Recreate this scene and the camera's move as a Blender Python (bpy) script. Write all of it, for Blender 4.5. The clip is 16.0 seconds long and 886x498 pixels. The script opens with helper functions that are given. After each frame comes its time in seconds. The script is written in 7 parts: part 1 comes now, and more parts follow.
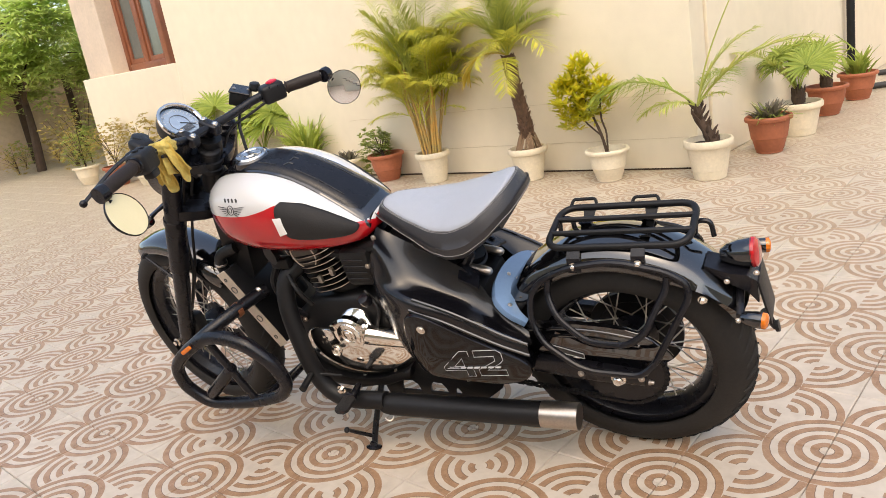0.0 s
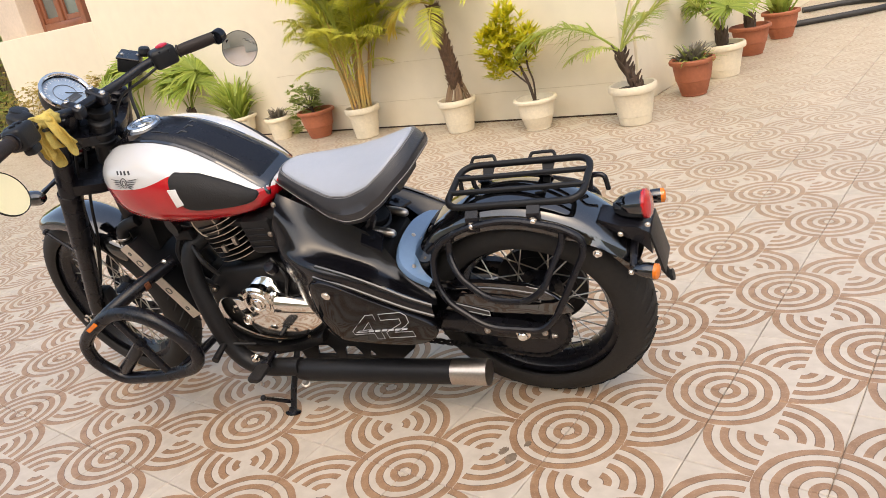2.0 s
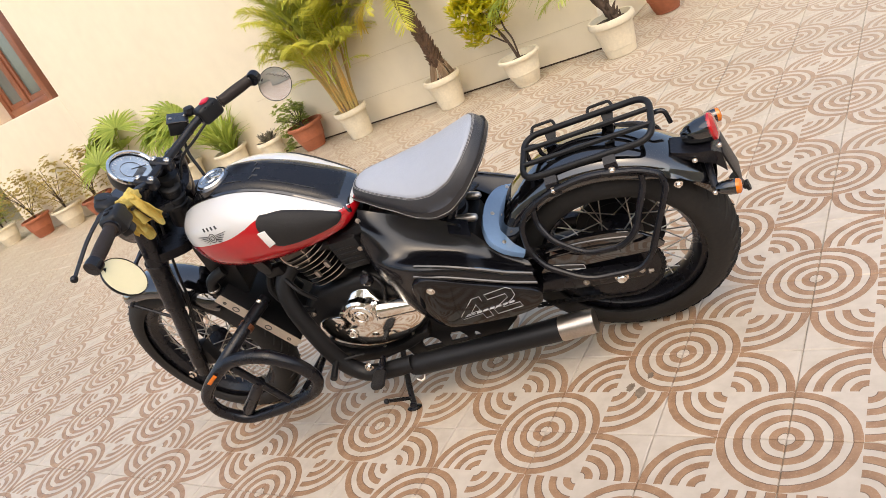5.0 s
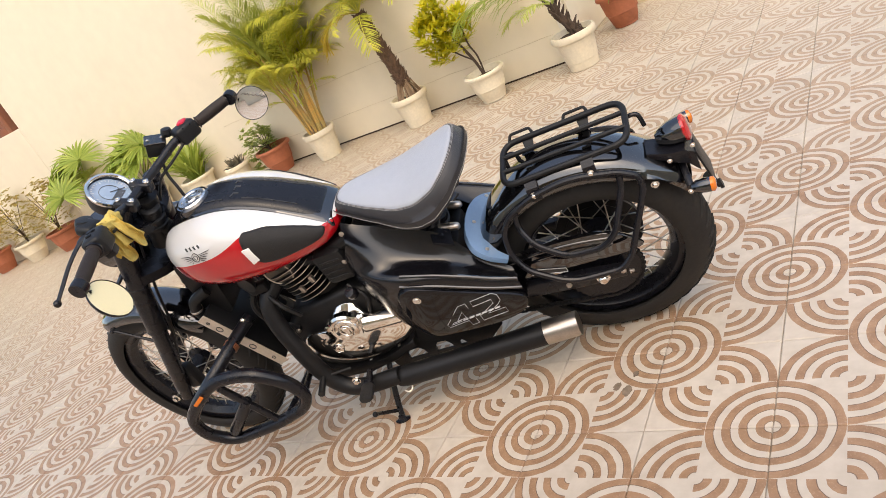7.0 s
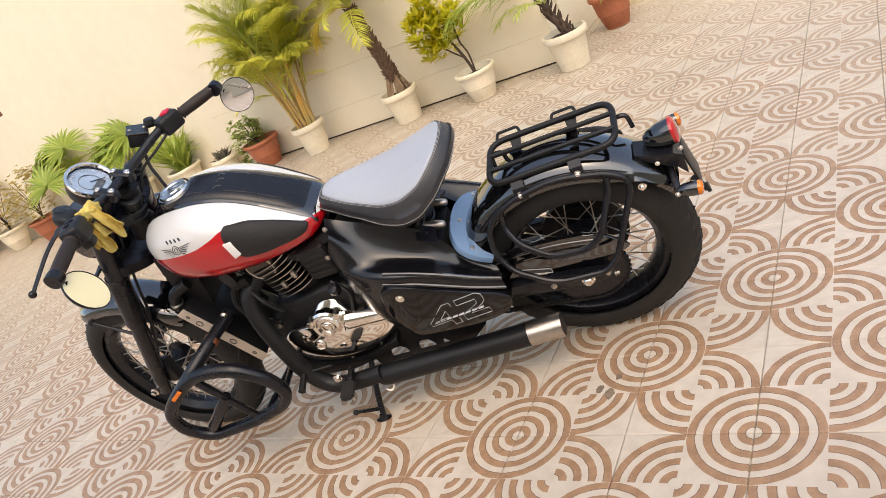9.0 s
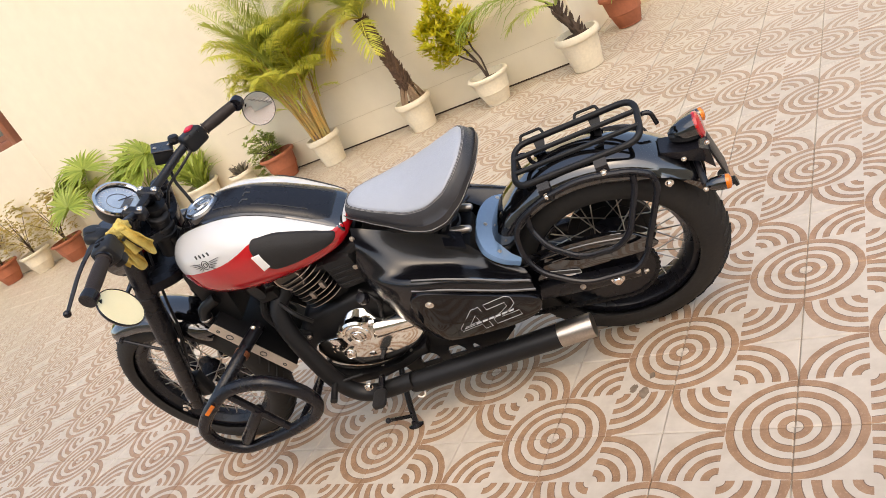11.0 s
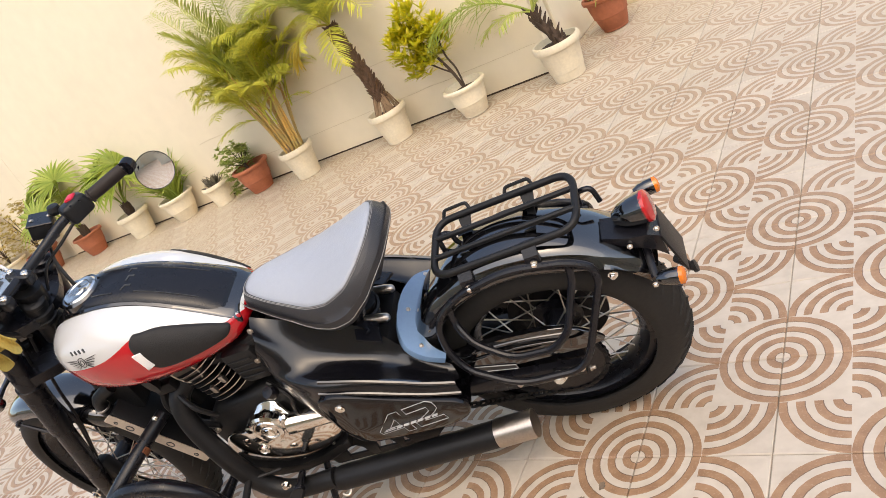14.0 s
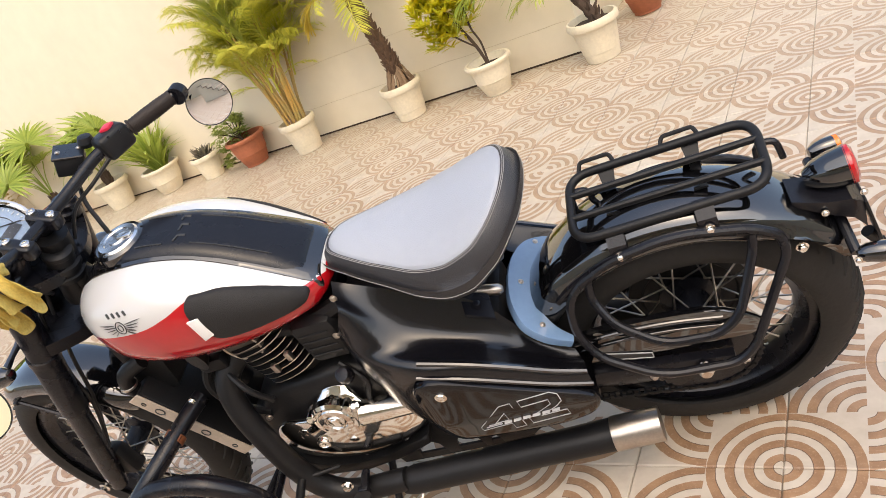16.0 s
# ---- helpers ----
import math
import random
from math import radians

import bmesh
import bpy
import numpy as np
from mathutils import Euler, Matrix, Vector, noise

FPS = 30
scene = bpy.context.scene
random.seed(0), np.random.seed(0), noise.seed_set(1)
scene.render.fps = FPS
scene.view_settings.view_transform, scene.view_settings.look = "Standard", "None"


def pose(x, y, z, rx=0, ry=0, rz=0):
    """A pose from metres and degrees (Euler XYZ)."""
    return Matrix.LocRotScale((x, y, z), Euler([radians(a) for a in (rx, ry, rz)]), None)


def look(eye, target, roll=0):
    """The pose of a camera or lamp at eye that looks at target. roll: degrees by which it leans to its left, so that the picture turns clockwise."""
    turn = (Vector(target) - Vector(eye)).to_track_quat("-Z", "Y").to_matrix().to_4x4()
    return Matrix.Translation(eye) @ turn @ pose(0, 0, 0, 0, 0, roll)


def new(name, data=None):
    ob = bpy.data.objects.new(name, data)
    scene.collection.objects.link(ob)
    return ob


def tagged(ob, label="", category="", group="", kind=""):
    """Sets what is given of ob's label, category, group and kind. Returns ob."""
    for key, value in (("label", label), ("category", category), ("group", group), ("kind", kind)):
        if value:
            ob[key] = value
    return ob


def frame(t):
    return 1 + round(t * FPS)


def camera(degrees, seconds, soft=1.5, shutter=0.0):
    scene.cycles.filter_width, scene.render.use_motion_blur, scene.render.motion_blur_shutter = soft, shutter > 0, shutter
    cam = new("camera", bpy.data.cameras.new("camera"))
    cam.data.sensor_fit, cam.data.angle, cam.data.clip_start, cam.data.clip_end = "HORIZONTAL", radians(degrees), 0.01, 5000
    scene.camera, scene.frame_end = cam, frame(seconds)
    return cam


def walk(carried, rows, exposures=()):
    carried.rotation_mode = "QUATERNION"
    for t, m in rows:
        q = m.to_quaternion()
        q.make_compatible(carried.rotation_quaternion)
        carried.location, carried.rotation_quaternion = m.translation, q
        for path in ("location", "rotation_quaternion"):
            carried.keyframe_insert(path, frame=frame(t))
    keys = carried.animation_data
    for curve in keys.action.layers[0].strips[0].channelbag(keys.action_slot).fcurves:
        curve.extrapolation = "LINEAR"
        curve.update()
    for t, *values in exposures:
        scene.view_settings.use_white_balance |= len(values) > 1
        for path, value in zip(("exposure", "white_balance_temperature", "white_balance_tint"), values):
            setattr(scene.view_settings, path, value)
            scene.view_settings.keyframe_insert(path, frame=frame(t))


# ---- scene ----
cam = camera(61.2, 16.0, soft=0.5)
PATH = [
    (0, (1.098, -1.151, 1.145), (-0.234, 0.235, 0.593), -9.8),
    (0.5, (1.124, -1.098, 1.144), (-0.14, 0.346, 0.58), -9.6),
    (1, (1.145, -1.072, 1.137), (-0.114, 0.372, 0.563), -10.3),
    (1.5, (1.158, -1.064, 1.141), (-0.144, 0.304, 0.481), -11.2),
    (2, (1.183, -1.055, 1.146), (-0.042, 0.364, 0.449), -11.6),
    (2.5, (1.185, -1.048, 1.152), (-0.052, 0.353, 0.44), -12.6),
    (3, (1.184, -1.025, 1.157), (-0.01, 0.416, 0.45), -11.5),
    (3.5, (1.18, -1.028, 1.173), (-0.008, 0.418, 0.47), -12.4),
    (4, (1.149, -1.102, 1.238), (-0.106, 0.225, 0.423), -16.7),
    (4.2, (1.113, -1.145, 1.255), (-0.154, 0.168, 0.436), -19.9),
    (6.3, (1.024, -1.285, 1.273), (-0.154, 0.15, 0.529), -29.6),
    (6.5, (1.021, -1.292, 1.269), (-0.138, 0.155, 0.519), -29.1),
    (7, (1.024, -1.297, 1.271), (-0.113, 0.166, 0.519), -28.1),
    (7.5, (1.011, -1.292, 1.265), (-0.104, 0.195, 0.528), -27.9),
    (8, (1.016, -1.288, 1.269), (-0.096, 0.2, 0.528), -27.9),
    (8.5, (1.016, -1.29, 1.262), (-0.092, 0.191, 0.502), -27.2),
    (8.7, (1.02, -1.277, 1.26), (-0.099, 0.192, 0.492), -26.6),
    (10.8, (1.004, -1.29, 1.272), (-0.054, 0.221, 0.499), -27.8),
    (11, (0.993, -1.292, 1.27), (-0.149, 0.174, 0.532), -29.1),
    (11.5, (0.991, -1.296, 1.267), (-0.193, 0.131, 0.518), -29.8),
    (12, (0.99, -1.279, 1.269), (-0.146, 0.17, 0.487), -29.3),
    (12.5, (1.0, -1.261, 1.27), (-0.123, 0.194, 0.479), -29.3),
    (13, (1.018, -1.168, 1.257), (-0.08, 0.294, 0.446), -29.4),
    (13.5, (1.075, -0.951, 1.275), (-0.067, 0.496, 0.499), -30.2),
    (14, (1.051, -0.853, 1.266), (-0.119, 0.578, 0.502), -30.2),
    (14.5, (0.914, -0.893, 1.261), (-0.28, 0.496, 0.456), -29.2),
    (15, (0.775, -0.964, 1.249), (-0.363, 0.478, 0.459), -28.8),
    (15.5, (0.663, -0.878, 1.22), (-0.437, 0.579, 0.402), -27.2),
    (16, (0.608, -0.806, 1.229), (-0.479, 0.661, 0.414), -26.3),
]
walk(cam, [(t, look(eye, target, roll)) for t, eye, target, roll in PATH], [(0.0, 1.31, 7620, 10), (14.5, 1.31, 7620, 10), (16.0, 1.42, 7620, 10)])

# ---- world and light: open shade under a bright hazy sky ----
world = bpy.data.worlds.new("sky")
scene.world = world
world.use_nodes = True
_wn, _wl = world.node_tree.nodes, world.node_tree.links
_sky = _wn.new("ShaderNodeTexSky")
_sky.sky_type = "NISHITA"
_sky.sun_disc = False
_sky.sun_elevation, _sky.sun_rotation = radians(57), radians(140)
_sky.dust_density, _sky.air_density, _sky.ozone_density = 2.2, 1.0, 1.0
_bg = _wn["Background"]
_bg.inputs["Strength"].default_value = 0.15
_wl.new(_sky.outputs["Color"], _bg.inputs["Color"])
sun = new("sun", bpy.data.lights.new("sun", "SUN"))
sun.data.energy, sun.data.angle, sun.data.color = 0.6, radians(90), (1.0, 0.93, 0.82)
sun.matrix_world = look((2.1, -4.6, 5.5), (0.0, 0.0, 0.0))
SHADE_SLAB = ((-2.5, -8.7, 3.1), (9.5, -5.6, 3.26))  # an unseen slab, added to shade the near side

# ---- materials ----
def mat(name, color, rough=0.5, metal=0.0, var=0.0, scale=8.0, bump=0.0, bump_scale=60.0, coat=0.0, color2=None, spec=0.5, per_object=0.0, rough_var=0.0):
    """A procedural surface: base colour with two scales of variation, fine relief and uneven gloss."""
    m = bpy.data.materials.new(name)
    m.use_nodes = True
    n, l = m.node_tree.nodes, m.node_tree.links
    b = n["Principled BSDF"]
    b.inputs["Base Color"].default_value = (*color, 1)
    b.inputs["Roughness"].default_value, b.inputs["Metallic"].default_value = rough, metal
    b.inputs["Coat Weight"].default_value, b.inputs["Coat Roughness"].default_value = coat, 0.04
    b.inputs["Specular IOR Level"].default_value = spec
    g = n.new("ShaderNodeTexCoord")
    if var > 0 or color2:
        c2 = color2 or tuple(max(0.0, c * (1 - var)) for c in color)
        a, f, x, mix = n.new("ShaderNodeTexNoise"), n.new("ShaderNodeTexNoise"), n.new("ShaderNodeMath"), n.new("ShaderNodeMix")
        a.inputs["Scale"].default_value, a.inputs["Detail"].default_value = scale, 6
        f.inputs["Scale"].default_value, f.inputs["Detail"].default_value = scale * 9, 4
        l.new(g.outputs["Object"], a.inputs["Vector"]), l.new(g.outputs["Object"], f.inputs["Vector"])
        x.operation = "MULTIPLY_ADD"
        x.inputs[1].default_value = 0.4
        half = n.new("ShaderNodeMath")
        half.operation = "MULTIPLY"
        half.inputs[1].default_value = 0.6
        l.new(a.outputs["Fac"], half.inputs[0])
        l.new(f.outputs["Fac"], x.inputs[0]), l.new(half.outputs[0], x.inputs[2])
        ramp = n.new("ShaderNodeMapRange")
        ramp.inputs["From Min"].default_value, ramp.inputs["From Max"].default_value = 0.32, 0.68
        l.new(x.outputs[0], ramp.inputs["Value"])
        mix.data_type = "RGBA"
        mix.inputs["A"].default_value, mix.inputs["B"].default_value = (*color, 1), (*c2, 1)
        l.new(ramp.outputs["Result"], mix.inputs["Factor"])
        out = mix.outputs["Result"]
        if per_object:
            oi, hsv, mr = n.new("ShaderNodeObjectInfo"), n.new("ShaderNodeHueSaturation"), n.new("ShaderNodeMapRange")
            mr.inputs["To Min"].default_value, mr.inputs["To Max"].default_value = 1 - per_object, 1 + per_object
            l.new(oi.outputs["Random"], mr.inputs["Value"]), l.new(mr.outputs["Result"], hsv.inputs["Value"])
            l.new(out, hsv.inputs["Color"])
            out = hsv.outputs["Color"]
        l.new(out, b.inputs["Base Color"])
        if rough_var:
            rr = n.new("ShaderNodeMapRange")
            rr.inputs["To Min"].default_value, rr.inputs["To Max"].default_value = rough - rough_var, rough + rough_var
            l.new(a.outputs["Fac"], rr.inputs["Value"]), l.new(rr.outputs["Result"], b.inputs["Roughness"])
    if bump > 0:
        t, bp = n.new("ShaderNodeTexNoise"), n.new("ShaderNodeBump")
        t.inputs["Scale"].default_value, t.inputs["Detail"].default_value = bump_scale, 5
        bp.inputs["Strength"].default_value, bp.inputs["Distance"].default_value = bump, 0.004
        l.new(g.outputs["Object"], t.inputs["Vector"]), l.new(t.outputs["Fac"], bp.inputs["Height"]), l.new(bp.outputs["Normal"], b.inputs["Normal"])
    return m


def leaf_mat(name, color, color2, rough=0.45):
    """Foliage: colour by leaf and along the leaf, with light passing through."""
    m = bpy.data.materials.new(name)
    m.use_nodes = True
    n, l = m.node_tree.nodes, m.node_tree.links
    b = n["Principled BSDF"]
    geo, noise_t, mix, add = n.new("ShaderNodeNewGeometry"), n.new("ShaderNodeTexNoise"), n.new("ShaderNodeMix"), n.new("ShaderNodeMath")
    noise_t.inputs["Scale"].default_value = 7.0
    add.operation = "MULTIPLY_ADD"
    add.inputs[1].default_value = 0.6
    sub = n.new("ShaderNodeMath")
    sub.operation = "MULTIPLY"
    sub.inputs[1].default_value = 0.4
    l.new(noise_t.outputs["Fac"], sub.inputs[0])
    l.new(geo.outputs["Random Per Island"], add.inputs[0]), l.new(sub.outputs[0], add.inputs[2])
    mix.data_type = "RGBA"
    mix.inputs["A"].default_value, mix.inputs["B"].default_value = (*color, 1), (*color2, 1)
    l.new(add.outputs[0], mix.inputs["Factor"]), l.new(mix.outputs["Result"], b.inputs["Base Color"])
    b.inputs["Roughness"].default_value = rough
    tr, sh = n.new("ShaderNodeBsdfTranslucent"), n.new("ShaderNodeMixShader")
    sh.inputs["Fac"].default_value = 0.42
    l.new(mix.outputs["Result"], tr.inputs["Color"]), l.new(b.outputs["BSDF"], sh.inputs[1]), l.new(tr.outputs["BSDF"], sh.inputs[2])
    l.new(sh.outputs["Shader"], n["Material Output"].inputs["Surface"])
    return m


T = 0.30  # side of a floor tile


def tile_mat(name):
    """Cream floor tile with brown rings: quarter discs in two corners and fans out of the middle."""
    m = bpy.data.materials.new(name)
    m.use_nodes = True
    n, l = m.node_tree.nodes, m.node_tree.links
    b = n["Principled BSDF"]

    def math_(op, *vals):
        x = n.new("ShaderNodeMath")
        x.operation = op
        for k, v in enumerate(vals):
            if isinstance(v, (int, float)):
                x.inputs[k].default_value = v
            else:
                l.new(v, x.inputs[k])
        return x.outputs[0]

    pos, sep = n.new("ShaderNodeNewGeometry"), n.new("ShaderNodeSeparateXYZ")
    l.new(pos.outputs["Position"], sep.inputs[0])
    wob = n.new("ShaderNodeTexNoise")
    wob.inputs["Scale"].default_value = 40.0
    l.new(pos.outputs["Position"], wob.inputs["Vector"])
    wv = math_("MULTIPLY", math_("SUBTRACT", wob.outputs["Fac"], 0.5), 0.012)
    u, v = math_("DIVIDE", sep.outputs["X"], T), math_("DIVIDE", sep.outputs["Y"], T)
    un, vn = math_("ROUND", u), math_("ROUND", v)
    odd = math_("FLOORED_MODULO", math_("ADD", un, vn), 2.0)
    odd = math_("GREATER_THAN", odd, 0.5)

    def dist(cu, cv):
        a, c = math_("SUBTRACT", u, cu), math_("SUBTRACT", v, cv)
        return math_("SQRT", math_("ADD", math_("MULTIPLY", a, a), math_("MULTIPLY", c, c)))

    disc = dist(un, vn)
    fan = dist(math_("ADD", math_("FLOOR", u), 0.5), math_("ADD", math_("FLOOR", v), 0.5))
    d = math_("ADD", math_("ADD", math_("MULTIPLY", disc, math_("SUBTRACT", 1.0, odd)), math_("MULTIPLY", fan, odd)), wv)
    inside = math_("LESS_THAN", d, 0.497)
    # bands: brown from the rim inwards, period an eighth of the tile
    ph = math_("FLOORED_MODULO", math_("SUBTRACT", 0.497, d), 0.1245)
    brown = math_("MULTIPLY", math_("LESS_THAN", ph, 0.064), inside)
    core = math_("GREATER_THAN", d, 0.038)
    brown = math_("MULTIPLY", brown, core)
    # thin dark line at each edge of a band
    e1 = math_("LESS_THAN", math_("ABSOLUTE", math_("SUBTRACT", ph, 0.064)), 0.0035)
    line = math_("MULTIPLY", math_("MULTIPLY", e1, inside), core)
    big, fine, grit = n.new("ShaderNodeTexNoise"), n.new("ShaderNodeTexNoise"), n.new("ShaderNodeTexNoise")
    for t_, s in ((big, 1.7), (fine, 26.0), (grit, 180.0)):
        t_.inputs["Scale"].default_value, t_.inputs["Detail"].default_value = s, 5
        l.new(pos.outputs["Position"], t_.inputs["Vector"])

    def mix(fac, a, c):
        x = n.new("ShaderNodeMix")
        x.data_type = "RGBA"
        for key, val in (("Factor", fac), ("A", a), ("B", c)):
            if isinstance(val, tuple):
                x.inputs[key].default_value = (*val, 1)
            elif isinstance(val, float):
                x.inputs[key].default_value = val
            else:
                l.new(val, x.inputs[key])
        return x.outputs["Result"]

    def spread(fac, lo, hi):
        x = n.new("ShaderNodeMapRange")
        x.inputs["From Min"].default_value, x.inputs["From Max"].default_value = lo, hi
        l.new(fac, x.inputs["Value"])
        return x.outputs["Result"]

    oi = n.new("ShaderNodeObjectInfo")
    cream = mix(spread(fine.outputs["Fac"], 0.35, 0.7), (0.535, 0.468, 0.388), (0.465, 0.402, 0.328))
    cream = mix(math_("MULTIPLY", spread(big.outputs["Fac"], 0.45, 0.75), 0.35), cream, (0.42, 0.35, 0.275))
    rust = mix(spread(fine.outputs["Fac"], 0.35, 0.65), (0.345, 0.205, 0.117), (0.26, 0.147, 0.082))
    rust = mix(math_("MULTIPLY", spread(grit.outputs["Fac"], 0.55, 0.75), 0.6), rust, (0.44, 0.29, 0.20))
    col = mix(brown, cream, rust)
    col = mix(math_("MULTIPLY", line, 0.75), col, (0.10, 0.055, 0.035))
    # the tile colours blend patchily into plain cream towards the house and the west
    fade = n.new("ShaderNodeMapRange")
    fade.inputs["From Min"].default_value, fade.inputs["From Max"].default_value = 0.8, 4.6
    fade.inputs["To Max"].default_value = 0.62
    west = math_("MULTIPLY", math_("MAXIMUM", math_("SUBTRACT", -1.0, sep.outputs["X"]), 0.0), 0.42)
    l.new(math_("ADD", math_("ADD", sep.outputs["Y"], west), math_("MULTIPLY", math_("SUBTRACT", big.outputs["Fac"], 0.5), 2.5)), fade.inputs["Value"])
    col = mix(fade.outputs["Result"], col, (0.50, 0.432, 0.325))
    hsv, mr = n.new("ShaderNodeHueSaturation"), n.new("ShaderNodeMapRange")
    mr.inputs["To Min"].default_value, mr.inputs["To Max"].default_value = 0.95, 1.04
    l.new(oi.outputs["Random"], mr.inputs["Value"]), l.new(mr.outputs["Result"], hsv.inputs["Value"]), l.new(col, hsv.inputs["Color"])
    l.new(hsv.outputs["Color"], b.inputs["Base Color"])
    rg = n.new("ShaderNodeMapRange")
    rg.inputs["To Min"].default_value, rg.inputs["To Max"].default_value = 0.30, 0.52
    l.new(fine.outputs["Fac"], rg.inputs["Value"]), l.new(rg.outputs["Result"], b.inputs["Roughness"])
    bp = n.new("ShaderNodeBump")
    bp.inputs["Strength"].default_value, bp.inputs["Distance"].default_value = 0.25, 0.002
    l.new(math_("ADD", math_("MULTIPLY", brown, -0.5), math_("MULTIPLY", grit.outputs["Fac"], 0.5)), bp.inputs["Height"]), l.new(bp.outputs["Normal"], b.inputs["Normal"])
    return m


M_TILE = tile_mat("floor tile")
M_GROUT = mat("tile joint", (0.44, 0.37, 0.30), 0.9, var=0.3, scale=20)
M_WALL = mat("cream wall paint", (0.755, 0.663, 0.500), 0.75, var=0.10, scale=0.9, bump=0.25, bump_scale=90)
M_WALL_FAR = mat("tan boundary wall", (0.60, 0.46, 0.32), 0.85, var=0.3, scale=1.5, bump=0.4)
M_STONE = mat("pinkish stone trim", (0.64, 0.51, 0.39), 0.7, var=0.2, scale=4, bump=0.2)
M_WOOD = mat("red brown window wood", (0.26, 0.085, 0.04), 0.4, var=0.35, scale=5, bump=0.1, coat=0.2)
M_POT_CREAM = mat("cream painted pot", (0.78, 0.68, 0.50), 0.55, var=0.22, scale=6, bump=0.15, per_object=0.06)
M_POT_TERRA = mat("terracotta pot", (0.42, 0.13, 0.06), 0.65, var=0.35, scale=5, bump=0.15, per_object=0.1)
M_SOIL = mat("potting soil", (0.06, 0.035, 0.02), 0.95, var=0.5, scale=30, bump=1.0)
M_PALM = leaf_mat("palm leaf", (0.42, 0.48, 0.07), (0.84, 0.75, 0.15))
M_PALM_DARK = leaf_mat("date palm leaf", (0.32, 0.39, 0.09), (0.66, 0.65, 0.18))
M_YELLOW = leaf_mat("yellowed frond", (0.52, 0.36, 0.04), (0.62, 0.48, 0.10))
M_CROTON = leaf_mat("croton leaf", (0.36, 0.42, 0.03), (0.88, 0.72, 0.05))
M_FAN = leaf_mat("fan palm leaf", (0.20, 0.30, 0.04), (0.50, 0.55, 0.12))
M_DARKLEAF = leaf_mat("dark rosette leaf", (0.10, 0.075, 0.07), (0.27, 0.25, 0.17))
M_SHRUB = leaf_mat("shrub leaf", (0.20, 0.28, 0.06), (0.46, 0.50, 0.13))
M_DRYSHRUB = leaf_mat("dry shrub leaf", (0.38, 0.28, 0.07), (0.62, 0.50, 0.16))
M_TREE = leaf_mat("tree leaf", (0.42, 0.56, 0.14), (0.74, 0.82, 0.30))
M_CANE = mat("golden palm cane", (0.62, 0.33, 0.08), 0.5, var=0.7, scale=9, color2=(0.34, 0.30, 0.12), per_object=0.25)
M_TRUNK = mat("palm trunk fibre", (0.17, 0.095, 0.055), 0.9, var=0.6, scale=25, bump=1.0, bump_scale=40)
M_BARK = mat("dark bark", (0.09, 0.055, 0.035), 0.9, var=0.4, scale=12, bump=0.8)
M_ROOT = mat("dry root", (0.34, 0.22, 0.13), 0.9, var=0.4, scale=30)
M_BLACK = mat("gloss black paint", (0.004, 0.004, 0.005), 0.05, var=0.3, scale=3, spec=0.85, rough_var=0.03, coat=1.0)
M_BODY = mat("semi-gloss black body paint", (0.005, 0.005, 0.007), 0.24, var=0.4, scale=14, rough_var=0.04, spec=0.42, coat=0.25)
# the flange's blue is painted in for sky reflected on gloss black
M_FLANGE = mat("flange paint with sky blue painted in", (0.15, 0.25, 0.40), 0.14, var=0.12, scale=9, spec=0.8, coat=0.8)
M_COVER = mat("black cover paint", (0.004, 0.004, 0.005), 0.08, var=0.3, scale=3, spec=0.38, rough_var=0.03)
M_SATIN = mat("satin black paint", (0.008, 0.008, 0.011), 0.27, var=0.4, scale=14, rough_var=0.05, spec=0.38)
M_MATTE = mat("matt black metal", (0.009, 0.009, 0.010), 0.46, var=0.4, scale=20, bump=0.1, bump_scale=200, rough_var=0.08, spec=0.3)
M_RUBBER = mat("tyre rubber", (0.013, 0.012, 0.0115), 0.66, var=0.5, scale=10, bump=0.15, bump_scale=120, color2=(0.022, 0.020, 0.018), spec=0.3)
M_PLASTIC = mat("black plastic", (0.012, 0.012, 0.013), 0.42, var=0.4, scale=30, bump=0.15, bump_scale=260, spec=0.3)
M_CHROME = mat("polished chrome", (0.80, 0.76, 0.70), 0.09, metal=1.0, var=0.08, scale=5)
M_CAP = mat("brushed filler cap", (0.86, 0.85, 0.83), 0.22, metal=1.0, var=0.15, scale=30)
M_CAST = mat("dull cast metal", (0.13, 0.11, 0.09), 0.5, metal=0.3, var=0.3, scale=18)
M_STEEL = mat("brushed steel", (0.55, 0.50, 0.45), 0.32, metal=1.0, var=0.25, scale=20)
M_ALU = mat("dusty aluminium plate", (0.62, 0.52, 0.42), 0.5, metal=0.25, var=0.25, scale=18)
M_SPOKE = mat("spoke steel", (0.62, 0.58, 0.52), 0.3, metal=1.0)
M_WHITE = mat("white tank paint", (0.57, 0.57, 0.565), 0.15, coat=0.8, var=0.04, scale=2)
M_RED = mat("dark red tank paint", (0.48, 0.006, 0.012), 0.16, coat=0.7, var=0.2, scale=3)
M_REDLENS = mat("red lamp lens", (0.50, 0.01, 0.015), 0.12, coat=0.6, var=0.3, scale=30)
M_AMBER = mat("amber lamp lens", (0.80, 0.19, 0.01), 0.14, coat=0.6, var=0.3, scale=30)
M_SEAT_GREY = mat("grey seat cover", (0.35, 0.375, 0.42), 0.45, var=0.08, scale=6, bump=0.35, bump_scale=500)
M_SEAT_DARK = mat("dark seat side", (0.032, 0.032, 0.036), 0.42, var=0.2, scale=8, bump=0.35, bump_scale=400)
M_THREAD = mat("pale stitching", (0.34, 0.33, 0.32), 0.8, var=0.2, scale=300)
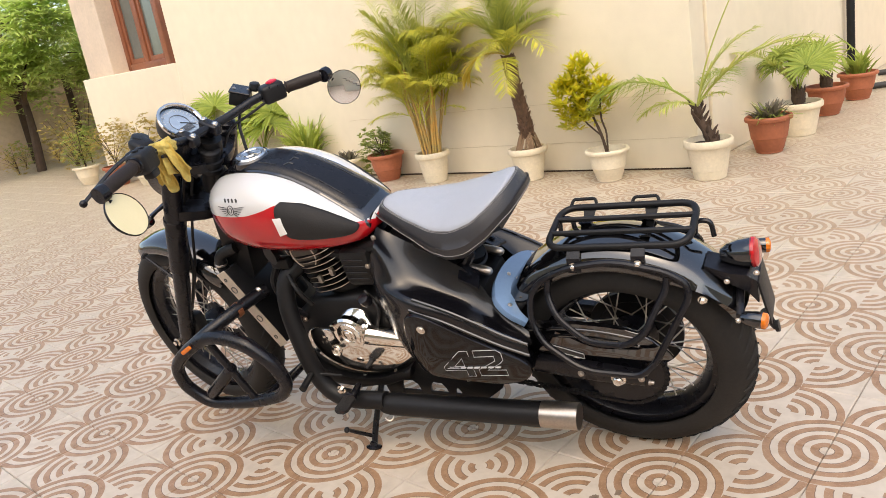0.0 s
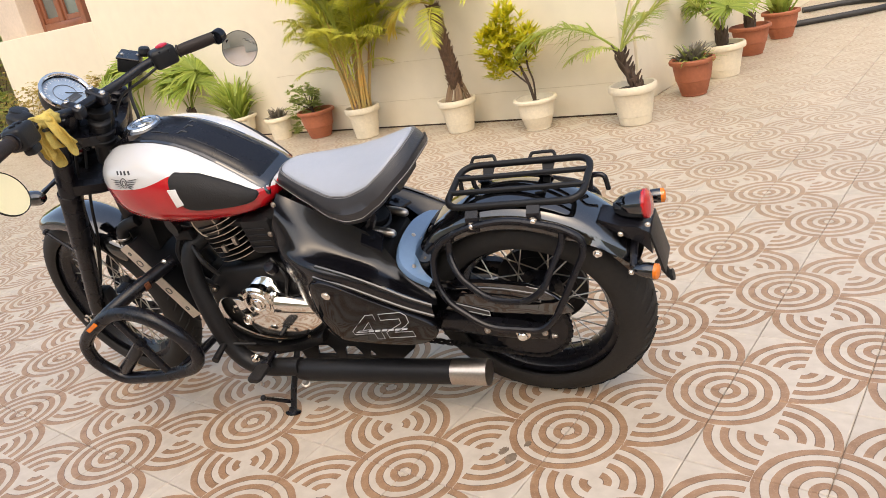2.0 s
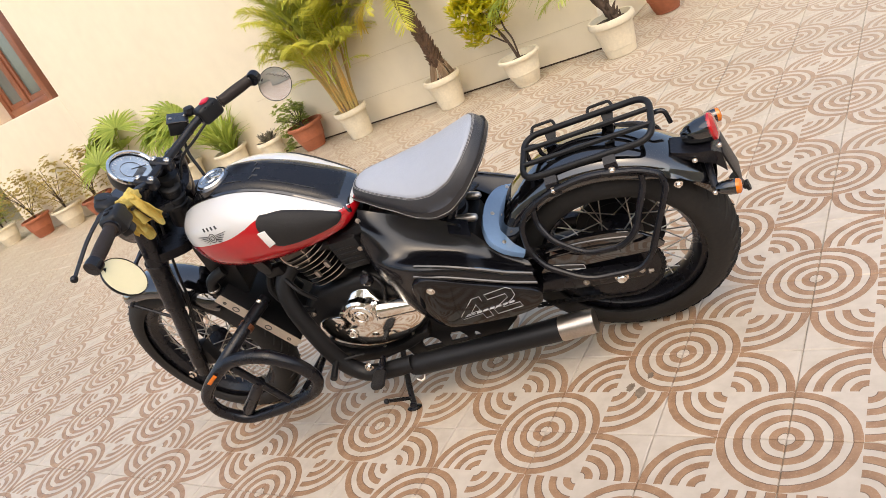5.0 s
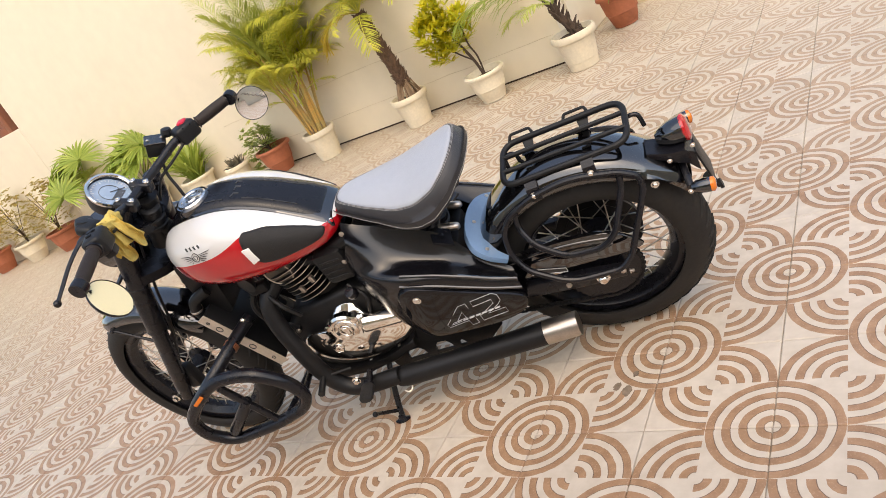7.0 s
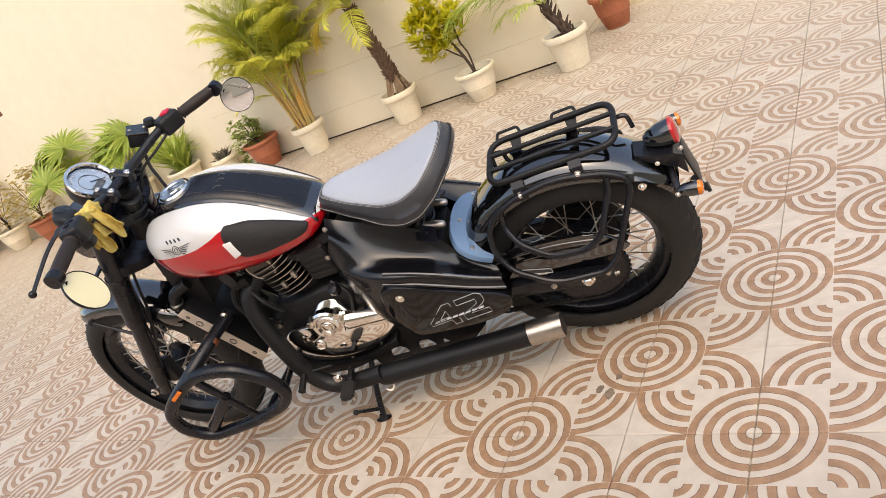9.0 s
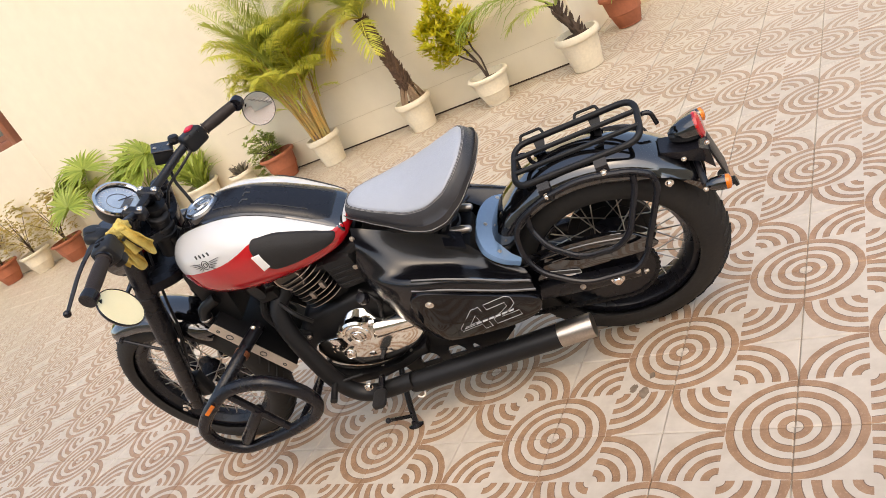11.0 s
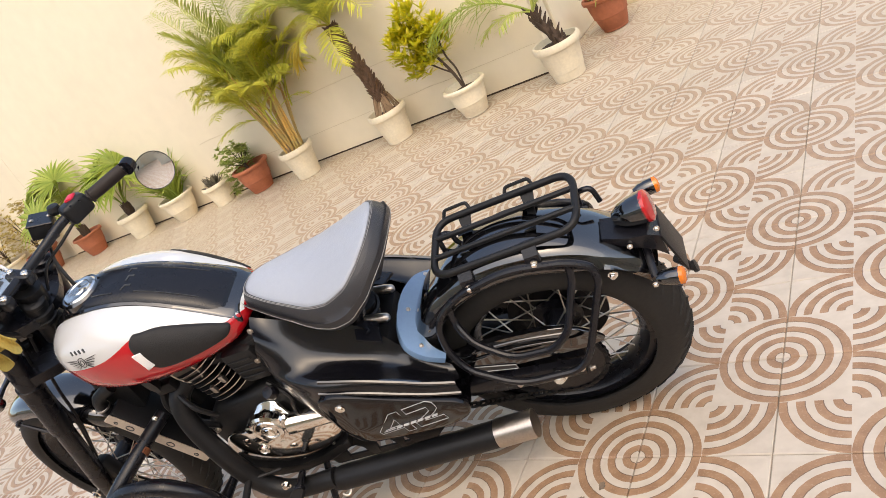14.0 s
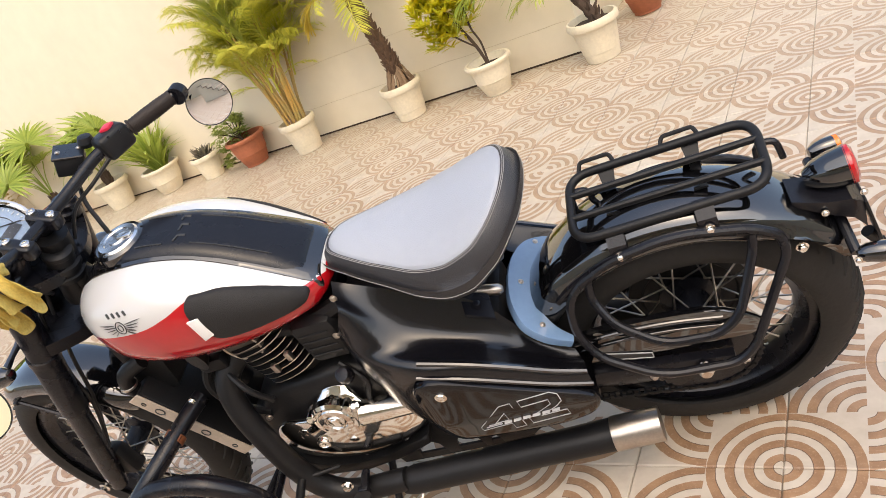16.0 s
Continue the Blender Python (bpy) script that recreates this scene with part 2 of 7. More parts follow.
M_PAD = mat("ribbed rubber pad", (0.018, 0.017, 0.017), 0.6, var=0.3, scale=20, bump=0.3, bump_scale=500, spec=0.3)
M_GRIP = mat("brown-black grip rubber", (0.026, 0.018, 0.015), 0.55, var=0.3, scale=30, bump=0.3, bump_scale=300, spec=0.3)
M_CLOTH = mat("yellow cloth", (0.74, 0.55, 0.14), 0.85, var=0.45, scale=25, bump=0.5, bump_scale=200)
M_MIRROR = mat("mirror", (0.92, 0.92, 0.92), 0.01, metal=1.0)
M_FLAT_YELLOW = mat("flat pale yellow", (0.80, 0.70, 0.42), 0.25, var=0.04, scale=20)
M_STAIN = mat("dark oil stain", (0.25, 0.185, 0.13), 0.6, var=0.5, scale=60)
M_RUST = mat("rusty orange paint", (0.20, 0.06, 0.02), 0.55, var=0.4, scale=40)
M_DIAL = mat("dial face", (0.20, 0.265, 0.35), 0.35, var=0.3, scale=40)
M_BUTTON = mat("red switch", (0.60, 0.02, 0.05), 0.4, var=0.1, scale=30)
M_SILVER = mat("silver print", (0.45, 0.45, 0.45), 0.4, var=0.05, scale=30)
M_INK = mat("dark print", (0.03, 0.03, 0.03), 0.4, var=0.05, scale=30)
M_LABEL = mat("white sticker", (0.75, 0.74, 0.72), 0.4, var=0.05, scale=30)
M_HOSE = mat("black hose", (0.03, 0.028, 0.026), 0.5, var=0.4, scale=12)


def glass_mat(name, tint, rough=0.02, ior=1.45):
    m = bpy.data.materials.new(name)
    m.use_nodes = True
    b = m.node_tree.nodes["Principled BSDF"]
    b.inputs["Base Color"].default_value = (*tint, 1)
    b.inputs["Roughness"].default_value, b.inputs["Transmission Weight"].default_value, b.inputs["IOR"].default_value = rough, 1.0, ior
    return m


M_GLASS = glass_mat("clear glass", (0.95, 0.97, 1.0))
M_THIN_GLASS = glass_mat("thin coated glass", (0.97, 0.98, 1.0), 0.06, 1.10)
M_PANE = mat("window pane", (0.10, 0.12, 0.11), 0.04, var=0.3, scale=1.5, coat=1.0)


# ---- building helpers ----
def part(name, bm, material, parent=None, label="", smooth=True, angle=35.0):
    """Links a bmesh as one mesh object under a thing or a part."""
    bmesh.ops.recalc_face_normals(bm, faces=bm.faces[:])
    me = bpy.data.meshes.new(name)
    bm.to_mesh(me)
    bm.free()
    mats = material if isinstance(material, (list, tuple)) else [material]
    for m in mats:
        me.materials.append(m)
    if smooth:
        for p in me.polygons:
            p.use_smooth = True
        me.set_sharp_from_angle(angle=radians(angle))
    ob = new(name, me)
    if parent is not None:
        ob.parent = parent
    if label:
        ob["label"] = label
    return ob


def thing(name, label, category, m=None, group="", kind=""):
    e = new(name)
    e.empty_display_size = 0.1
    tagged(e, label, category, group, kind)
    if m is not None:
        e.matrix_world = m
    return e


def box(bm, lo, hi, bevel=0.0, seg=1, m=None):
    lo, hi = Vector(lo), Vector(hi)
    c, s = (lo + hi) / 2, hi - lo
    r = bmesh.ops.create_cube(bm, size=1.0, matrix=Matrix.Translation(c) @ Matrix.Diagonal((*s, 1)))
    if bevel > 0:
        es = list({e for v in r["verts"] for e in v.link_edges})
        bv = bmesh.ops.bevel(bm, geom=es, offset=bevel, segments=seg, affect="EDGES", profile=0.5)
        vs = list({v for f in bv["faces"] for v in f.verts} | {v for v in r["verts"] if v.is_valid})
    else:
        vs = r["verts"]
    if m is not None:
        bmesh.ops.transform(bm, matrix=m, verts=vs)
    return vs


def smooth_path(pts, n=6, closed=False):
    """Catmull-Rom through the points."""
    P = [Vector(p) for p in pts]
    k = len(P)
    out = []
    for i in range(k if closed else k - 1):
        p0 = P[(i - 1) % k] if closed or i > 0 else P[0]
        p1, p2 = P[i], P[(i + 1) % k]
        p3 = P[(i + 2) % k] if closed or i + 2 < k else P[-1]
        for s in range(n):
            t = s / n
            out.append(0.5 * ((2 * p1) + (p2 - p0) * t + (2 * p0 - 5 * p1 + 4 * p2 - p3) * t * t + (3 * p1 - p0 - 3 * p2 + p3) * t ** 3))
    if not closed:
        out.append(P[-1])
    return out


def rounded_path(pts, r, n=5, closed=False):
    """A polyline with rounded bends, as bent tube has."""
    P = [Vector(p) for p in pts]
    k = len(P)
    out = []
    for i in range(k):
        if not closed and i in (0, k - 1):
            out.append(P[i])
            continue
        a, b, c = P[i - 1], P[i], P[(i + 1) % k]
        da, dc = (a - b), (c - b)
        q = min(r, da.length * 0.45, dc.length * 0.45)
        s, e = b + da.normalized() * q, b + dc.normalized() * q
        for j in range(n + 1):
            t = j / n
            out.append((1 - t) ** 2 * s + 2 * t * (1 - t) * b + t * t * e)
    return out


def tube(bm, pts, r, seg=10, closed=False, caps=True, flat=1.0):
    """A round tube along points; r is one radius or one for each point."""
    P = [Vector(p) for p in pts]
    k = len(P)
    rs = [r] * k if isinstance(r, (int, float)) else list(r)
    rings = []
    up = None
    for i in range(k):
        a = P[i - 1] if (i > 0 or closed) else P[i]
        c = P[(i + 1) % k] if (i < k - 1 or closed) else P[i]
        d = (c - a).normalized() if (c - a).length > 1e-9 else Vector((0, 0, 1))
        if up is None:
            up = Vector((0, 0, 1)) if abs(d.z) < 0.9 else Vector((0, 1, 0))
        side = d.cross(up)
        if side.length < 1e-6:
            side = d.orthogonal()
        side.normalize()
        up = side.cross(d).normalized()
        rings.append([bm.verts.new(P[i] + (side * math.cos(2 * math.pi * j / seg) + up * math.sin(2 * math.pi * j / seg) * flat) * rs[i]) for j in range(seg)])
    n = k if closed else k - 1
    for i in range(n):
        a, c = rings[i], rings[(i + 1) % k]
        for j in range(seg):
            bm.faces.new((a[j], a[(j + 1) % seg], c[(j + 1) % seg], c[j]))
    if caps and not closed:
        bm.faces.new(rings[0][::-1]), bm.faces.new(rings[-1])
    return rings


def lathe(bm, profile, seg=32, m=None, closed=False, arc=1.0, start=0.0):
    """Turns (radius, height) points about z; m places the result."""
    m = m or Matrix.Identity(4)
    rings = []
    full = arc >= 0.999
    cnt = seg if full else seg + 1
    for r, z in profile:
        if r < 1e-6:
            rings.append([bm.verts.new(m @ Vector((0, 0, z)))])
        else:
            rings.append([bm.verts.new(m @ Vector((r * math.cos(start + 2 * math.pi * arc * j / seg), r * math.sin(start + 2 * math.pi * arc * j / seg), z))) for j in range(cnt)])
    pairs = list(zip(rings, rings[1:])) + ([(rings[-1], rings[0])] if closed else [])
    for a, b in pairs:
        for j in range(seg):
            j2 = (j + 1) % cnt
            if len(a) == 1 and len(b) == 1:
                continue
            if len(a) == 1:
                bm.faces.new((a[0], b[j2], b[j]))
            elif len(b) == 1:
                bm.faces.new((a[j], a[j2], b[0]))
            else:
                bm.faces.new((a[j], a[j2], b[j2], b[j]))
    return rings


def loft(bm, rings, closed=True, caps=True, cap_ends=(True, True)):
    """Skins rings of equal count."""
    vs = [[bm.verts.new(p) for p in r] for r in rings]
    for a, b in zip(vs, vs[1:]):
        k = len(a)
        for j in range(k if closed else k - 1):
            bm.faces.new((a[j], a[(j + 1) % k], b[(j + 1) % k], b[j]))
    if caps and closed:
        if cap_ends[0]:
            bm.faces.new(vs[0][::-1])
        if cap_ends[1]:
            bm.faces.new(vs[-1])
    return vs


def prism(bm, outline, y0, y1, bevel=0.0, seg=2):
    """An outline in x and z drawn out from y0 to y1."""
    a = [bm.verts.new((x, y0, z)) for x, z in outline]
    b = [bm.verts.new((x, y1, z)) for x, z in outline]
    k = len(outline)
    fs = [bm.faces.new(a), bm.faces.new(b[::-1])]
    for j in range(k):
        fs.append(bm.faces.new((a[j], b[j], b[(j + 1) % k], a[(j + 1) % k])))
    if bevel > 0:
        bmesh.ops.bevel(bm, geom=list({e for f in fs[:2] for e in f.edges}), offset=bevel, segments=seg, affect="EDGES", profile=0.5)


def axis_m(p, d, roll=0.0):
    """A pose at p whose z runs along d."""
    return Matrix.Translation(p) @ Vector(d).to_track_quat("Z", "Y").to_matrix().to_4x4() @ pose(0, 0, 0, 0, 0, roll)


def rod(bm, a, b, r, seg=8):
    tube(bm, [a, b], r, seg)


def bolt(bm, p, d, r=0.008, h=0.006):
    """A domed hex bolt with its washer."""
    m = axis_m(p, d)
    lathe(bm, [(0, 0), (r * 1.45, 0), (r * 1.45, h * 0.3), (r, h * 0.35), (r, h), (r * 0.75, h * 1.25), (0, h * 1.3)], 10, m)

# ---- floor and walls ----
floor = thing("floor", "cream and brown ring-patterned courtyard floor tiles", "floor", kind="structure")
bm = bmesh.new()
box(bm, (-26, -9, -0.12), (16, 30, -0.006))
part("joint_bed", bm, M_GROUT, floor)


def slab(x0, y0, x1, y1):
    """Visible faces of one tile, a few millimetres proud of the joints, with eased edges."""
    g, e = 0.0010, 0.0025
    v = [(x0 + g, y0 + g, -0.006), (x1 - g, y0 + g, -0.006), (x1 - g, y1 - g, -0.006), (x0 + g, y1 - g, -0.006)]
    w = [(x0 + g, y0 + g, -e), (x1 - g, y0 + g, -e), (x1 - g, y1 - g, -e), (x0 + g, y1 - g, -e)]
    u = [(x0 + g + e, y0 + g + e, 0), (x1 - g - e, y0 + g + e, 0), (x1 - g - e, y1 - g - e, 0), (x0 + g + e, y1 - g - e, 0)]
    f = [(8, 9, 10, 11)] + [(k, (k + 1) % 4, 4 + (k + 1) % 4, 4 + k) for k in range(4)] + [(4 + k, 4 + (k + 1) % 4, 8 + (k + 1) % 4, 8 + k) for k in range(4)]
    return v + w + u, f


def wall_box(name, label, lo, hi, material, bevel=0.006, m=None):
    b = bmesh.new()
    box(b, lo, hi, bevel, 1)
    ob = part(name, b, material, None, smooth=False)
    if m is not None:
        ob.matrix_world = m
    return tagged(ob, label, "wall", kind="structure")


HOUSE = pose(-0.976, 3.562, 0, 0, 0, 3.58)  # the house's near corner; its front runs along -x from here
FLANK = pose(-0.976, 3.562, 0, 0, 0, -0.75)
GARDEN = pose(-15.06, 2.52, 0, 0, 0, -13)
wall_box("wall_north", "cream painted house wall behind the potted plants", (-5.604, 0, 0), (0, 0.25, 2.75), M_WALL, m=HOUSE)
wall_box("wall_plinth", "cream painted lower wall under the window", (-7.675, 0, 0), (-5.604, 0.40, 1.29), M_WALL, m=HOUSE)
wall_box("wall_side", "cream painted house wall running back from the corner", (-0.25, 0.256, 0), (0, 9.4, 2.75), M_WALL, m=FLANK)
wall_box("wall_far", "pale wall closing the far side of the courtyard", (-1.1, 13.0, 0), (12.0, 13.25, 3.6), M_WALL)
wall_box("wall_boundary_west", "tan boundary wall of the garden", (-0.3, -12.0, 0), (0.0, 11.0, 1.75), M_WALL_FAR, m=GARDEN)
wall_box("wall_boundary_south", "cream boundary wall across the courtyard", (-20.0, -9.0, 0), (12.0, -8.7, 3.4), M_WALL)
wall_box("wall_boundary_east", "cream boundary wall beside the courtyard", (11.7, -8.7, 0), (12.0, 13.0, 3.4), M_WALL)
wall_box("wall_recess", "pinkish stone jamb beside the recessed window", (-7.675, 0.10, 1.29), (-7.085, 0.5, 2.75), M_STONE, m=HOUSE)
wall_box("wall_recess_top", "cream painted wall above the recessed window", (-7.085, 0.27, 2.655), (-5.604, 0.5, 2.80), M_WALL, m=HOUSE)
wall_box("wall_house_end", "cream painted end wall of the house", (-7.675, 0.5, 0), (-7.43, 9.0, 2.75), M_WALL, m=HOUSE)
# the added slab stays out of view and only holds back sky light
wall_ = bmesh.new()
box(wall_, SHADE_SLAB[0], SHADE_SLAB[1], 0.01, 1)
tagged(part("ceiling", wall_, M_WALL, smooth=False), "unseen slab added to shade the near side of the courtyard", "ceiling", kind="structure")
# shadow gap along the wall's foot, painted in as a strip of soil colour
skirt = bmesh.new()
box(skirt, (-5.6, -0.004, 0.0), (0, -0.0005, 0.011))
skirt_ob = tagged(part("wall_base_shadow", skirt, M_SOIL, smooth=False), "dark strip painted in for the shadow gap at the foot of the wall", "trim", kind="structure")
skirt_ob.matrix_world = HOUSE
M_JOINT = mat("painted wall joint", (0.70, 0.585, 0.41), 0.85, var=0.3, scale=4)
for z, x0, x1 in ((0.215, -2.85, -0.06), (0.51, -3.15, -0.03)):
    b = bmesh.new()
    pts = [(x0 + (x1 - x0) * k / 60, -0.0005, z + 0.006 * noise.noise(Vector((k * 0.3, z * 9, 0)))) for k in range(61)]
    tube(b, pts, [0.0018 + 0.0016 * abs(noise.noise(Vector((k * 0.7, z, 3)))) for k in range(61)], 4)
    seam = tagged(part("wall_joint", b, M_JOINT, smooth=False), "faint horizontal joint in the painted wall", "trim", kind="structure")
    seam.matrix_world = HOUSE
# the outdoor stair across the courtyard that shows in the round mirror
stair = thing("outdoor_stair", "pale outdoor stair with dark stepped edges beside the courtyard", "stair", pose(5.2, -0.9, 0), kind="structure")
for k in range(6):
    b = bmesh.new()
    box(b, (0, -0.28 * (k + 1), 0), (1.1, -0.28 * k, 0.175 * (k + 1) - 0.03), 0.004)
    part("step", b, M_WALL, stair, smooth=False)
    b = bmesh.new()
    box(b, (-0.03, -0.28 * (k + 1), 0.175 * (k + 1) - 0.026), (1.1, -0.28 * k + 0.03, 0.175 * (k + 1)), 0.004)
    part("tread", b, M_STONE, stair, "pale stone tread", smooth=False)
    b = bmesh.new()
    box(b, (-0.045, -0.28 * (k + 1), 0.175 * (k + 1) - 0.03), (-0.034, -0.28 * k + 0.03, 0.175 * (k + 1)))
    box(b, (-0.045, -0.28 * k, 0.175 * k - 0.002), (-0.034, -0.28 * k + 0.03, 0.175 * (k + 1) - 0.032))
    part("stringer_edge", b, M_BARK, stair, "dark stepped edge strip", smooth=False)
win = thing("window_1", "brown wooden window with reflecting panes", "window", HOUSE @ pose(-6.64, 0.36, 1.29) @ Matrix.Diagonal((0.818, 0.818, 0.818, 1)), kind="structure")
for x0, x1, z0, z1, nm in ((-0.57, -0.47, 0, 1.65, "frame_post"), (0.47, 0.57, 0, 1.65, "frame_post"), (-0.05, 0.05, 0.1, 1.55, "mullion"), (-0.47, 0.47, 0, 0.10, "sill_rail"), (-0.47, 0.47, 1.55, 1.65, "head_rail")):
    b = bmesh.new()
    box(b, (x0, -0.06, z0), (x1, 0.06, z1), 0.008, 2)
    part(nm, b, M_WOOD, win)
for x0, x1 in ((-0.47, -0.05), (0.05, 0.47)):
    b = bmesh.new()
    for a_, b_, c_, d_ in ((x0, x0 + 0.06, 0.1, 1.55), (x1 - 0.06, x1, 0.1, 1.55), (x0 + 0.06, x1 - 0.06, 0.1, 0.17), (x0 + 0.06, x1 - 0.06, 1.48, 1.55)):
        box(b, (a_, -0.035, c_), (b_, 0.035, d_), 0.005, 1)
    sash = part("sash", b, M_WOOD, win, "brown window sash")
    b = bmesh.new()
    box(b, (x0 + 0.055, -0.004, 0.165), (x1 - 0.055, 0.004, 1.485))
    part("pane", b, M_PANE, sash, "dark reflecting pane")

# ---- the motorcycle; x forward, y to its left, z up in its own frame, leaning on the side stand ----
SX = 0.978  # length of the frame against the drawing
BIKE = Matrix.Translation((0.171, 0.506, 0.0)) @ pose(0, 0, 0, 0, 0, 180 + 14.06) @ pose(0, 0, 0.0, -15.2, 0, 0) @ Matrix.Translation((0, 0, 0.015)) @ Matrix.Diagonal((SX, 1, 1, 1))
bike = thing("motorcycle", "black bobber motorcycle with white and red tank on side stand", "motorcycle", BIKE)


def interp(x, table, col=1):
    t = sorted(table)
    if x <= t[0][0]:
        return t[0][col]
    for a, b in zip(t, t[1:]):
        if x <= b[0]:
            f = (x - a[0]) / (b[0] - a[0])
            f = f * f * (3 - 2 * f) * 0.35 + f * 0.65
            return a[col] + (b[col] - a[col]) * f
    return t[-1][col]


def wheel(name, label, centre, R, half, rim_r, hub_r, hub_w, spokes, m=None, groove=True):
    """A spoked wheel: rim, tyre with tread blocks, hub and crossed spokes. Its axle runs along y."""
    place = (m or Matrix.Identity(4)) @ Matrix.Translation(centre) @ Matrix.Diagonal((1 / SX, 1, 1, 1))
    turn = pose(0, 0, 0, 90)
    bm = bmesh.new()
    w = half * 0.62
    lathe(bm, [(rim_r + 0.012, -w), (rim_r + 0.014, -w + 0.004), (rim_r - 0.004, -w + 0.01), (rim_r - 0.018, -w * 0.4), (rim_r - 0.02, 0), (rim_r - 0.018, w * 0.4), (rim_r - 0.004, w - 0.01), (rim_r + 0.014, w - 0.004), (rim_r + 0.012, w), (rim_r - 0.006, w - 0.002), (rim_r - 0.024, w * 0.4), (rim_r - 0.026, 0), (rim_r - 0.024, -w * 0.4), (rim_r - 0.006, -w + 0.002)], 72, turn, closed=True)
    rim = part(name, bm, M_SATIN, bike, label)
    rim.matrix_local = place
    bm = bmesh.new()
    prof = []
    for k in range(25):
        a = math.pi * (k / 24 - 0.5) * 1.28
        rr = R - half * 0.95 * (1 - math.cos(a)) * (1.0 if abs(a) < 1.2 else 1.02)
        prof.append((max(rr, rim_r + 0.008), half * math.sin(a) / math.sin(min(abs(a), math.pi / 2)) * min(1.0, abs(math.sin(a))) if abs(a) > 1e-6 else 0.0))
    lathe(bm, prof, 96, turn)
    tyre = part("tyre", bm, M_RUBBER, rim, "black road tyre with raised tread bars")
    if groove:
        bm = bmesh.new()
        for k in range(44):
            a0 = 2 * math.pi * k / 44
            for side in (-1, 1):
                pts = []
                for q in range(4):
                    b = side * (0.12 + 0.24 * q)
                    rr = R - half * 0.95 * (1 - math.cos(b)) + 0.0005
                    a = a0 + 0.05 * q + (0.07 if side > 0 else 0)
                    pts.append(turn @ Vector((rr * math.cos(a), rr * math.sin(a), half * math.sin(b))))
                tube(bm, pts, [0.004, 0.0055, 0.0055, 0.003], 6, flat=0.35)
        part("tread", bm, M_RUBBER, tyre)
    bm = bmesh.new()
    lathe(bm, [(0, -hub_w - 0.012), (0.014, -hub_w - 0.012), (0.016, -hub_w), (hub_r * 0.8, -hub_w), (hub_r, -hub_w + 0.006), (hub_r, -hub_w + 0.012), (hub_r * 0.62, -hub_w + 0.02), (hub_r * 0.55, 0), (hub_r * 0.62, hub_w - 0.02), (hub_r, hub_w - 0.012), (hub_r, hub_w - 0.006), (hub_r * 0.8, hub_w), (0.016, hub_w), (0.014, hub_w + 0.012), (0, hub_w + 0.012)], 36, turn)
    part("hub", bm, M_SATIN, rim, "black hub")
    L = rim_r - 0.02
    bm = bmesh.new()
    rod(bm, (0, 0, 0), (0, 0, 1), 0.0019, 6)
    bmesh.ops.create_cone(bm, segments=6, radius1=0.0034, radius2=0.0028, depth=0.03, matrix=Matrix.Translation((0, 0, 0.98)) @ Matrix.Diagonal((1, 1, 1, 1)))
    first = None
    for k in range(spokes):
        a = 2 * math.pi * k / spokes
        side = 1 if k % 2 else -1
        lead = 0.62 if (k // 2) % 2 else -0.62
        p0 = Vector((hub_r * 0.93 * math.cos(a + lead), side * (hub_w - 0.009), hub_r * 0.93 * math.sin(a + lead)))
        p1 = Vector((L * math.cos(a), -side * 0.004, L * math.sin(a)))
        d = p1 - p0
        mm = Matrix.Translation(p0) @ d.to_track_quat("Z", "Y").to_matrix().to_4x4() @ Matrix.Diagonal((1, 1, d.length, 1))
        if first is None:
            first = part("spoke", bm, M_SPOKE, rim, "bright steel spoke")
            ob = first
        else:
            ob = new("spoke", first.data)
            ob.parent = rim
        ob.matrix_local = mm
    return rim


RA = Vector((0.004, 0.0, 0.290))  # rear axle
rear = wheel("rear_wheel", "spoked rear wheel with black rim", RA, 0.3045, 0.069, 0.212, 0.062, 0.062, 36)
STEER = Matrix.Translation((1.17, 0, 0.9)) @ Matrix.Rotation(radians(-8.7), 4, Vector((-0.454, 0, 0.891))) @ Matrix.Translation((-1.17, 0, -0.9))
FA = Vector((1.527, 0.0, 0.306))  # front axle, straight ahead
front = wheel("front_wheel", "spoked front wheel with black rim", FA, 0.326, 0.055, 0.240, 0.05, 0.05, 36, STEER)


def disc(name, label, parent, r0, r1, y, holes):
    """A drilled ring plate about the axle."""
    bm = bmesh.new()
    lathe(bm, [(r0, y - 0.002), (r1, y - 0.002), (r1, y + 0.002), (r0, y + 0.002)], 64, pose(0, 0, 0, 90), closed=True)
    for k in range(holes):
        a = 2 * math.pi * k / holes
        r = r0 + (r1 - r0) * (0.35 + 0.3 * (k % 2))
        lathe(bm, [(0, 0.0005), (0.0045, 0.0005), (0.0045, -0.005), (0, -0.005)], 8, Matrix.Translation((r * math.cos(a), -y + 0.0032, r * math.sin(a))) @ pose(0, 0, 0, 90))
    return part(name, bm, M_SATIN, parent, label)


disc("brake_disc", "drilled steel front brake disc", front, 0.085, 0.14, 0.07, 28)
disc("rear_disc", "drilled rear brake disc", rear, 0.075, 0.12, 0.085, 24)
bm = bmesh.new()
lathe(bm, [(0, -0.012), (0.118, -0.010), (0.126, 0.0), (0.126, 0.010), (0.10, 0.014), (0.096, 0.010), (0, 0.010)], 40, axis_m((RA.x, -0.070, RA.z), (0, 1, 0)))
part("hub_plate", bm, M_MATTE, bike, "dark hub plate on the far side of the rear wheel")
bm = bmesh.new()
prof = []
teeth = 42
for k in range(teeth * 4):
    a = 2 * math.pi * k / (teeth * 4)
    r = 0.108 + (0.0, 0.005, 0.005, 0.0)[k % 4]
    prof.append((r * math.cos(a), r * math.sin(a)))
prism(bm, prof, 0.088, 0.094)
part("sprocket", bm, M_SATIN, rear, "dark rear chain sprocket")
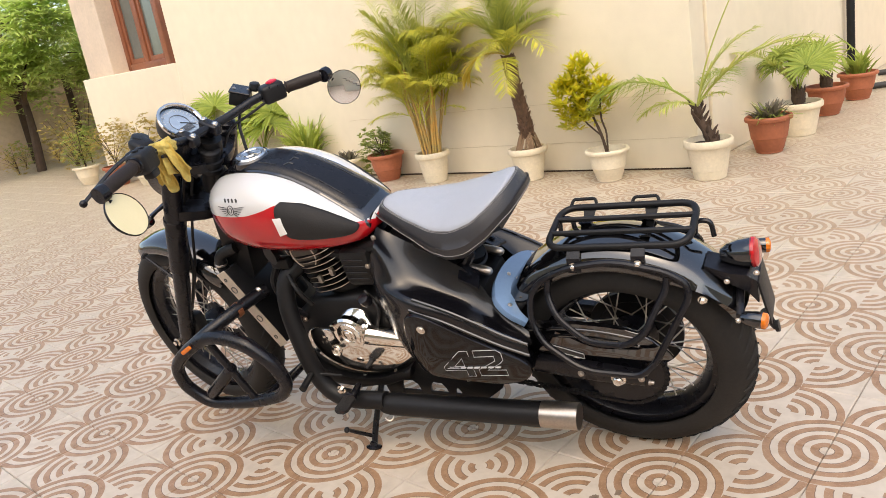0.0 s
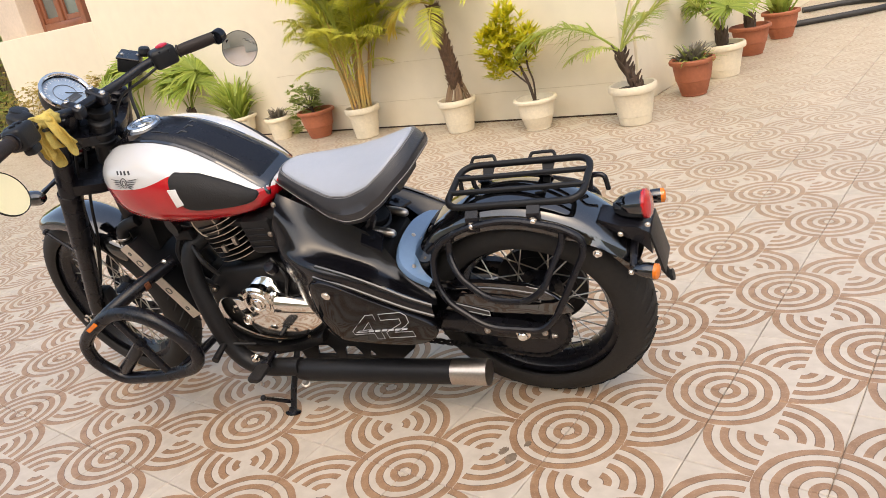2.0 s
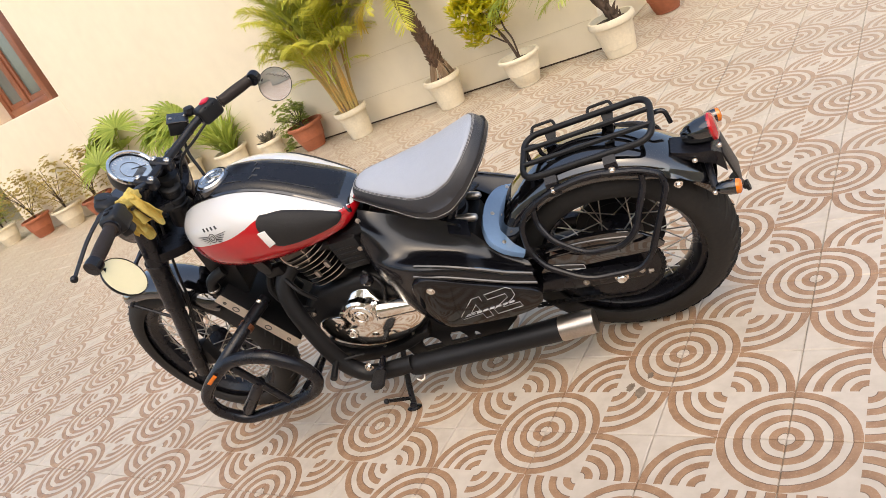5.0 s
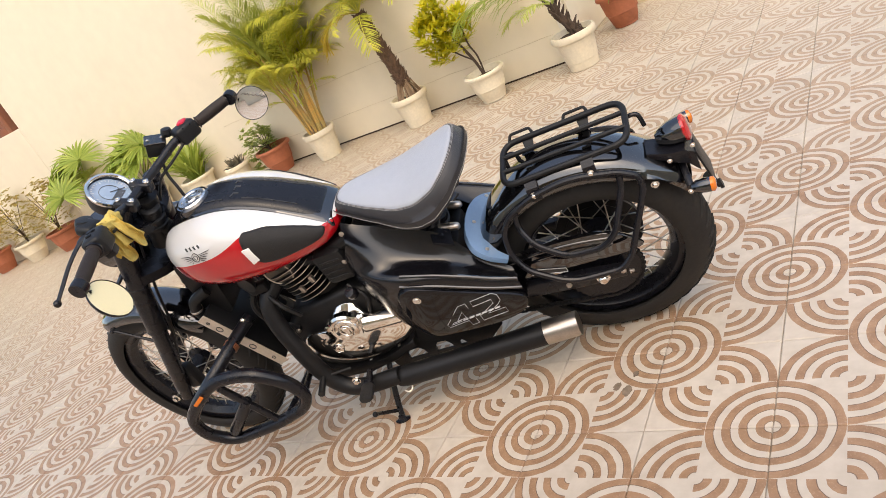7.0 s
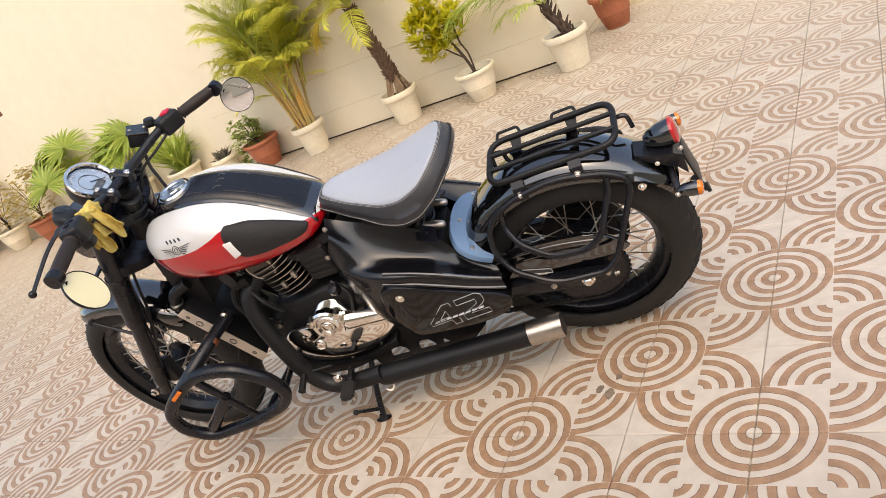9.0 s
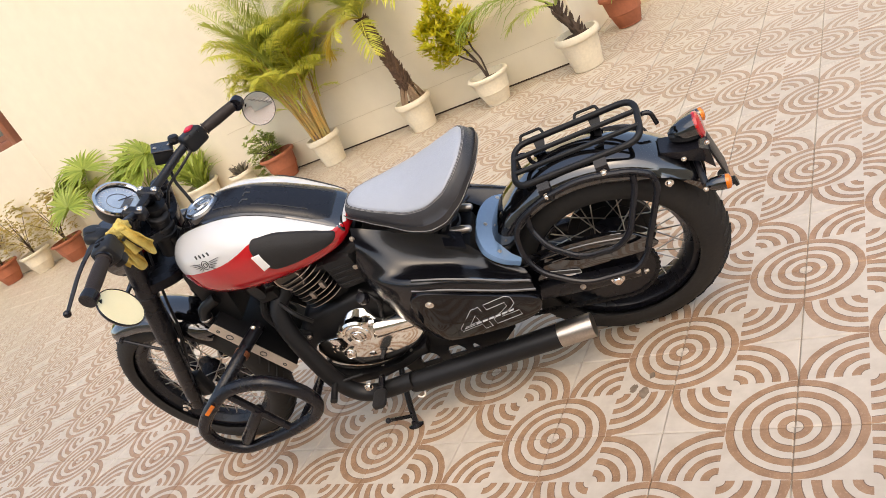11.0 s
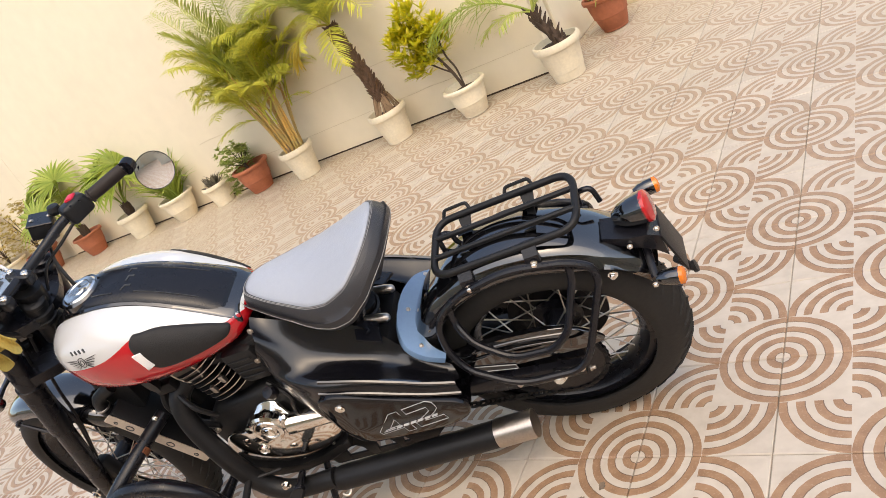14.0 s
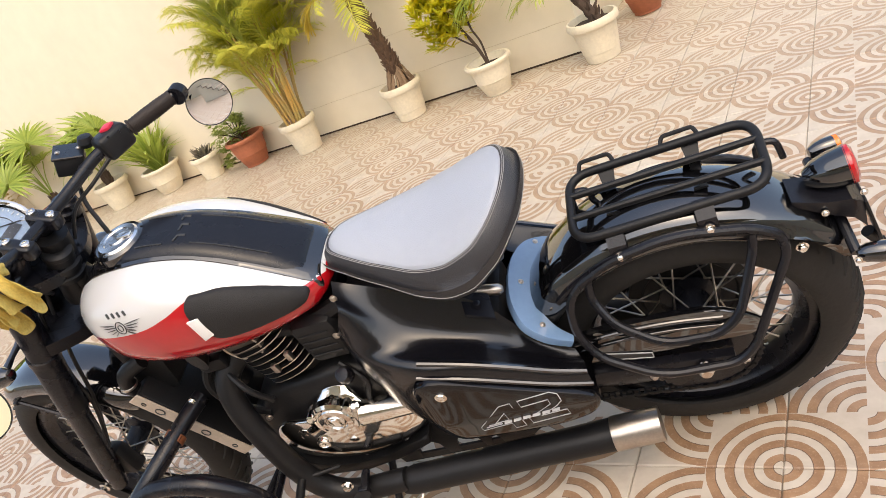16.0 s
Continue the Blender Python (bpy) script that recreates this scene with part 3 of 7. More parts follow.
# chain: links along the lower and upper run and round both sprockets
cx0, cz0, r0, cx1, cz1, r1 = RA.x, RA.z, 0.108, 0.56, 0.30, 0.042
loop = []
for k in range(11):
    a = math.pi * (0.5 + k / 10)
    loop.append(Vector((cx0 + r0 * math.cos(a), 0.091, cz0 + r0 * math.sin(a))))
for k in range(7):
    a = math.pi * (-0.5 + k / 6)
    loop.append(Vector((cx1 + r1 * math.cos(a), 0.091, cz1 + r1 * math.sin(a))))
dense = []
for a, b in zip(loop, loop[1:] + loop[:1]):
    n = max(1, round((b - a).length / 0.0127))
    dense += [a.lerp(b, q / n) for q in range(n)]
bm = bmesh.new()
for k, (a, b) in enumerate(zip(dense, dense[1:] + dense[:1])):
    mid, d = (a + b) / 2, (b - a)
    off = 0.006 if k % 2 else 0.004
    for s in (-1, 1):
        m4 = Matrix.Translation(mid + Vector((0, s * off, 0))) @ d.to_track_quat("X", "Z").to_matrix().to_4x4()
        box(bm, (-d.length * 0.68, -0.0009, -0.0045), (d.length * 0.68, 0.0009, 0.0045), m=m4)
    rod(bm, a + Vector((0, -0.008, 0)), a + Vector((0, 0.008, 0)), 0.0028, 6)
part("chain", bm, M_MATTE, bike, "dark roller drive chain")

# swingarm with its axle nut, adjuster and chain guard
bm = bmesh.new()
for s in (1, -1):
    rings = []
    for x, z, h, w, yy in ((0.52, 0.335, 0.032, 0.020, 0.085), (0.36, 0.335, 0.028, 0.019, 0.105), (0.16, 0.315, 0.024, 0.016, 0.118), (0.05, 0.302, 0.024, 0.014, 0.118), (-0.055, 0.292, 0.018, 0.013, 0.118)):
        rings.append([Vector((x, s * yy + w * cy, z + h * cz)) for cy, cz in ((-1, -0.7), (-0.7, -1), (0.7, -1), (1, -0.7), (1, 0.7), (0.7, 1), (-0.7, 1), (-1, 0.7))])
    loft(bm, rings)
rod(bm, (0.50, -0.1, 0.335), (0.50, 0.1, 0.335), 0.03, 14)
part("swingarm", bm, M_SATIN, bike, "satin black swingarm")
bm = bmesh.new()
lathe(bm, [(0, 0), (0.019, 0), (0.019, 0.004), (0.0135, 0.005), (0.0135, 0.014), (0.010, 0.018), (0, 0.018)], 18, axis_m((0.004, 0.136, 0.303), (0, 1, 0)))
part("axle_nut", bm, M_CHROME, bike, "bright rear axle nut")
bm = bmesh.new()
bolt(bm, (-0.052, 0.133, 0.303), (0, 1, 0), 0.006, 0.006)
part("adjuster_bolt", bm, M_STEEL, bike)
bm = bmesh.new()
bolt(bm, (-0.066, 0.125, 0.285), (-1, 0, 0), 0.005, 0.01)
part("adjuster_bolt", bm, M_STEEL, bike)
bm = bmesh.new()
bolt(bm, (0.10, 0.136, 0.31), (0, 1, 0), 0.006, 0.006)
part("guard_bolt", bm, M_STEEL, bike)
bm = bmesh.new()
outl = [(0.40, 0.40), (0.30, 0.430), (0.17, 0.446), (0.05, 0.444), (-0.06, 0.424), (-0.125, 0.365), (-0.115, 0.345), (-0.03, 0.345), (0.08, 0.350), (0.20, 0.355), (0.33, 0.355), (0.40, 0.36)]
prism(bm, [(p.x, p.z) for p in smooth_path([(x, 0, z) for x, z in outl], 3, True)], 0.098, 0.112, 0.005)
guard_ = part("chain_guard", bm, M_BLACK, bike, "glossy black chain guard")
for dz in (-0.014, -0.036):
    bm = bmesh.new()
    tube(bm, smooth_path([(0.34, 0.112, 0.421 + dz), (0.17, 0.113, 0.444 + dz), (0.05, 0.113, 0.442 + dz), (-0.055, 0.112, 0.422 + dz)], 6), 0.004, 8)
    part("guard_ridge", bm, M_BLACK, guard_)
bm = bmesh.new()
prism(bm, [(0.185, 0.385), (0.09, 0.355), (0.09, 0.340), (0.185, 0.365)], 0.112, 0.1145, 0.001)
part("warning_label", bm, M_INK, bike, "dark label plate with a pale border")
bm = bmesh.new()
tube(bm, rounded_path([(0.185, 0.115, 0.385), (0.09, 0.115, 0.355), (0.09, 0.115, 0.340), (0.185, 0.115, 0.365)], 0.002, 2, True), 0.0012, 5, closed=True)
part("label_border", bm, M_SILVER, bike)


# ---- rear fender, its front flange, stays and rear lamps ----
def fender_pt(a, v, r_add=0.0, widen=1.0):
    """A point of the rear fender: a is degrees round the axle from straight ahead, v -1..1 across."""
    sec = ((0.0, 0.353), (0.036, 0.351), (0.066, 0.342), (0.083, 0.324), (0.088, 0.300))
    t = abs(v) * 4
    k = min(int(t), 3)
    f = t - k
    y = sec[k][0] + (sec[k + 1][0] - sec[k][0]) * f
    r = sec[k][1] + (sec[k + 1][1] - sec[k][1]) * f + r_add
    if abs(v) > 0.75 and a > 118:
        r += (a - 118) / 30 * 0.045 * (abs(v) - 0.75) * 4
    y *= widen * (1 if v >= 0 else -1)
    return Vector((RA.x + r * math.cos(radians(a)), y, RA.z + r * math.sin(radians(a))))


bm = bmesh.new()
rows_out = [[fender_pt(a, v / 10) for v in range(-10, 11)] for a in range(36, 151, 3)]
rows_in = [[fender_pt(a, v / 10, -0.005, 0.965) for v in range(-10, 11)] for a in range(36, 151, 3)]
go, gi = [[bm.verts.new(p) for p in r] for r in rows_out], [[bm.verts.new(p) for p in r] for r in rows_in]
for g in (go, gi):
    for a, b in zip(g, g[1:]):
        for j in range(20):
            bm.faces.new((a[j], a[j + 1], b[j + 1], b[j]))
for j in range(20):
    bm.faces.new((go[0][j], gi[0][j], gi[0][j + 1], go[0][j + 1])), bm.faces.new((go[-1][j], gi[-1][j], gi[-1][j + 1], go[-1][j + 1]))
for j in (0, 20):
    for k in range(len(go) - 1):
        bm.faces.new((go[k][j], gi[k][j], gi[k + 1][j], go[k + 1][j]))
part("rear_fender", bm, M_BLACK, bike, "glossy black rear fender", angle=50)
FO = [(0.214, 0.138), (0.258, 0.136), (0.296, 0.112), (0.316, 0.064), (0.322, 0.02), (0.322, 0.0)]
FI = [(0.214, 0.122), (0.240, 0.106), (0.262, 0.076), (0.275, 0.043), (0.282, 0.015), (0.283, 0.0)]


def flange_pt(x, y, up=0.0):
    return Vector((x - 0.622 * up, y, 0.514 + 0.600 * (x - 0.299) + 0.783 * up))


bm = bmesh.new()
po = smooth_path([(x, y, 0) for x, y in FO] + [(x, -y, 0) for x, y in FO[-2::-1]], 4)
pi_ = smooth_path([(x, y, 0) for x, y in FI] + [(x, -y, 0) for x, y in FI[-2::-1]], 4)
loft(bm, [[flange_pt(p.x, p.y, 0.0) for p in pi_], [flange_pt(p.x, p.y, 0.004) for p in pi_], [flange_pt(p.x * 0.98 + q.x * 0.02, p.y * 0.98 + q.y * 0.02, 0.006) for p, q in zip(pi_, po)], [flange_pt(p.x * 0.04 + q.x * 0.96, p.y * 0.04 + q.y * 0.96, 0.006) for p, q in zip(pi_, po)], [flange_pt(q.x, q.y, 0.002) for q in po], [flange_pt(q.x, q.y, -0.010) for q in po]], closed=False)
flange = part("fender_flange", bm, M_FLANGE, bike, "riveted flange in front of the fender, sky reflection painted in blue", angle=50)
for x, y in ((0.299, 0.002), (0.264, 0.106), (0.272, -0.116)):
    bm = bmesh.new()
    bolt(bm, flange_pt(x, y, 0.006), (-0.622, 0, 0.783), 0.0042, 0.003)
    part("rivet", bm, M_STEEL, flange)
for x, z, rr in ((0.075, 0.603, 0.007), (-0.080, 0.610, 0.007), (-0.212, 0.512, 0.0075)):
    bm = bmesh.new()
    bolt(bm, (x, 0.088, z), (0, 1, 0), rr, 0.008)
    part("fender_bolt", bm, M_CHROME, bike, "bright domed bolt")
# strip along the fender's side that carries rack and guards
bm = bmesh.new()
for s in (1, -1):
    pts = [fender_pt(a, s * 0.80) + Vector((0, s * 0.004, 0)) for a in range(48, 127, 6)]
    tube(bm, pts, 0.0075, 8)
part("fender_rail", bm, M_SATIN, bike, "black support rail along the fender")
for s in (1, -1):
    for x, z in ((0.075, 0.630), (-0.080, 0.636)):
        bm = bmesh.new()
        ss = s if s > 0 else s * 0.8
        rings = [[Vector((x + dx, yy + dy, zz)) for dx, dy in ((-0.016, -0.003), (0.016, -0.003), (0.016, 0.003), (-0.016, 0.003))] for yy, zz in ((0.088 * ss, z - 0.045), (0.080 * ss, z - 0.01), (0.056 * ss, z + 0.010))]
        loft(bm, rings)
        part("rack_bracket", bm, M_SATIN, bike, "black flat bracket of the rack")

# luggage rack
RZ = 0.650
bm = bmesh.new()
tube(bm, rounded_path([(0.146, 0.064, RZ - 0.012), (-0.192, 0.058, RZ - 0.010), (-0.196, -0.086, RZ + 0.012), (0.142, -0.090, RZ + 0.006)], 0.045, 8, True), 0.0085, 12, closed=True)
rack = part("rack_rim", bm, M_MATTE, bike, "black tubular luggage rack rim")
for y in (0.012, -0.040):
    bm = bmesh.new()
    rod(bm, (0.144, y, RZ - 0.003 - 0.12 * y), (-0.193, y, RZ + 0.002 - 0.12 * y), 0.0068, 10)
    part("rack_bar", bm, M_MATTE, rack)
for x in (0.085, -0.07):
    bm = bmesh.new()
    tube(bm, rounded_path([(x + 0.036, -0.089, RZ + 0.006), (x + 0.028, -0.104, RZ + 0.022), (x - 0.028, -0.104, RZ + 0.023), (x - 0.036, -0.088, RZ + 0.008)], 0.006, 3), 0.0042, 8)
    part("tie_loop", bm, M_MATTE, rack, "small tie-down loop")
    bm = bmesh.new()
    rings = [[Vector((x - 0.015 + dx, yy, zz + dz)) for dx, dz in ((-w_, -0.002), (w_, -0.002), (w_, 0.002), (-w_, 0.002))] for yy, zz, w_ in ((-0.088, RZ + 0.004, 0.016), (-0.05, RZ - 0.022, 0.009), (-0.02, RZ - 0.032, 0.009), (0.02, RZ - 0.012, 0.012))]
    loft(bm, rings)
    part("rack_stay", bm, M_MATTE, rack)
for x in (0.126, -0.206):
    bm = bmesh.new()
    top = 0.646 if x > 0 else 0.628
    tube(bm, rounded_path([(x + 0.020, -0.050, 0.595), (x + 0.018, -0.058, top), (x - 0.016, -0.058, top), (x - 0.022, -0.050, 0.590)], 0.014, 4), 0.0062, 10)
    part("grab_loop", bm, M_SATIN, bike, "small black loop on the fender")

# side guards: two bent tubes on each side of the rear wheel
for s in (1, -1):
    bm = bmesh.new()
    tube(bm, rounded_path([(0.170, s * 0.094, 0.560), (0.196, s * 0.104, 0.530), (0.205, s * 0.122, 0.470), (0.178, s * 0.146, 0.415), (0.078, s * 0.168, 0.350), (-0.060, s * 0.166, 0.342), (-0.098, s * 0.160, 0.372), (-0.186, s * 0.108, 0.528), (-0.184, s * 0.094, 0.560), (-0.14, s * 0.092, 0.590), (-0.02, s * 0.090, 0.618), (0.10, s * 0.090, 0.598)], 0.045, 6, True), 0.0085, 10, closed=True)
    part("side_guard", bm, M_SATIN, bike, "black tubular guard beside the rear wheel")
    bm = bmesh.new()
    tube(bm, rounded_path([(0.146, s * 0.090, 0.572), (0.154, s * 0.102, 0.530), (0.128, s * 0.138, 0.488), (0.052, s * 0.168, 0.440), (-0.044, s * 0.171, 0.438), (-0.086, s * 0.160, 0.462), (-0.136, s * 0.100, 0.548), (-0.140, s * 0.090, 0.575)], 0.035, 6), 0.0085, 10)
    part("guard_hoop", bm, M_SATIN, bike, "inner hoop of the wheel guard")

# tail lamp, turn signals and plate carrier
bm = bmesh.new()
m = axis_m((-0.318, 0.0, 0.580), (-0.97, 0.06, 0.12))
lathe(bm, [(0, -0.075), (0.014, -0.072), (0.025, -0.055), (0.032, -0.03), (0.035, 0.0), (0.0, 0.0)], 28, m)
tail_lamp = part("tail_lamp", bm, M_BLACK, bike, "black round tail lamp housing")
bm = bmesh.new()
lathe(bm, [(0.035, -0.002), (0.034, 0.006), (0.026, 0.011), (0.0, 0.013)], 28, m)
part("lens", bm, M_REDLENS, tail_lamp, "red tail lamp lens")
bm = bmesh.new()
rings = [[Vector((x, 0.012 + dy, z + dz)) for dy, dz in ((-w, -h), (w, -h), (w, h), (-w, h))] for x, z, w, h in ((-0.215, 0.565, 0.03, 0.006), (-0.265, 0.54, 0.035, 0.014), (-0.305, 0.53, 0.04, 0.022), (-0.325, 0.50, 0.03, 0.03))]
loft(bm, rings)
tube(bm, [(-0.275, -0.125, 0.498), (-0.285, 0.0, 0.510), (-0.29, 0.100, 0.477)], 0.009, 10)
carrier = part("lamp_carrier", bm, M_SATIN, bike, "black cast tail lamp carrier")
for s, c in ((1, (-0.315, 0.104, 0.474)), (-1, (-0.305, -0.140, 0.503))):
    bm = bmesh.new()
    m = axis_m(c, (-0.97, 0.15 * s, -0.05))
    lathe(bm, [(0, -0.026), (0.010, -0.024), (0.016, -0.011), (0.0185, 0.007), (0.0185, 0.022), (0, 0.022)], 20, m)
    ind = part("turn_signal", bm, M_BLACK, bike, "black bullet turn signal")
    bm = bmesh.new()
    lathe(bm, [(0.0185, 0.020), (0.018, 0.030), (0.012, 0.034), (0, 0.035)], 20, m)
    part("lens", bm, M_AMBER, ind, "amber lens")
bm = bmesh.new()
m = pose(-0.338, 0.004, 0.462, 0, 10, 0)
box(bm, (-0.003, -0.055, -0.050), (0.003, 0.042, 0.070), 0.0025, 2, m)
plate = part("plate_carrier", bm, M_PLASTIC, bike, "dark plate carrier panel")
bm = bmesh.new()
tube(bm, [(-0.33, 0.012, 0.425), (-0.342, 0.012, 0.40), (-0.352, 0.012, 0.378)], [0.012, 0.009, 0.007], 10)
lathe(bm, [(0, 0), (0.014, 0), (0.014, 0.008), (0, 0.01)], 14, axis_m((-0.352, 0.012, 0.382), (-1, 0, 0.2)))
part("plate_lamp", bm, M_PLASTIC, bike, "small black lamp arm under the plate")
for p, d in (((-0.262, 0.05, 0.535), (0, 1, 0.2)), ((-0.288, 0.118, 0.480), (0.3, 1, 0.2)), ((-0.325, 0.045, 0.555), (0, 1, 0.2))):
    bm = bmesh.new()
    bolt(bm, p, d, 0.0045, 0.005)
    part("carrier_bolt", bm, M_CHROME, carrier)


# ---- fuel tank ----
TANK = (  # x, top, bottom, half width, height of the red line
    (1.140, 0.828, 0.785, 0.045, 0.804), (1.130, 0.854, 0.752, 0.090, 0.805), (1.105, 0.876, 0.716, 0.130, 0.808), (1.055, 0.893, 0.686, 0.162, 0.812), (0.985, 0.901, 0.668, 0.179, 0.814), (0.93, 0.899, 0.660, 0.182, 0.816), (0.88, 0.889, 0.657, 0.180, 0.824),
    (0.83, 0.872, 0.656, 0.175, 0.832), (0.77, 0.842, 0.657, 0.161, 0.815), (0.71, 0.803, 0.661, 0.139, 0.775), (0.66, 0.768, 0.670, 0.115, 0.745), (0.63, 0.748, 0.684, 0.090, 0.735), (0.612, 0.736, 0.700, 0.055, 0.725))
_a, _b = smooth_path([r[:3] for r in TANK], 6), smooth_path([(r[0], r[3], r[4]) for r in TANK], 6)
TANK = [(p.x, p.y + 0.005, p.z + 0.005, q.y * 0.94, q.z + 0.006) for p, q in zip(_a, _b)]
NT = 2.7


def tank_at(x):
    return [interp(x, TANK, c) for c in (1, 2, 3, 4)]


def tank_sec(x, th):
    zt, zb, w, _ = tank_at(x)
    zc = zb + (zt - zb) * 0.47
    h = (zt - zc) if th >= 0 else (zc - zb)
    c, s = math.cos(th), math.sin(th)
    return w * abs(c) ** (2 / NT), zc + math.copysign(h * abs(s) ** (2 / NT), s)


def tank_top(x, y, off=0.0):
    zt, zb, w, _ = tank_at(x)
    zc = zb + (zt - zb) * 0.47
    q = min(abs(y) / w, 0.999)
    return zc + (zt - zc) * (1 - q ** NT) ** (1 / NT) + off


def tank_side(x, z, off=0.0):
    zt, zb, w, _ = tank_at(x)
    zc = zb + (zt - zb) * 0.47
    h = (zt - zc) if z >= zc else (zc - zb)
    q = min(abs(z - zc) / h, 0.999)
    return w * (1 - q ** NT) ** (1 / NT) + off


bm = bmesh.new()
xs = [1.140, 1.138, 1.132, 1.122, 1.114] + [1.105 - k * (1.105 - 0.63) / 40 for k in range(41)] + [0.622, 0.614, 0.612]
rings = []
UPN, DNN = 16, 14
for x in xs:
    zr = tank_at(x)[3]
    lo, hi = -math.pi / 2, math.pi / 2
    for _ in range(40):
        mid = (lo + hi) / 2
        if tank_sec(x, mid)[1] < zr:
            lo = mid
        else:
            hi = mid
    ths = [math.pi / 2 + (lo - math.pi / 2) * k / UPN for k in range(UPN)] + [lo + (-math.pi / 2 - lo) * k / DNN for k in range(DNN + 1)]
    half = [tank_sec(x, t) for t in ths]
    rings.append([Vector((x, y, z)) for y, z in half] + [Vector((x, -y, z)) for y, z in half[-2:0:-1]])
vs = loft(bm, rings)
cnt = len(rings[0])
bm.faces.ensure_lookup_table()
for f in bm.faces:
    c = f.calc_center_median()
    if len(f.verts) > 4:
        f.material_index = 1 if c.x < 0.7 else 0
bm.verts.index_update()
for a, b in zip(vs, vs[1:]):
    for j in range(cnt):
        red = UPN <= j < cnt - UPN
        if red:
            for f in a[j].link_faces:
                if set(f.verts) == {a[j], a[(j + 1) % cnt], b[(j + 1) % cnt], b[j]}:
                    f.material_index = 1
tank = part("fuel_tank", bm, [M_WHITE, M_RED], bike, "white over dark red fuel tank", angle=60)


def panel_strip(name, material, label, x0, x1, wid, off, thick, parent, n=36, across=10, wedge=0.0):
    """A shaped strip lying along the top of the tank."""
    b = bmesh.new()
    top, low = [], []
    for k in range(n + 1):
        x = x0 + (x1 - x0) * k / n
        w = wid(k / n)
        e = min(1.0, 8.0 * min(k, n - k) / n + 0.25)
        top.append([Vector((x, w * (2 * j / across - 1), tank_top(x, w * (2 * j / across - 1)) + off * e * min(1.0, 0.35 + 2.6 * (1 - abs(2 * j / across - 1))))) for j in range(across + 1)])
        low.append([Vector((x, w * 1.03 * (2 * j / across - 1), tank_top(x, w * 1.03 * (2 * j / across - 1)) - thick)) for j in range(across + 1)])
    rr = [t + l[::-1] for t, l in zip(top, low)]
    loft(b, rr)
    return part(name, b, material, parent, label, angle=50)


panel_strip("tank_stripe", M_BLACK, "gloss black stripe along the tank top", 1.118, 0.619, lambda t: 0.052 + 0.018 * min(1, t * 3.2) + 0.010 * max(0.0, t - 0.6) / 0.4 * min(1.0, (1 - t) * 12 + 0.45), 0.0055, 0.004, tank, 60, 24)
pad = panel_strip("tank_top_pad", M_SATIN, "satin black raised pad on the tank top", 1.075, 0.640, lambda t: 0.047 + 0.015 * min(1, t * 4) + 0.012 * max(0.0, t - 0.5), 0.0125, 0.0, tank)

def groove_bar(p, q, w=0.0022, h=0.0015, more=()):
    b = bmesh.new()
    n = 6
    for p, q in ((p, q), *more):
        pts = []
        for k in range(n + 1):
            x, y = p[0] + (q[0] - p[0]) * k / n, p[1] + (q[1] - p[1]) * k / n
            pts.append((x, y, tank_top(x, y) + 0.0127))
        tube(b, pts, w, 6, flat=h / w)
    part("pad_groove", b, M_INK, pad, "dark groove in the pad")


for s in (1, -1):
    groove_bar((0.935, 0.040 * s), (0.878, 0.040 * s), 0.0016), groove_bar((0.825, 0.038 * s), (0.690, 0.042 * s), 0.0016)
for x0, y0, x1, y1 in ((0.858, 0.034, 0.852, 0.018), (0.855, 0.006, 0.853, -0.012), (0.858, -0.024, 0.856, -0.036)):
    groove_bar((x0, y0), (x1, y1), 0.0028, 0.0015, (((x1, y1), (x1 - 0.014, y1)),))
# filler cap
capm = Matrix.Translation((0.992, 0.002, tank_top(0.985, 0) + 0.004)) @ pose(0, 0, 0, 0, -4, 0)
bm = bmesh.new()
lathe(bm, [(0.058, -0.004), (0.056, 0.010), (0.050, 0.014), (0.044, 0.013)], 40, capm)
part("cap_ring", bm, M_BLACK, tank, "black raised ring round the filler cap")
bm = bmesh.new()
lathe(bm, [(0.045, 0.004), (0.045, 0.014), (0.041, 0.018), (0.030, 0.0185), (0.028, 0.0165), (0.020, 0.0165), (0.018, 0.019), (0.0, 0.019)], 40, capm)
box(bm, (-0.036, -0.007, 0.0185), (-0.004, 0.007, 0.0225), 0.002, 2, capm)
part("filler_cap", bm, M_CAP, tank, "polished steel filler cap with lock")


def patch(name, outline, surf, off, material, parent, label="", side=1, rim=0.006, n=4):
    """A skin on a side surface, bounded by an outline in x and z, raised by off with a soft rim."""
    P = smooth_path([(x, 0, z) for x, z in outline], n, True)
    c = sum(P, Vector()) / len(P)
    b = bmesh.new()
    rings = []
    for s, o in ((1.0, -0.002), (1.0, off * 0.55), (1 - rim * 1.2, off * 0.9), (1 - rim * 3.5, off), (0.8, off), (0.6, off), (0.4, off), (0.2, off)):
        ring = []
        for p in P:
            q = c + (p - c) * s
            ring.append(Vector((q.x, side * (surf(q.x, q.z) + o), q.z)))
        rings.append(ring)
    v = loft(b, rings, caps=False)
    mid = b.verts.new((c.x, side * (surf(c.x, c.z) + off), c.z))
    k = len(v[-1])
    for j in range(k):
        b.faces.new((v[-1][j], v[-1][(j + 1) % k], mid))
    return part(name, b, material, parent, label, angle=45)


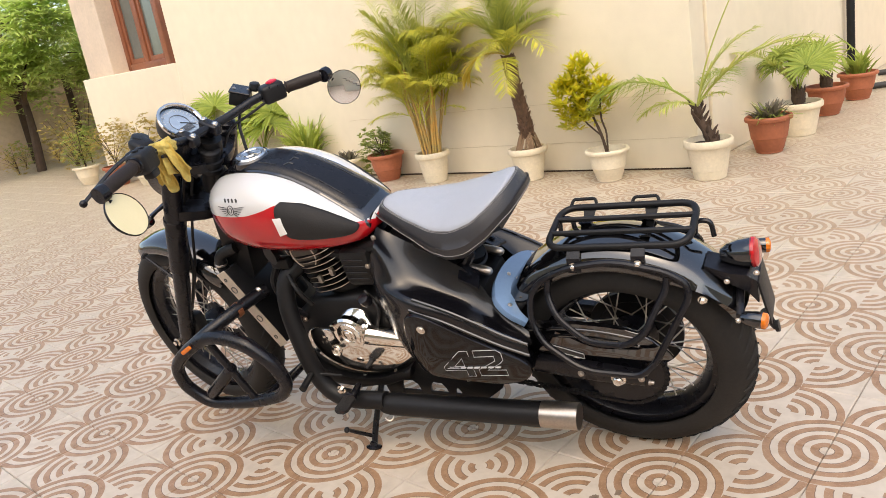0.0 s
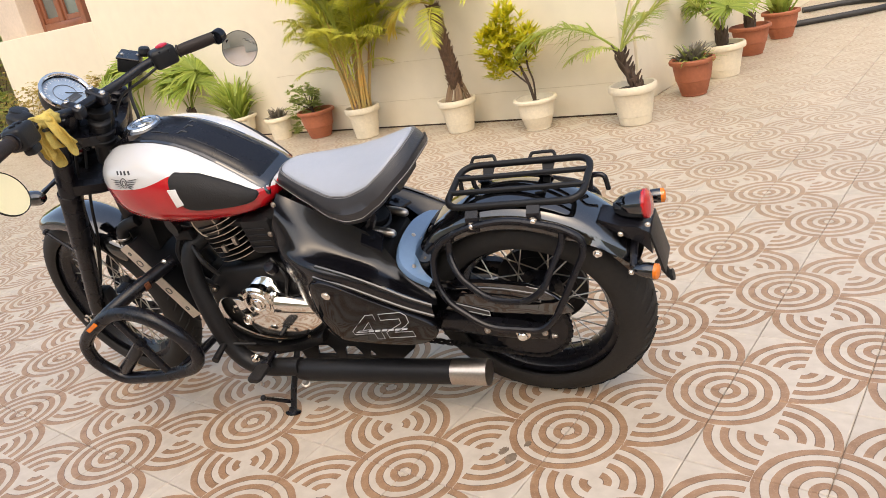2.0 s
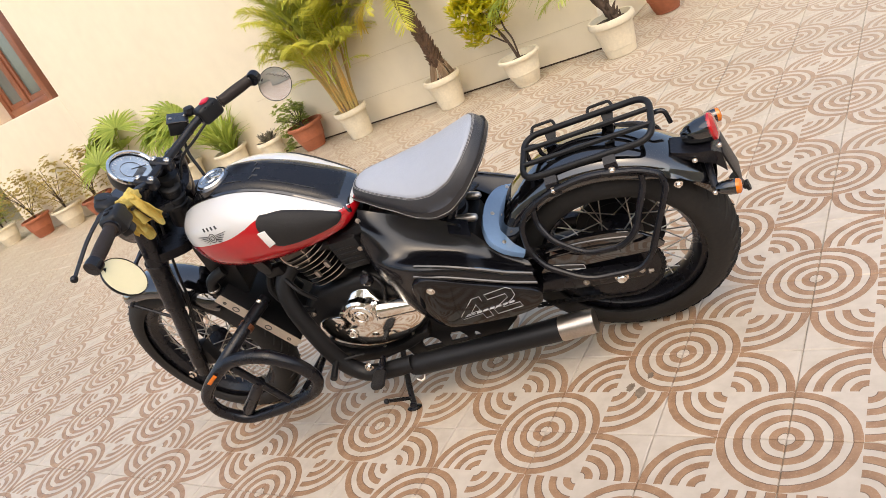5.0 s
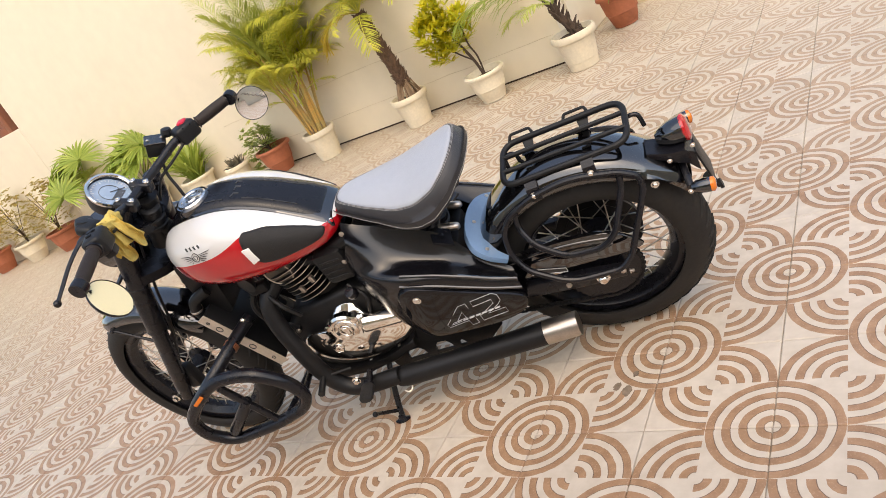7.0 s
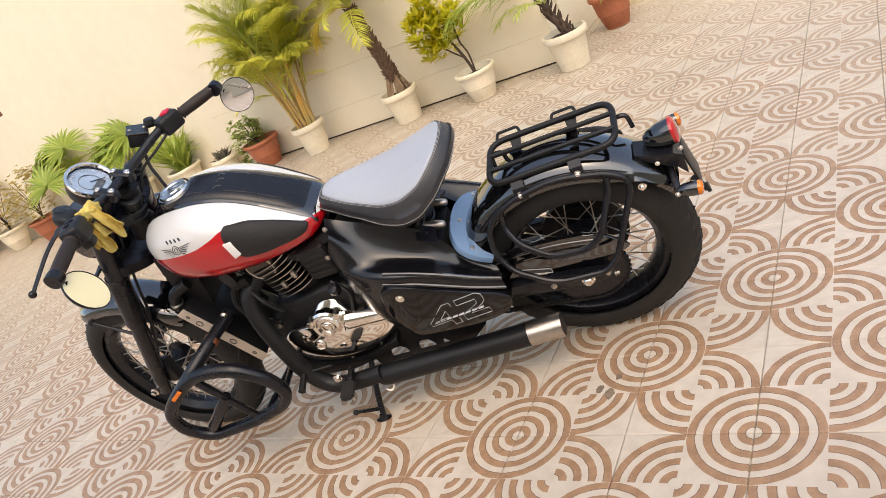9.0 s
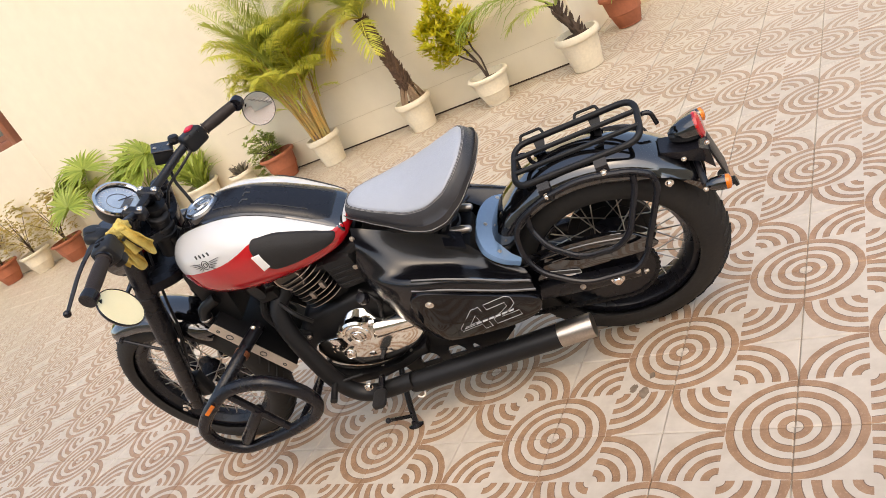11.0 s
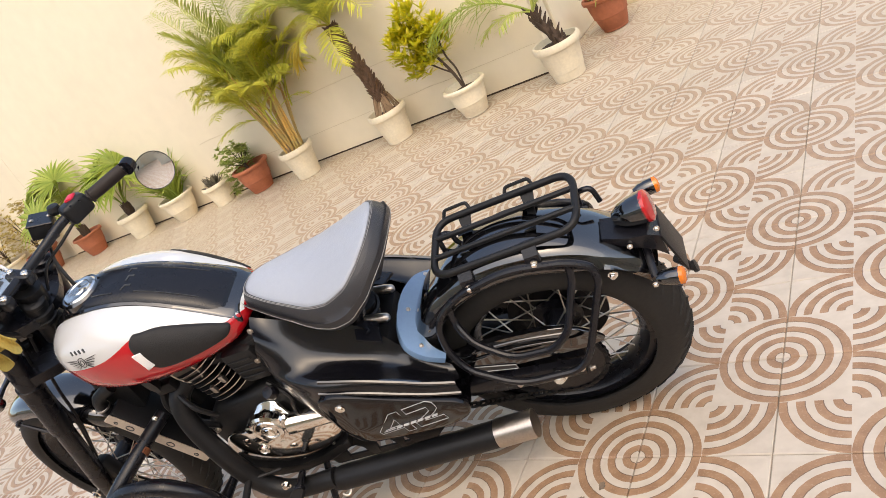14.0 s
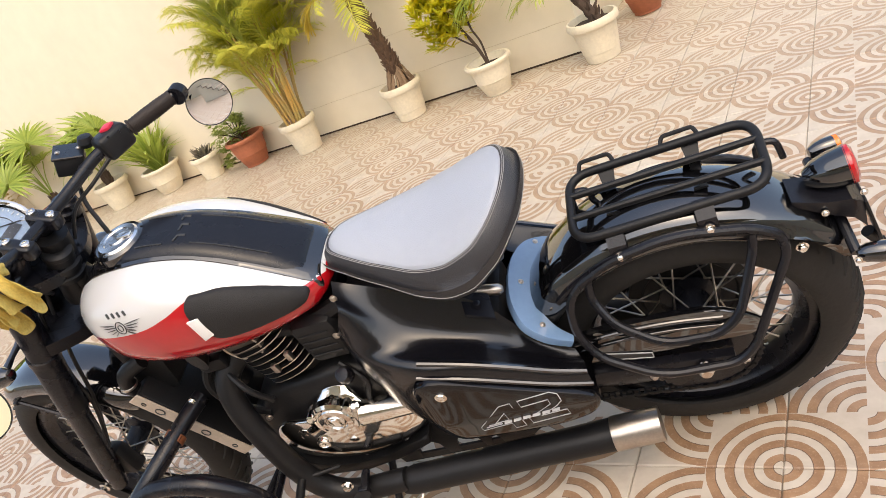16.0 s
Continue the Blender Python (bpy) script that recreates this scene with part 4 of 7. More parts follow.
KNEE = [(0.838, 0.828), (0.829, 0.842), (0.81, 0.838), (0.765, 0.822), (0.70, 0.783), (0.655, 0.752), (0.640, 0.740), (0.642, 0.729), (0.66, 0.723), (0.72, 0.729), (0.79, 0.742), (0.818, 0.757), (0.832, 0.79)]
for s in (1, -1):
    knee = patch("knee_pad", KNEE, tank_side, 0.009 if s > 0 else 0.003, M_PAD, tank, "dark ribbed rubber knee pad", s)
    lab = [(0.842, 0.812), (0.820, 0.810), (0.814, 0.766), (0.836, 0.761)]
    patch("sticker", lab, lambda x, z: tank_side(x, z) + 0.0105, 0.0012, M_LABEL, knee, "white sticker with small print", s, 0.004, 1)
    # emblem: a ring with spread wings and a row of bars above it
    bm = bmesh.new()
    ec = Vector((0.985, 0, 0.838))

    def on_tank(px, pz, o=0.0012):
        return Vector((px, s * (tank_side(px, pz) + o), pz))

    ring = [on_tank(ec.x + 0.012 * math.cos(a), ec.z + 0.012 * math.sin(a)) for a in [2 * math.pi * k / 16 for k in range(16)]]
    tube(bm, ring, 0.0010, 5, closed=True)
    ring = [on_tank(ec.x + 0.006 * math.cos(a), ec.z + 0.006 * math.sin(a)) for a in [2 * math.pi * k / 12 for k in range(12)]]
    tube(bm, ring, 0.0009, 5, closed=True)
    for sx in (1, -1):
        for k in range(5):
            z0, z1 = ec.z + 0.006 - 0.0035 * k, ec.z + 0.008 - 0.0062 * k
            tube(bm, [on_tank(ec.x + sx * (0.015 - 0.0008 * k) + (sx * (0.038 - 0.006 * k)) * q / 4, z0 + (z1 - z0) * q / 4) for q in range(5)], [0.0008, 0.0014, 0.0016, 0.0012, 0.0006], 5, flat=0.5)
    part("emblem", bm, M_INK, tank, "dark winged ring emblem")
    bm = bmesh.new()
    for k in range(4):
        x0 = ec.x + s * (0.021 - 0.0145 * k) if s > 0 else ec.x - 0.021 + 0.0145 * k
        tube(bm, [on_tank(x0 - 0.0035, 0.8575), on_tank(x0 + 0.001, 0.8650)], 0.0026, 4, flat=0.6)
    part("emblem_bars", bm, M_INK, tank, "dark bars of a name plate")


# ---- seat ----
OUT = [(0.634, 0.0), (0.628, 0.024), (0.606, 0.047), (0.555, 0.076), (0.485, 0.108), (0.42, 0.136), (0.365, 0.151), (0.315, 0.153), (0.268, 0.142), (0.230, 0.114), (0.203, 0.072), (0.192, 0.03)]
ring0 = smooth_path([(x, y, 0) for x, y in OUT] + [(0.190, 0.0, 0)] + [(x, -y, 0) for x, y in OUT[:0:-1]], 4, True)
SEAT_TOP = ((0.17, 0.814), (0.20, 0.814), (0.23, 0.809), (0.26, 0.800), (0.30, 0.786), (0.36, 0.771), (0.42, 0.762), (0.50, 0.763), (0.58, 0.771), (0.64, 0.765))
SEAT_LOW = ((0.17, 0.768), (0.21, 0.735), (0.27, 0.695), (0.32, 0.668), (0.37, 0.660), (0.42, 0.668), (0.50, 0.697), (0.58, 0.722), (0.64, 0.732))
SC = Vector((0.39, 0, 0))


def seat_ring(s, drop, low=0.0):
    out = []
    for p in ring0:
        q = SC + (p - SC) * s
        zt, zl = interp(q.x, SEAT_TOP) - drop - 1.5 * (q.y * q.y), interp(p.x, SEAT_LOW)
        out.append(Vector((q.x, q.y, zt + (zl - zt) * low)))
    return out


bm = bmesh.new()
v = loft(bm, [seat_ring(s, d) for s, d in ((0.862, 0.014), (0.848, 0.008), (0.81, 0.006), (0.7, 0.003), (0.55, 0.001), (0.4, 0.0), (0.2, 0.0))], caps=False)
mid = bm.verts.new((SC.x, 0, interp(SC.x, SEAT_TOP)))
for j in range(len(v[-1])):
    bm.faces.new((v[-1][j], v[-1][(j + 1) % len(v[-1])], mid))
seat = part("seat", bm, M_SEAT_GREY, bike, "grey padded solo seat top", angle=60)
bm = bmesh.new()
loft(bm, [seat_ring(0.848, 0.011), seat_ring(0.868, 0.010), seat_ring(0.90, 0.014), seat_ring(0.94, 0.025), seat_ring(0.98, 0.042), seat_ring(1.0, 0.0, 0.55), seat_ring(1.0, 0.0, 0.75), seat_ring(0.985, 0.0, 0.92), seat_ring(0.95, 0.0, 1.0), seat_ring(0.5, 0.0, 0.95)], caps=True, cap_ends=(False, True))
part("seat_side", bm, M_SEAT_DARK, seat, "dark grey padded seat side", angle=60)
for s, d, low in ((0.876, 0.0095, 0.0), (0.888, 0.0115, 0.0)):
    bm = bmesh.new()
    tube(bm, seat_ring(s, d - 0.0004, low), 0.00065, 5, closed=True)
    part("stitching", bm, M_THREAD, seat, "pale double stitching")
bm = bmesh.new()
tube(bm, [p + Vector((0, 0, 0.0)) for p in seat_ring(1.002, 0.0, 0.80)], 0.0008, 5, closed=True)
part("seat_seam", bm, M_THREAD, seat, "pale seam round the seat side")
bm = bmesh.new()
rings = [[Vector((x, y * w, z + dz)) for y, dz in ((-1, 0.0), (1, 0.0), (0.8, -0.03), (-0.8, -0.03))] for x, w, z in ((0.60, 0.03, 0.735), (0.48, 0.06, 0.71), (0.36, 0.09, 0.685), (0.25, 0.07, 0.72))]
loft(bm, rings)
part("seat_pan", bm, M_PLASTIC, bike, "black seat pan")
bm = bmesh.new()
for s in (1, -1):
    tube(bm, smooth_path([(0.34, s * 0.05, 0.66), (0.37, s * 0.055, 0.60), (0.42, s * 0.06, 0.575), (0.48, s * 0.06, 0.60)], 4), 0.012, 8)
part("seat_bracket", bm, M_SATIN, bike, "black seat bracket")
for s in (1, -1):
    bm = bmesh.new()
    tube(bm, [(0.318, s * 0.045, 0.556), (0.324, s * 0.045, 0.557), (0.345, s * 0.045, 0.563), (0.40, s * 0.045, 0.578)], [0.006, 0.011, 0.012, 0.009], 12)
    part("seat_pivot", bm, M_STEEL, bike, "pale cast seat pivot")
bm = bmesh.new()
tube(bm, [(0.385, 0.0, 0.60), (0.47, 0.0, 0.46)], 0.040, 18)
coil_m = axis_m((0.385, 0, 0.60), (0.085, 0, -0.14))
tube(bm, [coil_m @ Vector((0.046 * math.cos(k * 0.35), 0.046 * math.sin(k * 0.35), 0.0015 * k)) for k in range(120)], 0.006, 6)
part("rear_shock", bm, M_MATTE, bike, "black rear spring under the seat")
bm = bmesh.new()
box(bm, (0.335, -0.085, 0.38), (0.60, 0.085, 0.53), 0.02, 2)
box(bm, (0.40, -0.07, 0.52), (0.62, 0.07, 0.67), 0.02, 2)
part("frame_box", bm, M_MATTE, bike, "matt black frame and battery box")


# ---- sculpted side bodies with their covers ----
CURVES = (
    ((0.612, 0.060, 0.712), (0.54, 0.065, 0.672), (0.46, 0.070, 0.630), (0.39, 0.075, 0.595), (0.345, 0.085, 0.555), (0.30, 0.100, 0.490), (0.222, 0.120, 0.425)),
    ((0.606, 0.092, 0.702), (0.545, 0.094, 0.636), (0.46, 0.098, 0.588), (0.385, 0.101, 0.552), (0.332, 0.106, 0.508), (0.285, 0.116, 0.458), (0.215, 0.132, 0.412)),
    ((0.600, 0.114, 0.688), (0.540, 0.120, 0.606), (0.455, 0.124, 0.556), (0.375, 0.127, 0.518), (0.320, 0.131, 0.478), (0.270, 0.140, 0.442), (0.208, 0.150, 0.408)),
    ((0.610, 0.124, 0.668), (0.555, 0.146, 0.594), (0.470, 0.158, 0.560), (0.390, 0.163, 0.531), (0.320, 0.164, 0.492), (0.265, 0.167, 0.458), (0.203, 0.170, 0.426)),
    ((0.632, 0.118, 0.636), (0.588, 0.154, 0.588), (0.485, 0.188, 0.570), (0.395, 0.193, 0.541), (0.315, 0.193, 0.502), (0.260, 0.192, 0.471), (0.198, 0.188, 0.441)),
    ((0.645, 0.114, 0.600), (0.603, 0.155, 0.565), (0.497, 0.201, 0.546), (0.405, 0.205, 0.515), (0.312, 0.205, 0.470), (0.255, 0.204, 0.443), (0.195, 0.199, 0.416)),
    ((0.655, 0.112, 0.520), (0.622, 0.145, 0.485), (0.545, 0.186, 0.460), (0.405, 0.204, 0.430), (0.310, 0.204, 0.410), (0.250, 0.203, 0.400), (0.190, 0.197, 0.390)),
    ((0.640, 0.116, 0.385), (0.605, 0.138, 0.352), (0.550, 0.163, 0.335), (0.420, 0.184, 0.322), (0.310, 0.187, 0.322), (0.250, 0.187, 0.335), (0.200, 0.185, 0.362)),
    ((0.63, 0.075, 0.380), (0.60, 0.08, 0.345), (0.545, 0.085, 0.330), (0.42, 0.09, 0.320), (0.31, 0.09, 0.324), (0.25, 0.09, 0.340), (0.21, 0.09, 0.365)))
for s in (1, -1):
    bm = bmesh.new()
    cs = [smooth_path(c, 7) for c in CURVES]
    cols = [smooth_path([c[k] for c in cs], 4) for k in range(len(cs[0]))]
    outer = [[Vector((p.x, s * p.y, p.z)) for p in col] for col in cols]
    loft(bm, outer, closed=False)
    body = part("side_body", bm, M_BODY, bike, "satin black sculpted side body", angle=70)

    def body_y(x, z):
        return 0.2085 - 0.9 * max(0.0, x - 0.49) ** 1.35 - 0.15 * max(0.0, 0.40 - z)

    COVER = [(0.490, 0.541), (0.465, 0.540), (0.42, 0.522), (0.358, 0.489), (0.29, 0.454), (0.235, 0.428), (0.202, 0.409), (0.192, 0.391), (0.200, 0.362), (0.225, 0.338), (0.28, 0.322), (0.34, 0.320), (0.40, 0.323), (0.47, 0.330), (0.508, 0.340), (0.532, 0.362), (0.536, 0.41), (0.532, 0.47), (0.518, 0.522)]
    cover = patch("side_cover", COVER, body_y, 0.012, M_COVER, body, "glossy black side cover with outlined badge", s, 0.012, 3)
    for c, add, rr in ((4, 0.0005, 0.0060), (5, 0.0005, 0.0055)):
        bm = bmesh.new()
        pts = smooth_path(CURVES[c][2:], 8)
        tube(bm, [Vector((p.x, s * (p.y + add), p.z + 0.001)) for p in pts], rr, 8, flat=0.8)
        part("cover_rib", bm, M_BLACK, body)
    bm = bmesh.new()
    bolt(bm, (0.468, s * (body_y(0.468, 0.508) + 0.012), 0.500), (0, s, 0), 0.0085, 0.005)
    part("cover_bolt", bm, M_CHROME, cover, "bright cover bolt")
    # badge: outlined shapes and a row of bars
    bm = bmesh.new()

    def on_cover(u, w_, o=0.0128):
        px, pz = (0.440 - u) if s > 0 else (0.26 + u), 0.352 + w_ + ((0.02 * u / 0.18) if s > 0 else (0.02 - 0.02 * u / 0.18))
        return Vector((px, s * (body_y(px, pz) + o), pz))

    shapes = (((0.0, 0.010), (0.0, 0.024), (0.062, 0.077), (0.086, 0.077), (0.086, -0.013), (0.064, -0.013), (0.064, 0.010)),
              ((0.034, 0.026), (0.064, 0.026), (0.064, 0.053)),
              ((0.102, 0.077), (0.168, 0.077), (0.181, 0.066), (0.181, 0.043), (0.168, 0.032), (0.128, 0.010), (0.181, 0.010), (0.181, -0.011), (0.102, -0.011), (0.102, 0.012), (0.158, 0.042), (0.158, 0.057), (0.102, 0.057)))
    for sh in shapes:
        tube(bm, [on_cover(u, w_) for u, w_ in sh], 0.0010, 5, closed=True)
    part("badge_outline", bm, M_SILVER, cover, "thin silver outline badge")
    for u0, u1, w_, rr in [(0.052 + 0.0205 * k, 0.0675 + 0.0205 * k, 0.022, 0.0048) for k in range(6)] + [(0.010, 0.046, 0.0185, 0.0013), (0.018, 0.046, 0.0235, 0.0013)]:
        bm = bmesh.new()
        tube(bm, [on_cover(u0, w_, 0.0132), on_cover(u1, w_, 0.0132)], rr, 6, flat=0.3)
        part("badge_bar", bm, M_SILVER, cover)
    bm = bmesh.new()
    rings = [[Vector((x, s * y, z)) for x, y, z in ((0.395 + g, 0.058 - g, 0.588), (0.345 - g, 0.058 - g, 0.560), (0.335 - g, 0.108 + g, 0.545), (0.385 + g, 0.108 + g, 0.573))] for g in (0.0,)]
    rings.append([p + Vector((0, 0, 0.007)) for p in rings[0]])
    loft(bm, rings)
    bolt(bm, (0.364, s * 0.085, 0.574), (-0.3, 0, 1), 0.007, 0.005)
    part("body_tab", bm, M_SATIN, body, "bolted tab of the side body")
    for p_, d_ in (((0.606, s * 0.096, 0.700), (0, s, 0.2)), ((0.645, s * 0.114, 0.622), (0, s, 0))):
        bm = bmesh.new()
        bolt(bm, p_, d_, 0.0055, 0.004)
        part("body_bolt", bm, M_STEEL, body)


# ---- engine ----
bm = bmesh.new()
prism(bm, [(1.00, 0.30), (0.985, 0.44), (0.90, 0.50), (0.70, 0.52), (0.60, 0.47), (0.58, 0.33), (0.64, 0.275), (0.78, 0.255), (0.80, 0.185), (0.96, 0.190)], -0.105, 0.112, 0.025, 3)
engine = part("engine_case", bm, M_MATTE, bike, "matt black engine case")
CASE = [(0.948, 0.385), (0.958, 0.350), (0.945, 0.305), (0.900, 0.262), (0.83, 0.250), (0.75, 0.258), (0.66, 0.286), (0.598, 0.322), (0.582, 0.352), (0.592, 0.388), (0.64, 0.405), (0.680, 0.418), (0.705, 0.455), (0.735, 0.476), (0.775, 0.474), (0.808, 0.450), (0.83, 0.424), (0.89, 0.420), (0.93, 0.408)]


def case_y(x, z):
    d = math.hypot((x - 0.77) / 0.22, (z - 0.345) / 0.125)
    return 0.106 + 0.044 * math.sqrt(max(0.0, 1 - min(d, 1.0) ** 2))


chrome = patch("crankcase_cover", CASE, case_y, 0.008, M_CHROME, engine, "polished chrome crankcase cover", 1, 0.02, 3)
patch("clutch_cover", CASE, case_y, 0.008, M_CHROME, engine, "polished chrome clutch cover", -1, 0.02, 3)
bm = bmesh.new()
m = axis_m((0.770, 0.136, 0.412), (0, 1, 0))
lathe(bm, [(0.058, 0.0), (0.056, 0.014), (0.050, 0.020), (0.046, 0.0175), (0.040, 0.0175), (0.038, 0.021), (0.026, 0.022), (0.024, 0.019), (0.0, 0.019)], 40, m)
for k in range(3):
    a = 0.6 + 2.1 * k
    lathe(bm, [(0, -0.01), (0.013, -0.01), (0.013, 0.019), (0.009, 0.022), (0, 0.022)], 14, m @ Matrix.Translation((0.055 * math.cos(a), 0.055 * math.sin(a), 0)))
tube(bm, [(0.770 + 0.02 * math.cos(a), 0.1585, 0.412 + 0.02 * math.sin(a)) for a in [2 * math.pi * k / 20 for k in range(20)]], 0.0022, 6, closed=True)
box(bm, (0.763, 0.154, 0.398), (0.777, 0.161, 0.426), 0.002, 1)
part("cover_boss", bm, M_CHROME, engine, "round polished boss with emblem ring")
bm = bmesh.new()
for x, z, r, y in ((0.868, 0.378, 0.022, 0.142), (0.838, 0.352, 0.016, 0.156)):
    lathe(bm, [(r * 1.2, -0.02), (r * 1.15, 0.0), (r, 0.008), (r * 0.7, 0.009), (r * 0.6, 0.006), (r * 0.3, 0.006), (r * 0.25, 0.010), (0, 0.010)], 24, axis_m((x, y, z), (0, 1, 0)))
part("cover_ridge", bm, M_CHROME, engine, "polished bosses and ridge")
bm = bmesh.new()
tube(bm, [(0.570, 0.118, 0.372), (0.575, 0.120, 0.374), (0.71, 0.145, 0.412), (0.715, 0.146, 0.414)], [0.018, 0.023, 0.030, 0.024], 22)
lathe(bm, [(0.012, 0), (0.012, 0.02), (0.006, 0.024), (0, 0.024)], 10, axis_m((0.705, 0.14, 0.43), (0.0, 0.6, 0.8)))
part("cover_neck", bm, M_CHROME, engine, "polished cover neck")
bm = bmesh.new()
lathe(bm, [(0, 0.0), (0.017, 0.0), (0.019, 0.014), (0.015, 0.026), (0.0, 0.028)], 20, axis_m((0.690, 0.118, 0.505), (0.0, 0.5, 0.86)))
part("sensor_cap", bm, M_SATIN, engine, "black round sensor cap")
bm = bmesh.new()
lathe(bm, [(0, 0.0), (0.018, 0.0), (0.02, 0.012), (0.0, 0.014)], 18, axis_m((0.985, 0.09, 0.335), (0.5, 0.86, 0)))
part("drain_cap", bm, M_STEEL, engine, "pale cap low on the engine")
for x, z in ((0.936, 0.44), (0.62, 0.41), (0.60, 0.33), (0.80, 0.235), (0.68, 0.26), (0.93, 0.265)):
    bm = bmesh.new()
    bolt(bm, (x, 0.124, z), (0, 1, 0), 0.006, 0.006)
    part("case_bolt", bm, M_STEEL, engine)

# cylinder with cooling fins, tilted a little forward
CYL = pose(0.797, 0, 0.49, 0, 12, 0)
bm = bmesh.new()
lathe(bm, [(0, 0), (0.082, 0), (0.082, 0.19), (0.06, 0.21), (0, 0.21)], 32, CYL)
cyl = part("cylinder", bm, M_MATTE, bike, "black finned cylinder")
for k in range(8):
    bm = bmesh.new()
    h = 0.055 + k * 0.0165
    hx, hy = 0.078, 0.122
    pts = rounded_path([(hx, hy, 0), (-hx, hy, 0), (-hx, -hy, 0), (hx, -hy, 0)], 0.07, 6, True)
    rings = [[CYL @ Vector((p.x * q, p.y * q, h + dz)) for p in pts] for q, dz in ((0.55, -0.0028), (0.985, -0.0014), (1.0, -0.0012), (1.0, 0.0012), (0.985, 0.0014), (0.55, 0.0028))]
    loft(bm, rings, caps=False)
    bm.faces.ensure_lookup_table()
    n = len(pts)
    for f in bm.faces[2 * n:3 * n]:
        f.material_index = 1
    part("fin", bm, [M_MATTE, M_STEEL], cyl, "black fin with bright machined edge", angle=20)
bm = bmesh.new()
lathe(bm, [(0.050, -0.02), (0.050, 0.012), (0.046, 0.018), (0.041, 0.016), (0.0, 0.017)], 32, axis_m((0.853, 0.092, 0.658), (0.10, 1, -0.05)))
part("head_cap", bm, M_CAST, cyl, "round dull cast cylinder head cap")
bm = bmesh.new()
tube(bm, [axis_m((0.853, 0.092, 0.658), (0.10, 1, -0.05)) @ Vector((0.045 * math.cos(q), 0.045 * math.sin(q), 0.0175)) for q in [2 * math.pi * k / 32 for k in range(32)]], 0.0022, 6, closed=True)
part("cap_rim", bm, M_ALU, cyl, "pale rim of the head cap")
bm = bmesh.new()
box(bm, (-0.10, -0.105, 0.19), (0.095, 0.105, 0.25), 0.025, 3, CYL)
part("head_cover", bm, M_MATTE, cyl, "black cylinder head cover")
for p in ((0.765, 0.128, 0.610), (0.815, 0.128, 0.585)):
    bm = bmesh.new()
    box(bm, (p[0] - 0.007, p[1] - 0.012, p[2] - 0.012), (p[0] + 0.007, p[1], p[2] + 0.012), 0.003, 2)
    part("fin_tab", bm, M_STEEL, cyl)
bm = bmesh.new()
box(bm, (0.64, -0.10, 0.55), (0.74, 0.112, 0.665), 0.018, 2, Matrix.Identity(4))
for k in range(4):
    box(bm, (0.655, 0.112, 0.575 + 0.02 * k), (0.725, 0.115, 0.582 + 0.02 * k), 0.001)
part("air_box", bm, M_PLASTIC, bike, "black plastic air box")
for pts, rr in ((((0.99, 0.06, 0.62), (1.03, 0.09, 0.55), (1.0, 0.10, 0.47), (0.93, 0.11, 0.44)), 0.011), (((0.70, 0.10, 0.53), (0.66, 0.12, 0.48), (0.68, 0.125, 0.42), (0.64, 0.115, 0.36)), 0.006), (((0.95, 0.10, 0.60), (0.90, 0.14, 0.56), (0.88, 0.13, 0.50)), 0.007)):
    bm = bmesh.new()
    tube(bm, smooth_path(pts, 6), rr, 8)
    part("hose", bm, M_PLASTIC, bike, "black engine hose")
bm = bmesh.new()
lathe(bm, [(0, 0), (0.02, 0), (0.03, 0.02), (0.0, 0.022)], 16, axis_m((0.955, 0.105, 0.665), (0.3, 0.9, 0)))
box(bm, (0.92, 0.085, 0.61), (0.985, 0.115, 0.645), 0.008, 2)
part("horn", bm, M_MATTE, bike, "black horn under the tank")

bm = bmesh.new()
prism(bm, [(0.965, 0.330), (0.930, 0.275), (0.880, 0.243), (0.80, 0.236), (0.72, 0.246), (0.64, 0.276), (0.60, 0.305), (0.615, 0.262), (0.70, 0.226), (0.80, 0.212), (0.90, 0.215), (0.965, 0.250)], 0.10, 0.155, 0.008, 2)
part("lower_casting", bm, M_MATTE, engine, "black casting below the polished cover")

# frame tubes, radiator and its bright side plate
bm = bmesh.new()
tube(bm, [(1.145, 0, 0.90), (1.10, 0, 0.72), (1.03, 0, 0.45)], 0.026, 12)
for s in (1, -1):
    tube(bm, smooth_path([(1.06, s * 0.03, 0.55), (1.035, s * 0.09, 0.40), (1.0, s * 0.11, 0.25), (0.88, s * 0.10, 0.20), (0.78, s * 0.09, 0.255), (0.62, s * 0.085, 0.268), (0.44, s * 0.085, 0.280), (0.30, s * 0.085, 0.31)], 6), 0.016, 10)
    tube(bm, smooth_path([(1.12, s * 0.03, 0.80), (0.95, s * 0.07, 0.69), (0.75, s * 0.075, 0.64), (0.60, s * 0.075, 0.67)], 6), 0.02, 10)
tube(bm, [(1.185, 0, 0.83), (1.115, 0, 0.985)], 0.034, 16)
part("frame", bm, M_MATTE, bike, "black tubular frame")
bm = bmesh.new()
loft(bm, [[Vector((x + dx, y, z)) for dx, y in ((0.075, -0.03), (0.075, 0.03), (0.05, 0.062), (-0.05, 0.062), (-0.05, -0.062), (0.05, -0.062))] for x, z in ((1.185, 0.545), (1.175, 0.56), (1.15, 0.66), (1.135, 0.75), (1.13, 0.765))])
part("wiring_cover", bm, M_MATTE, bike, "black wiring cover behind the fork")
RAD = pose(1.143, 0, 0.461, 0, 23.3, 0)
bm = bmesh.new()
box(bm, (-0.025, -0.1135, -0.145), (0.02, 0.1135, 0.145), 0.006, 2, RAD)
radiator = part("radiator", bm, M_MATTE, bike, "black radiator with fine fins")
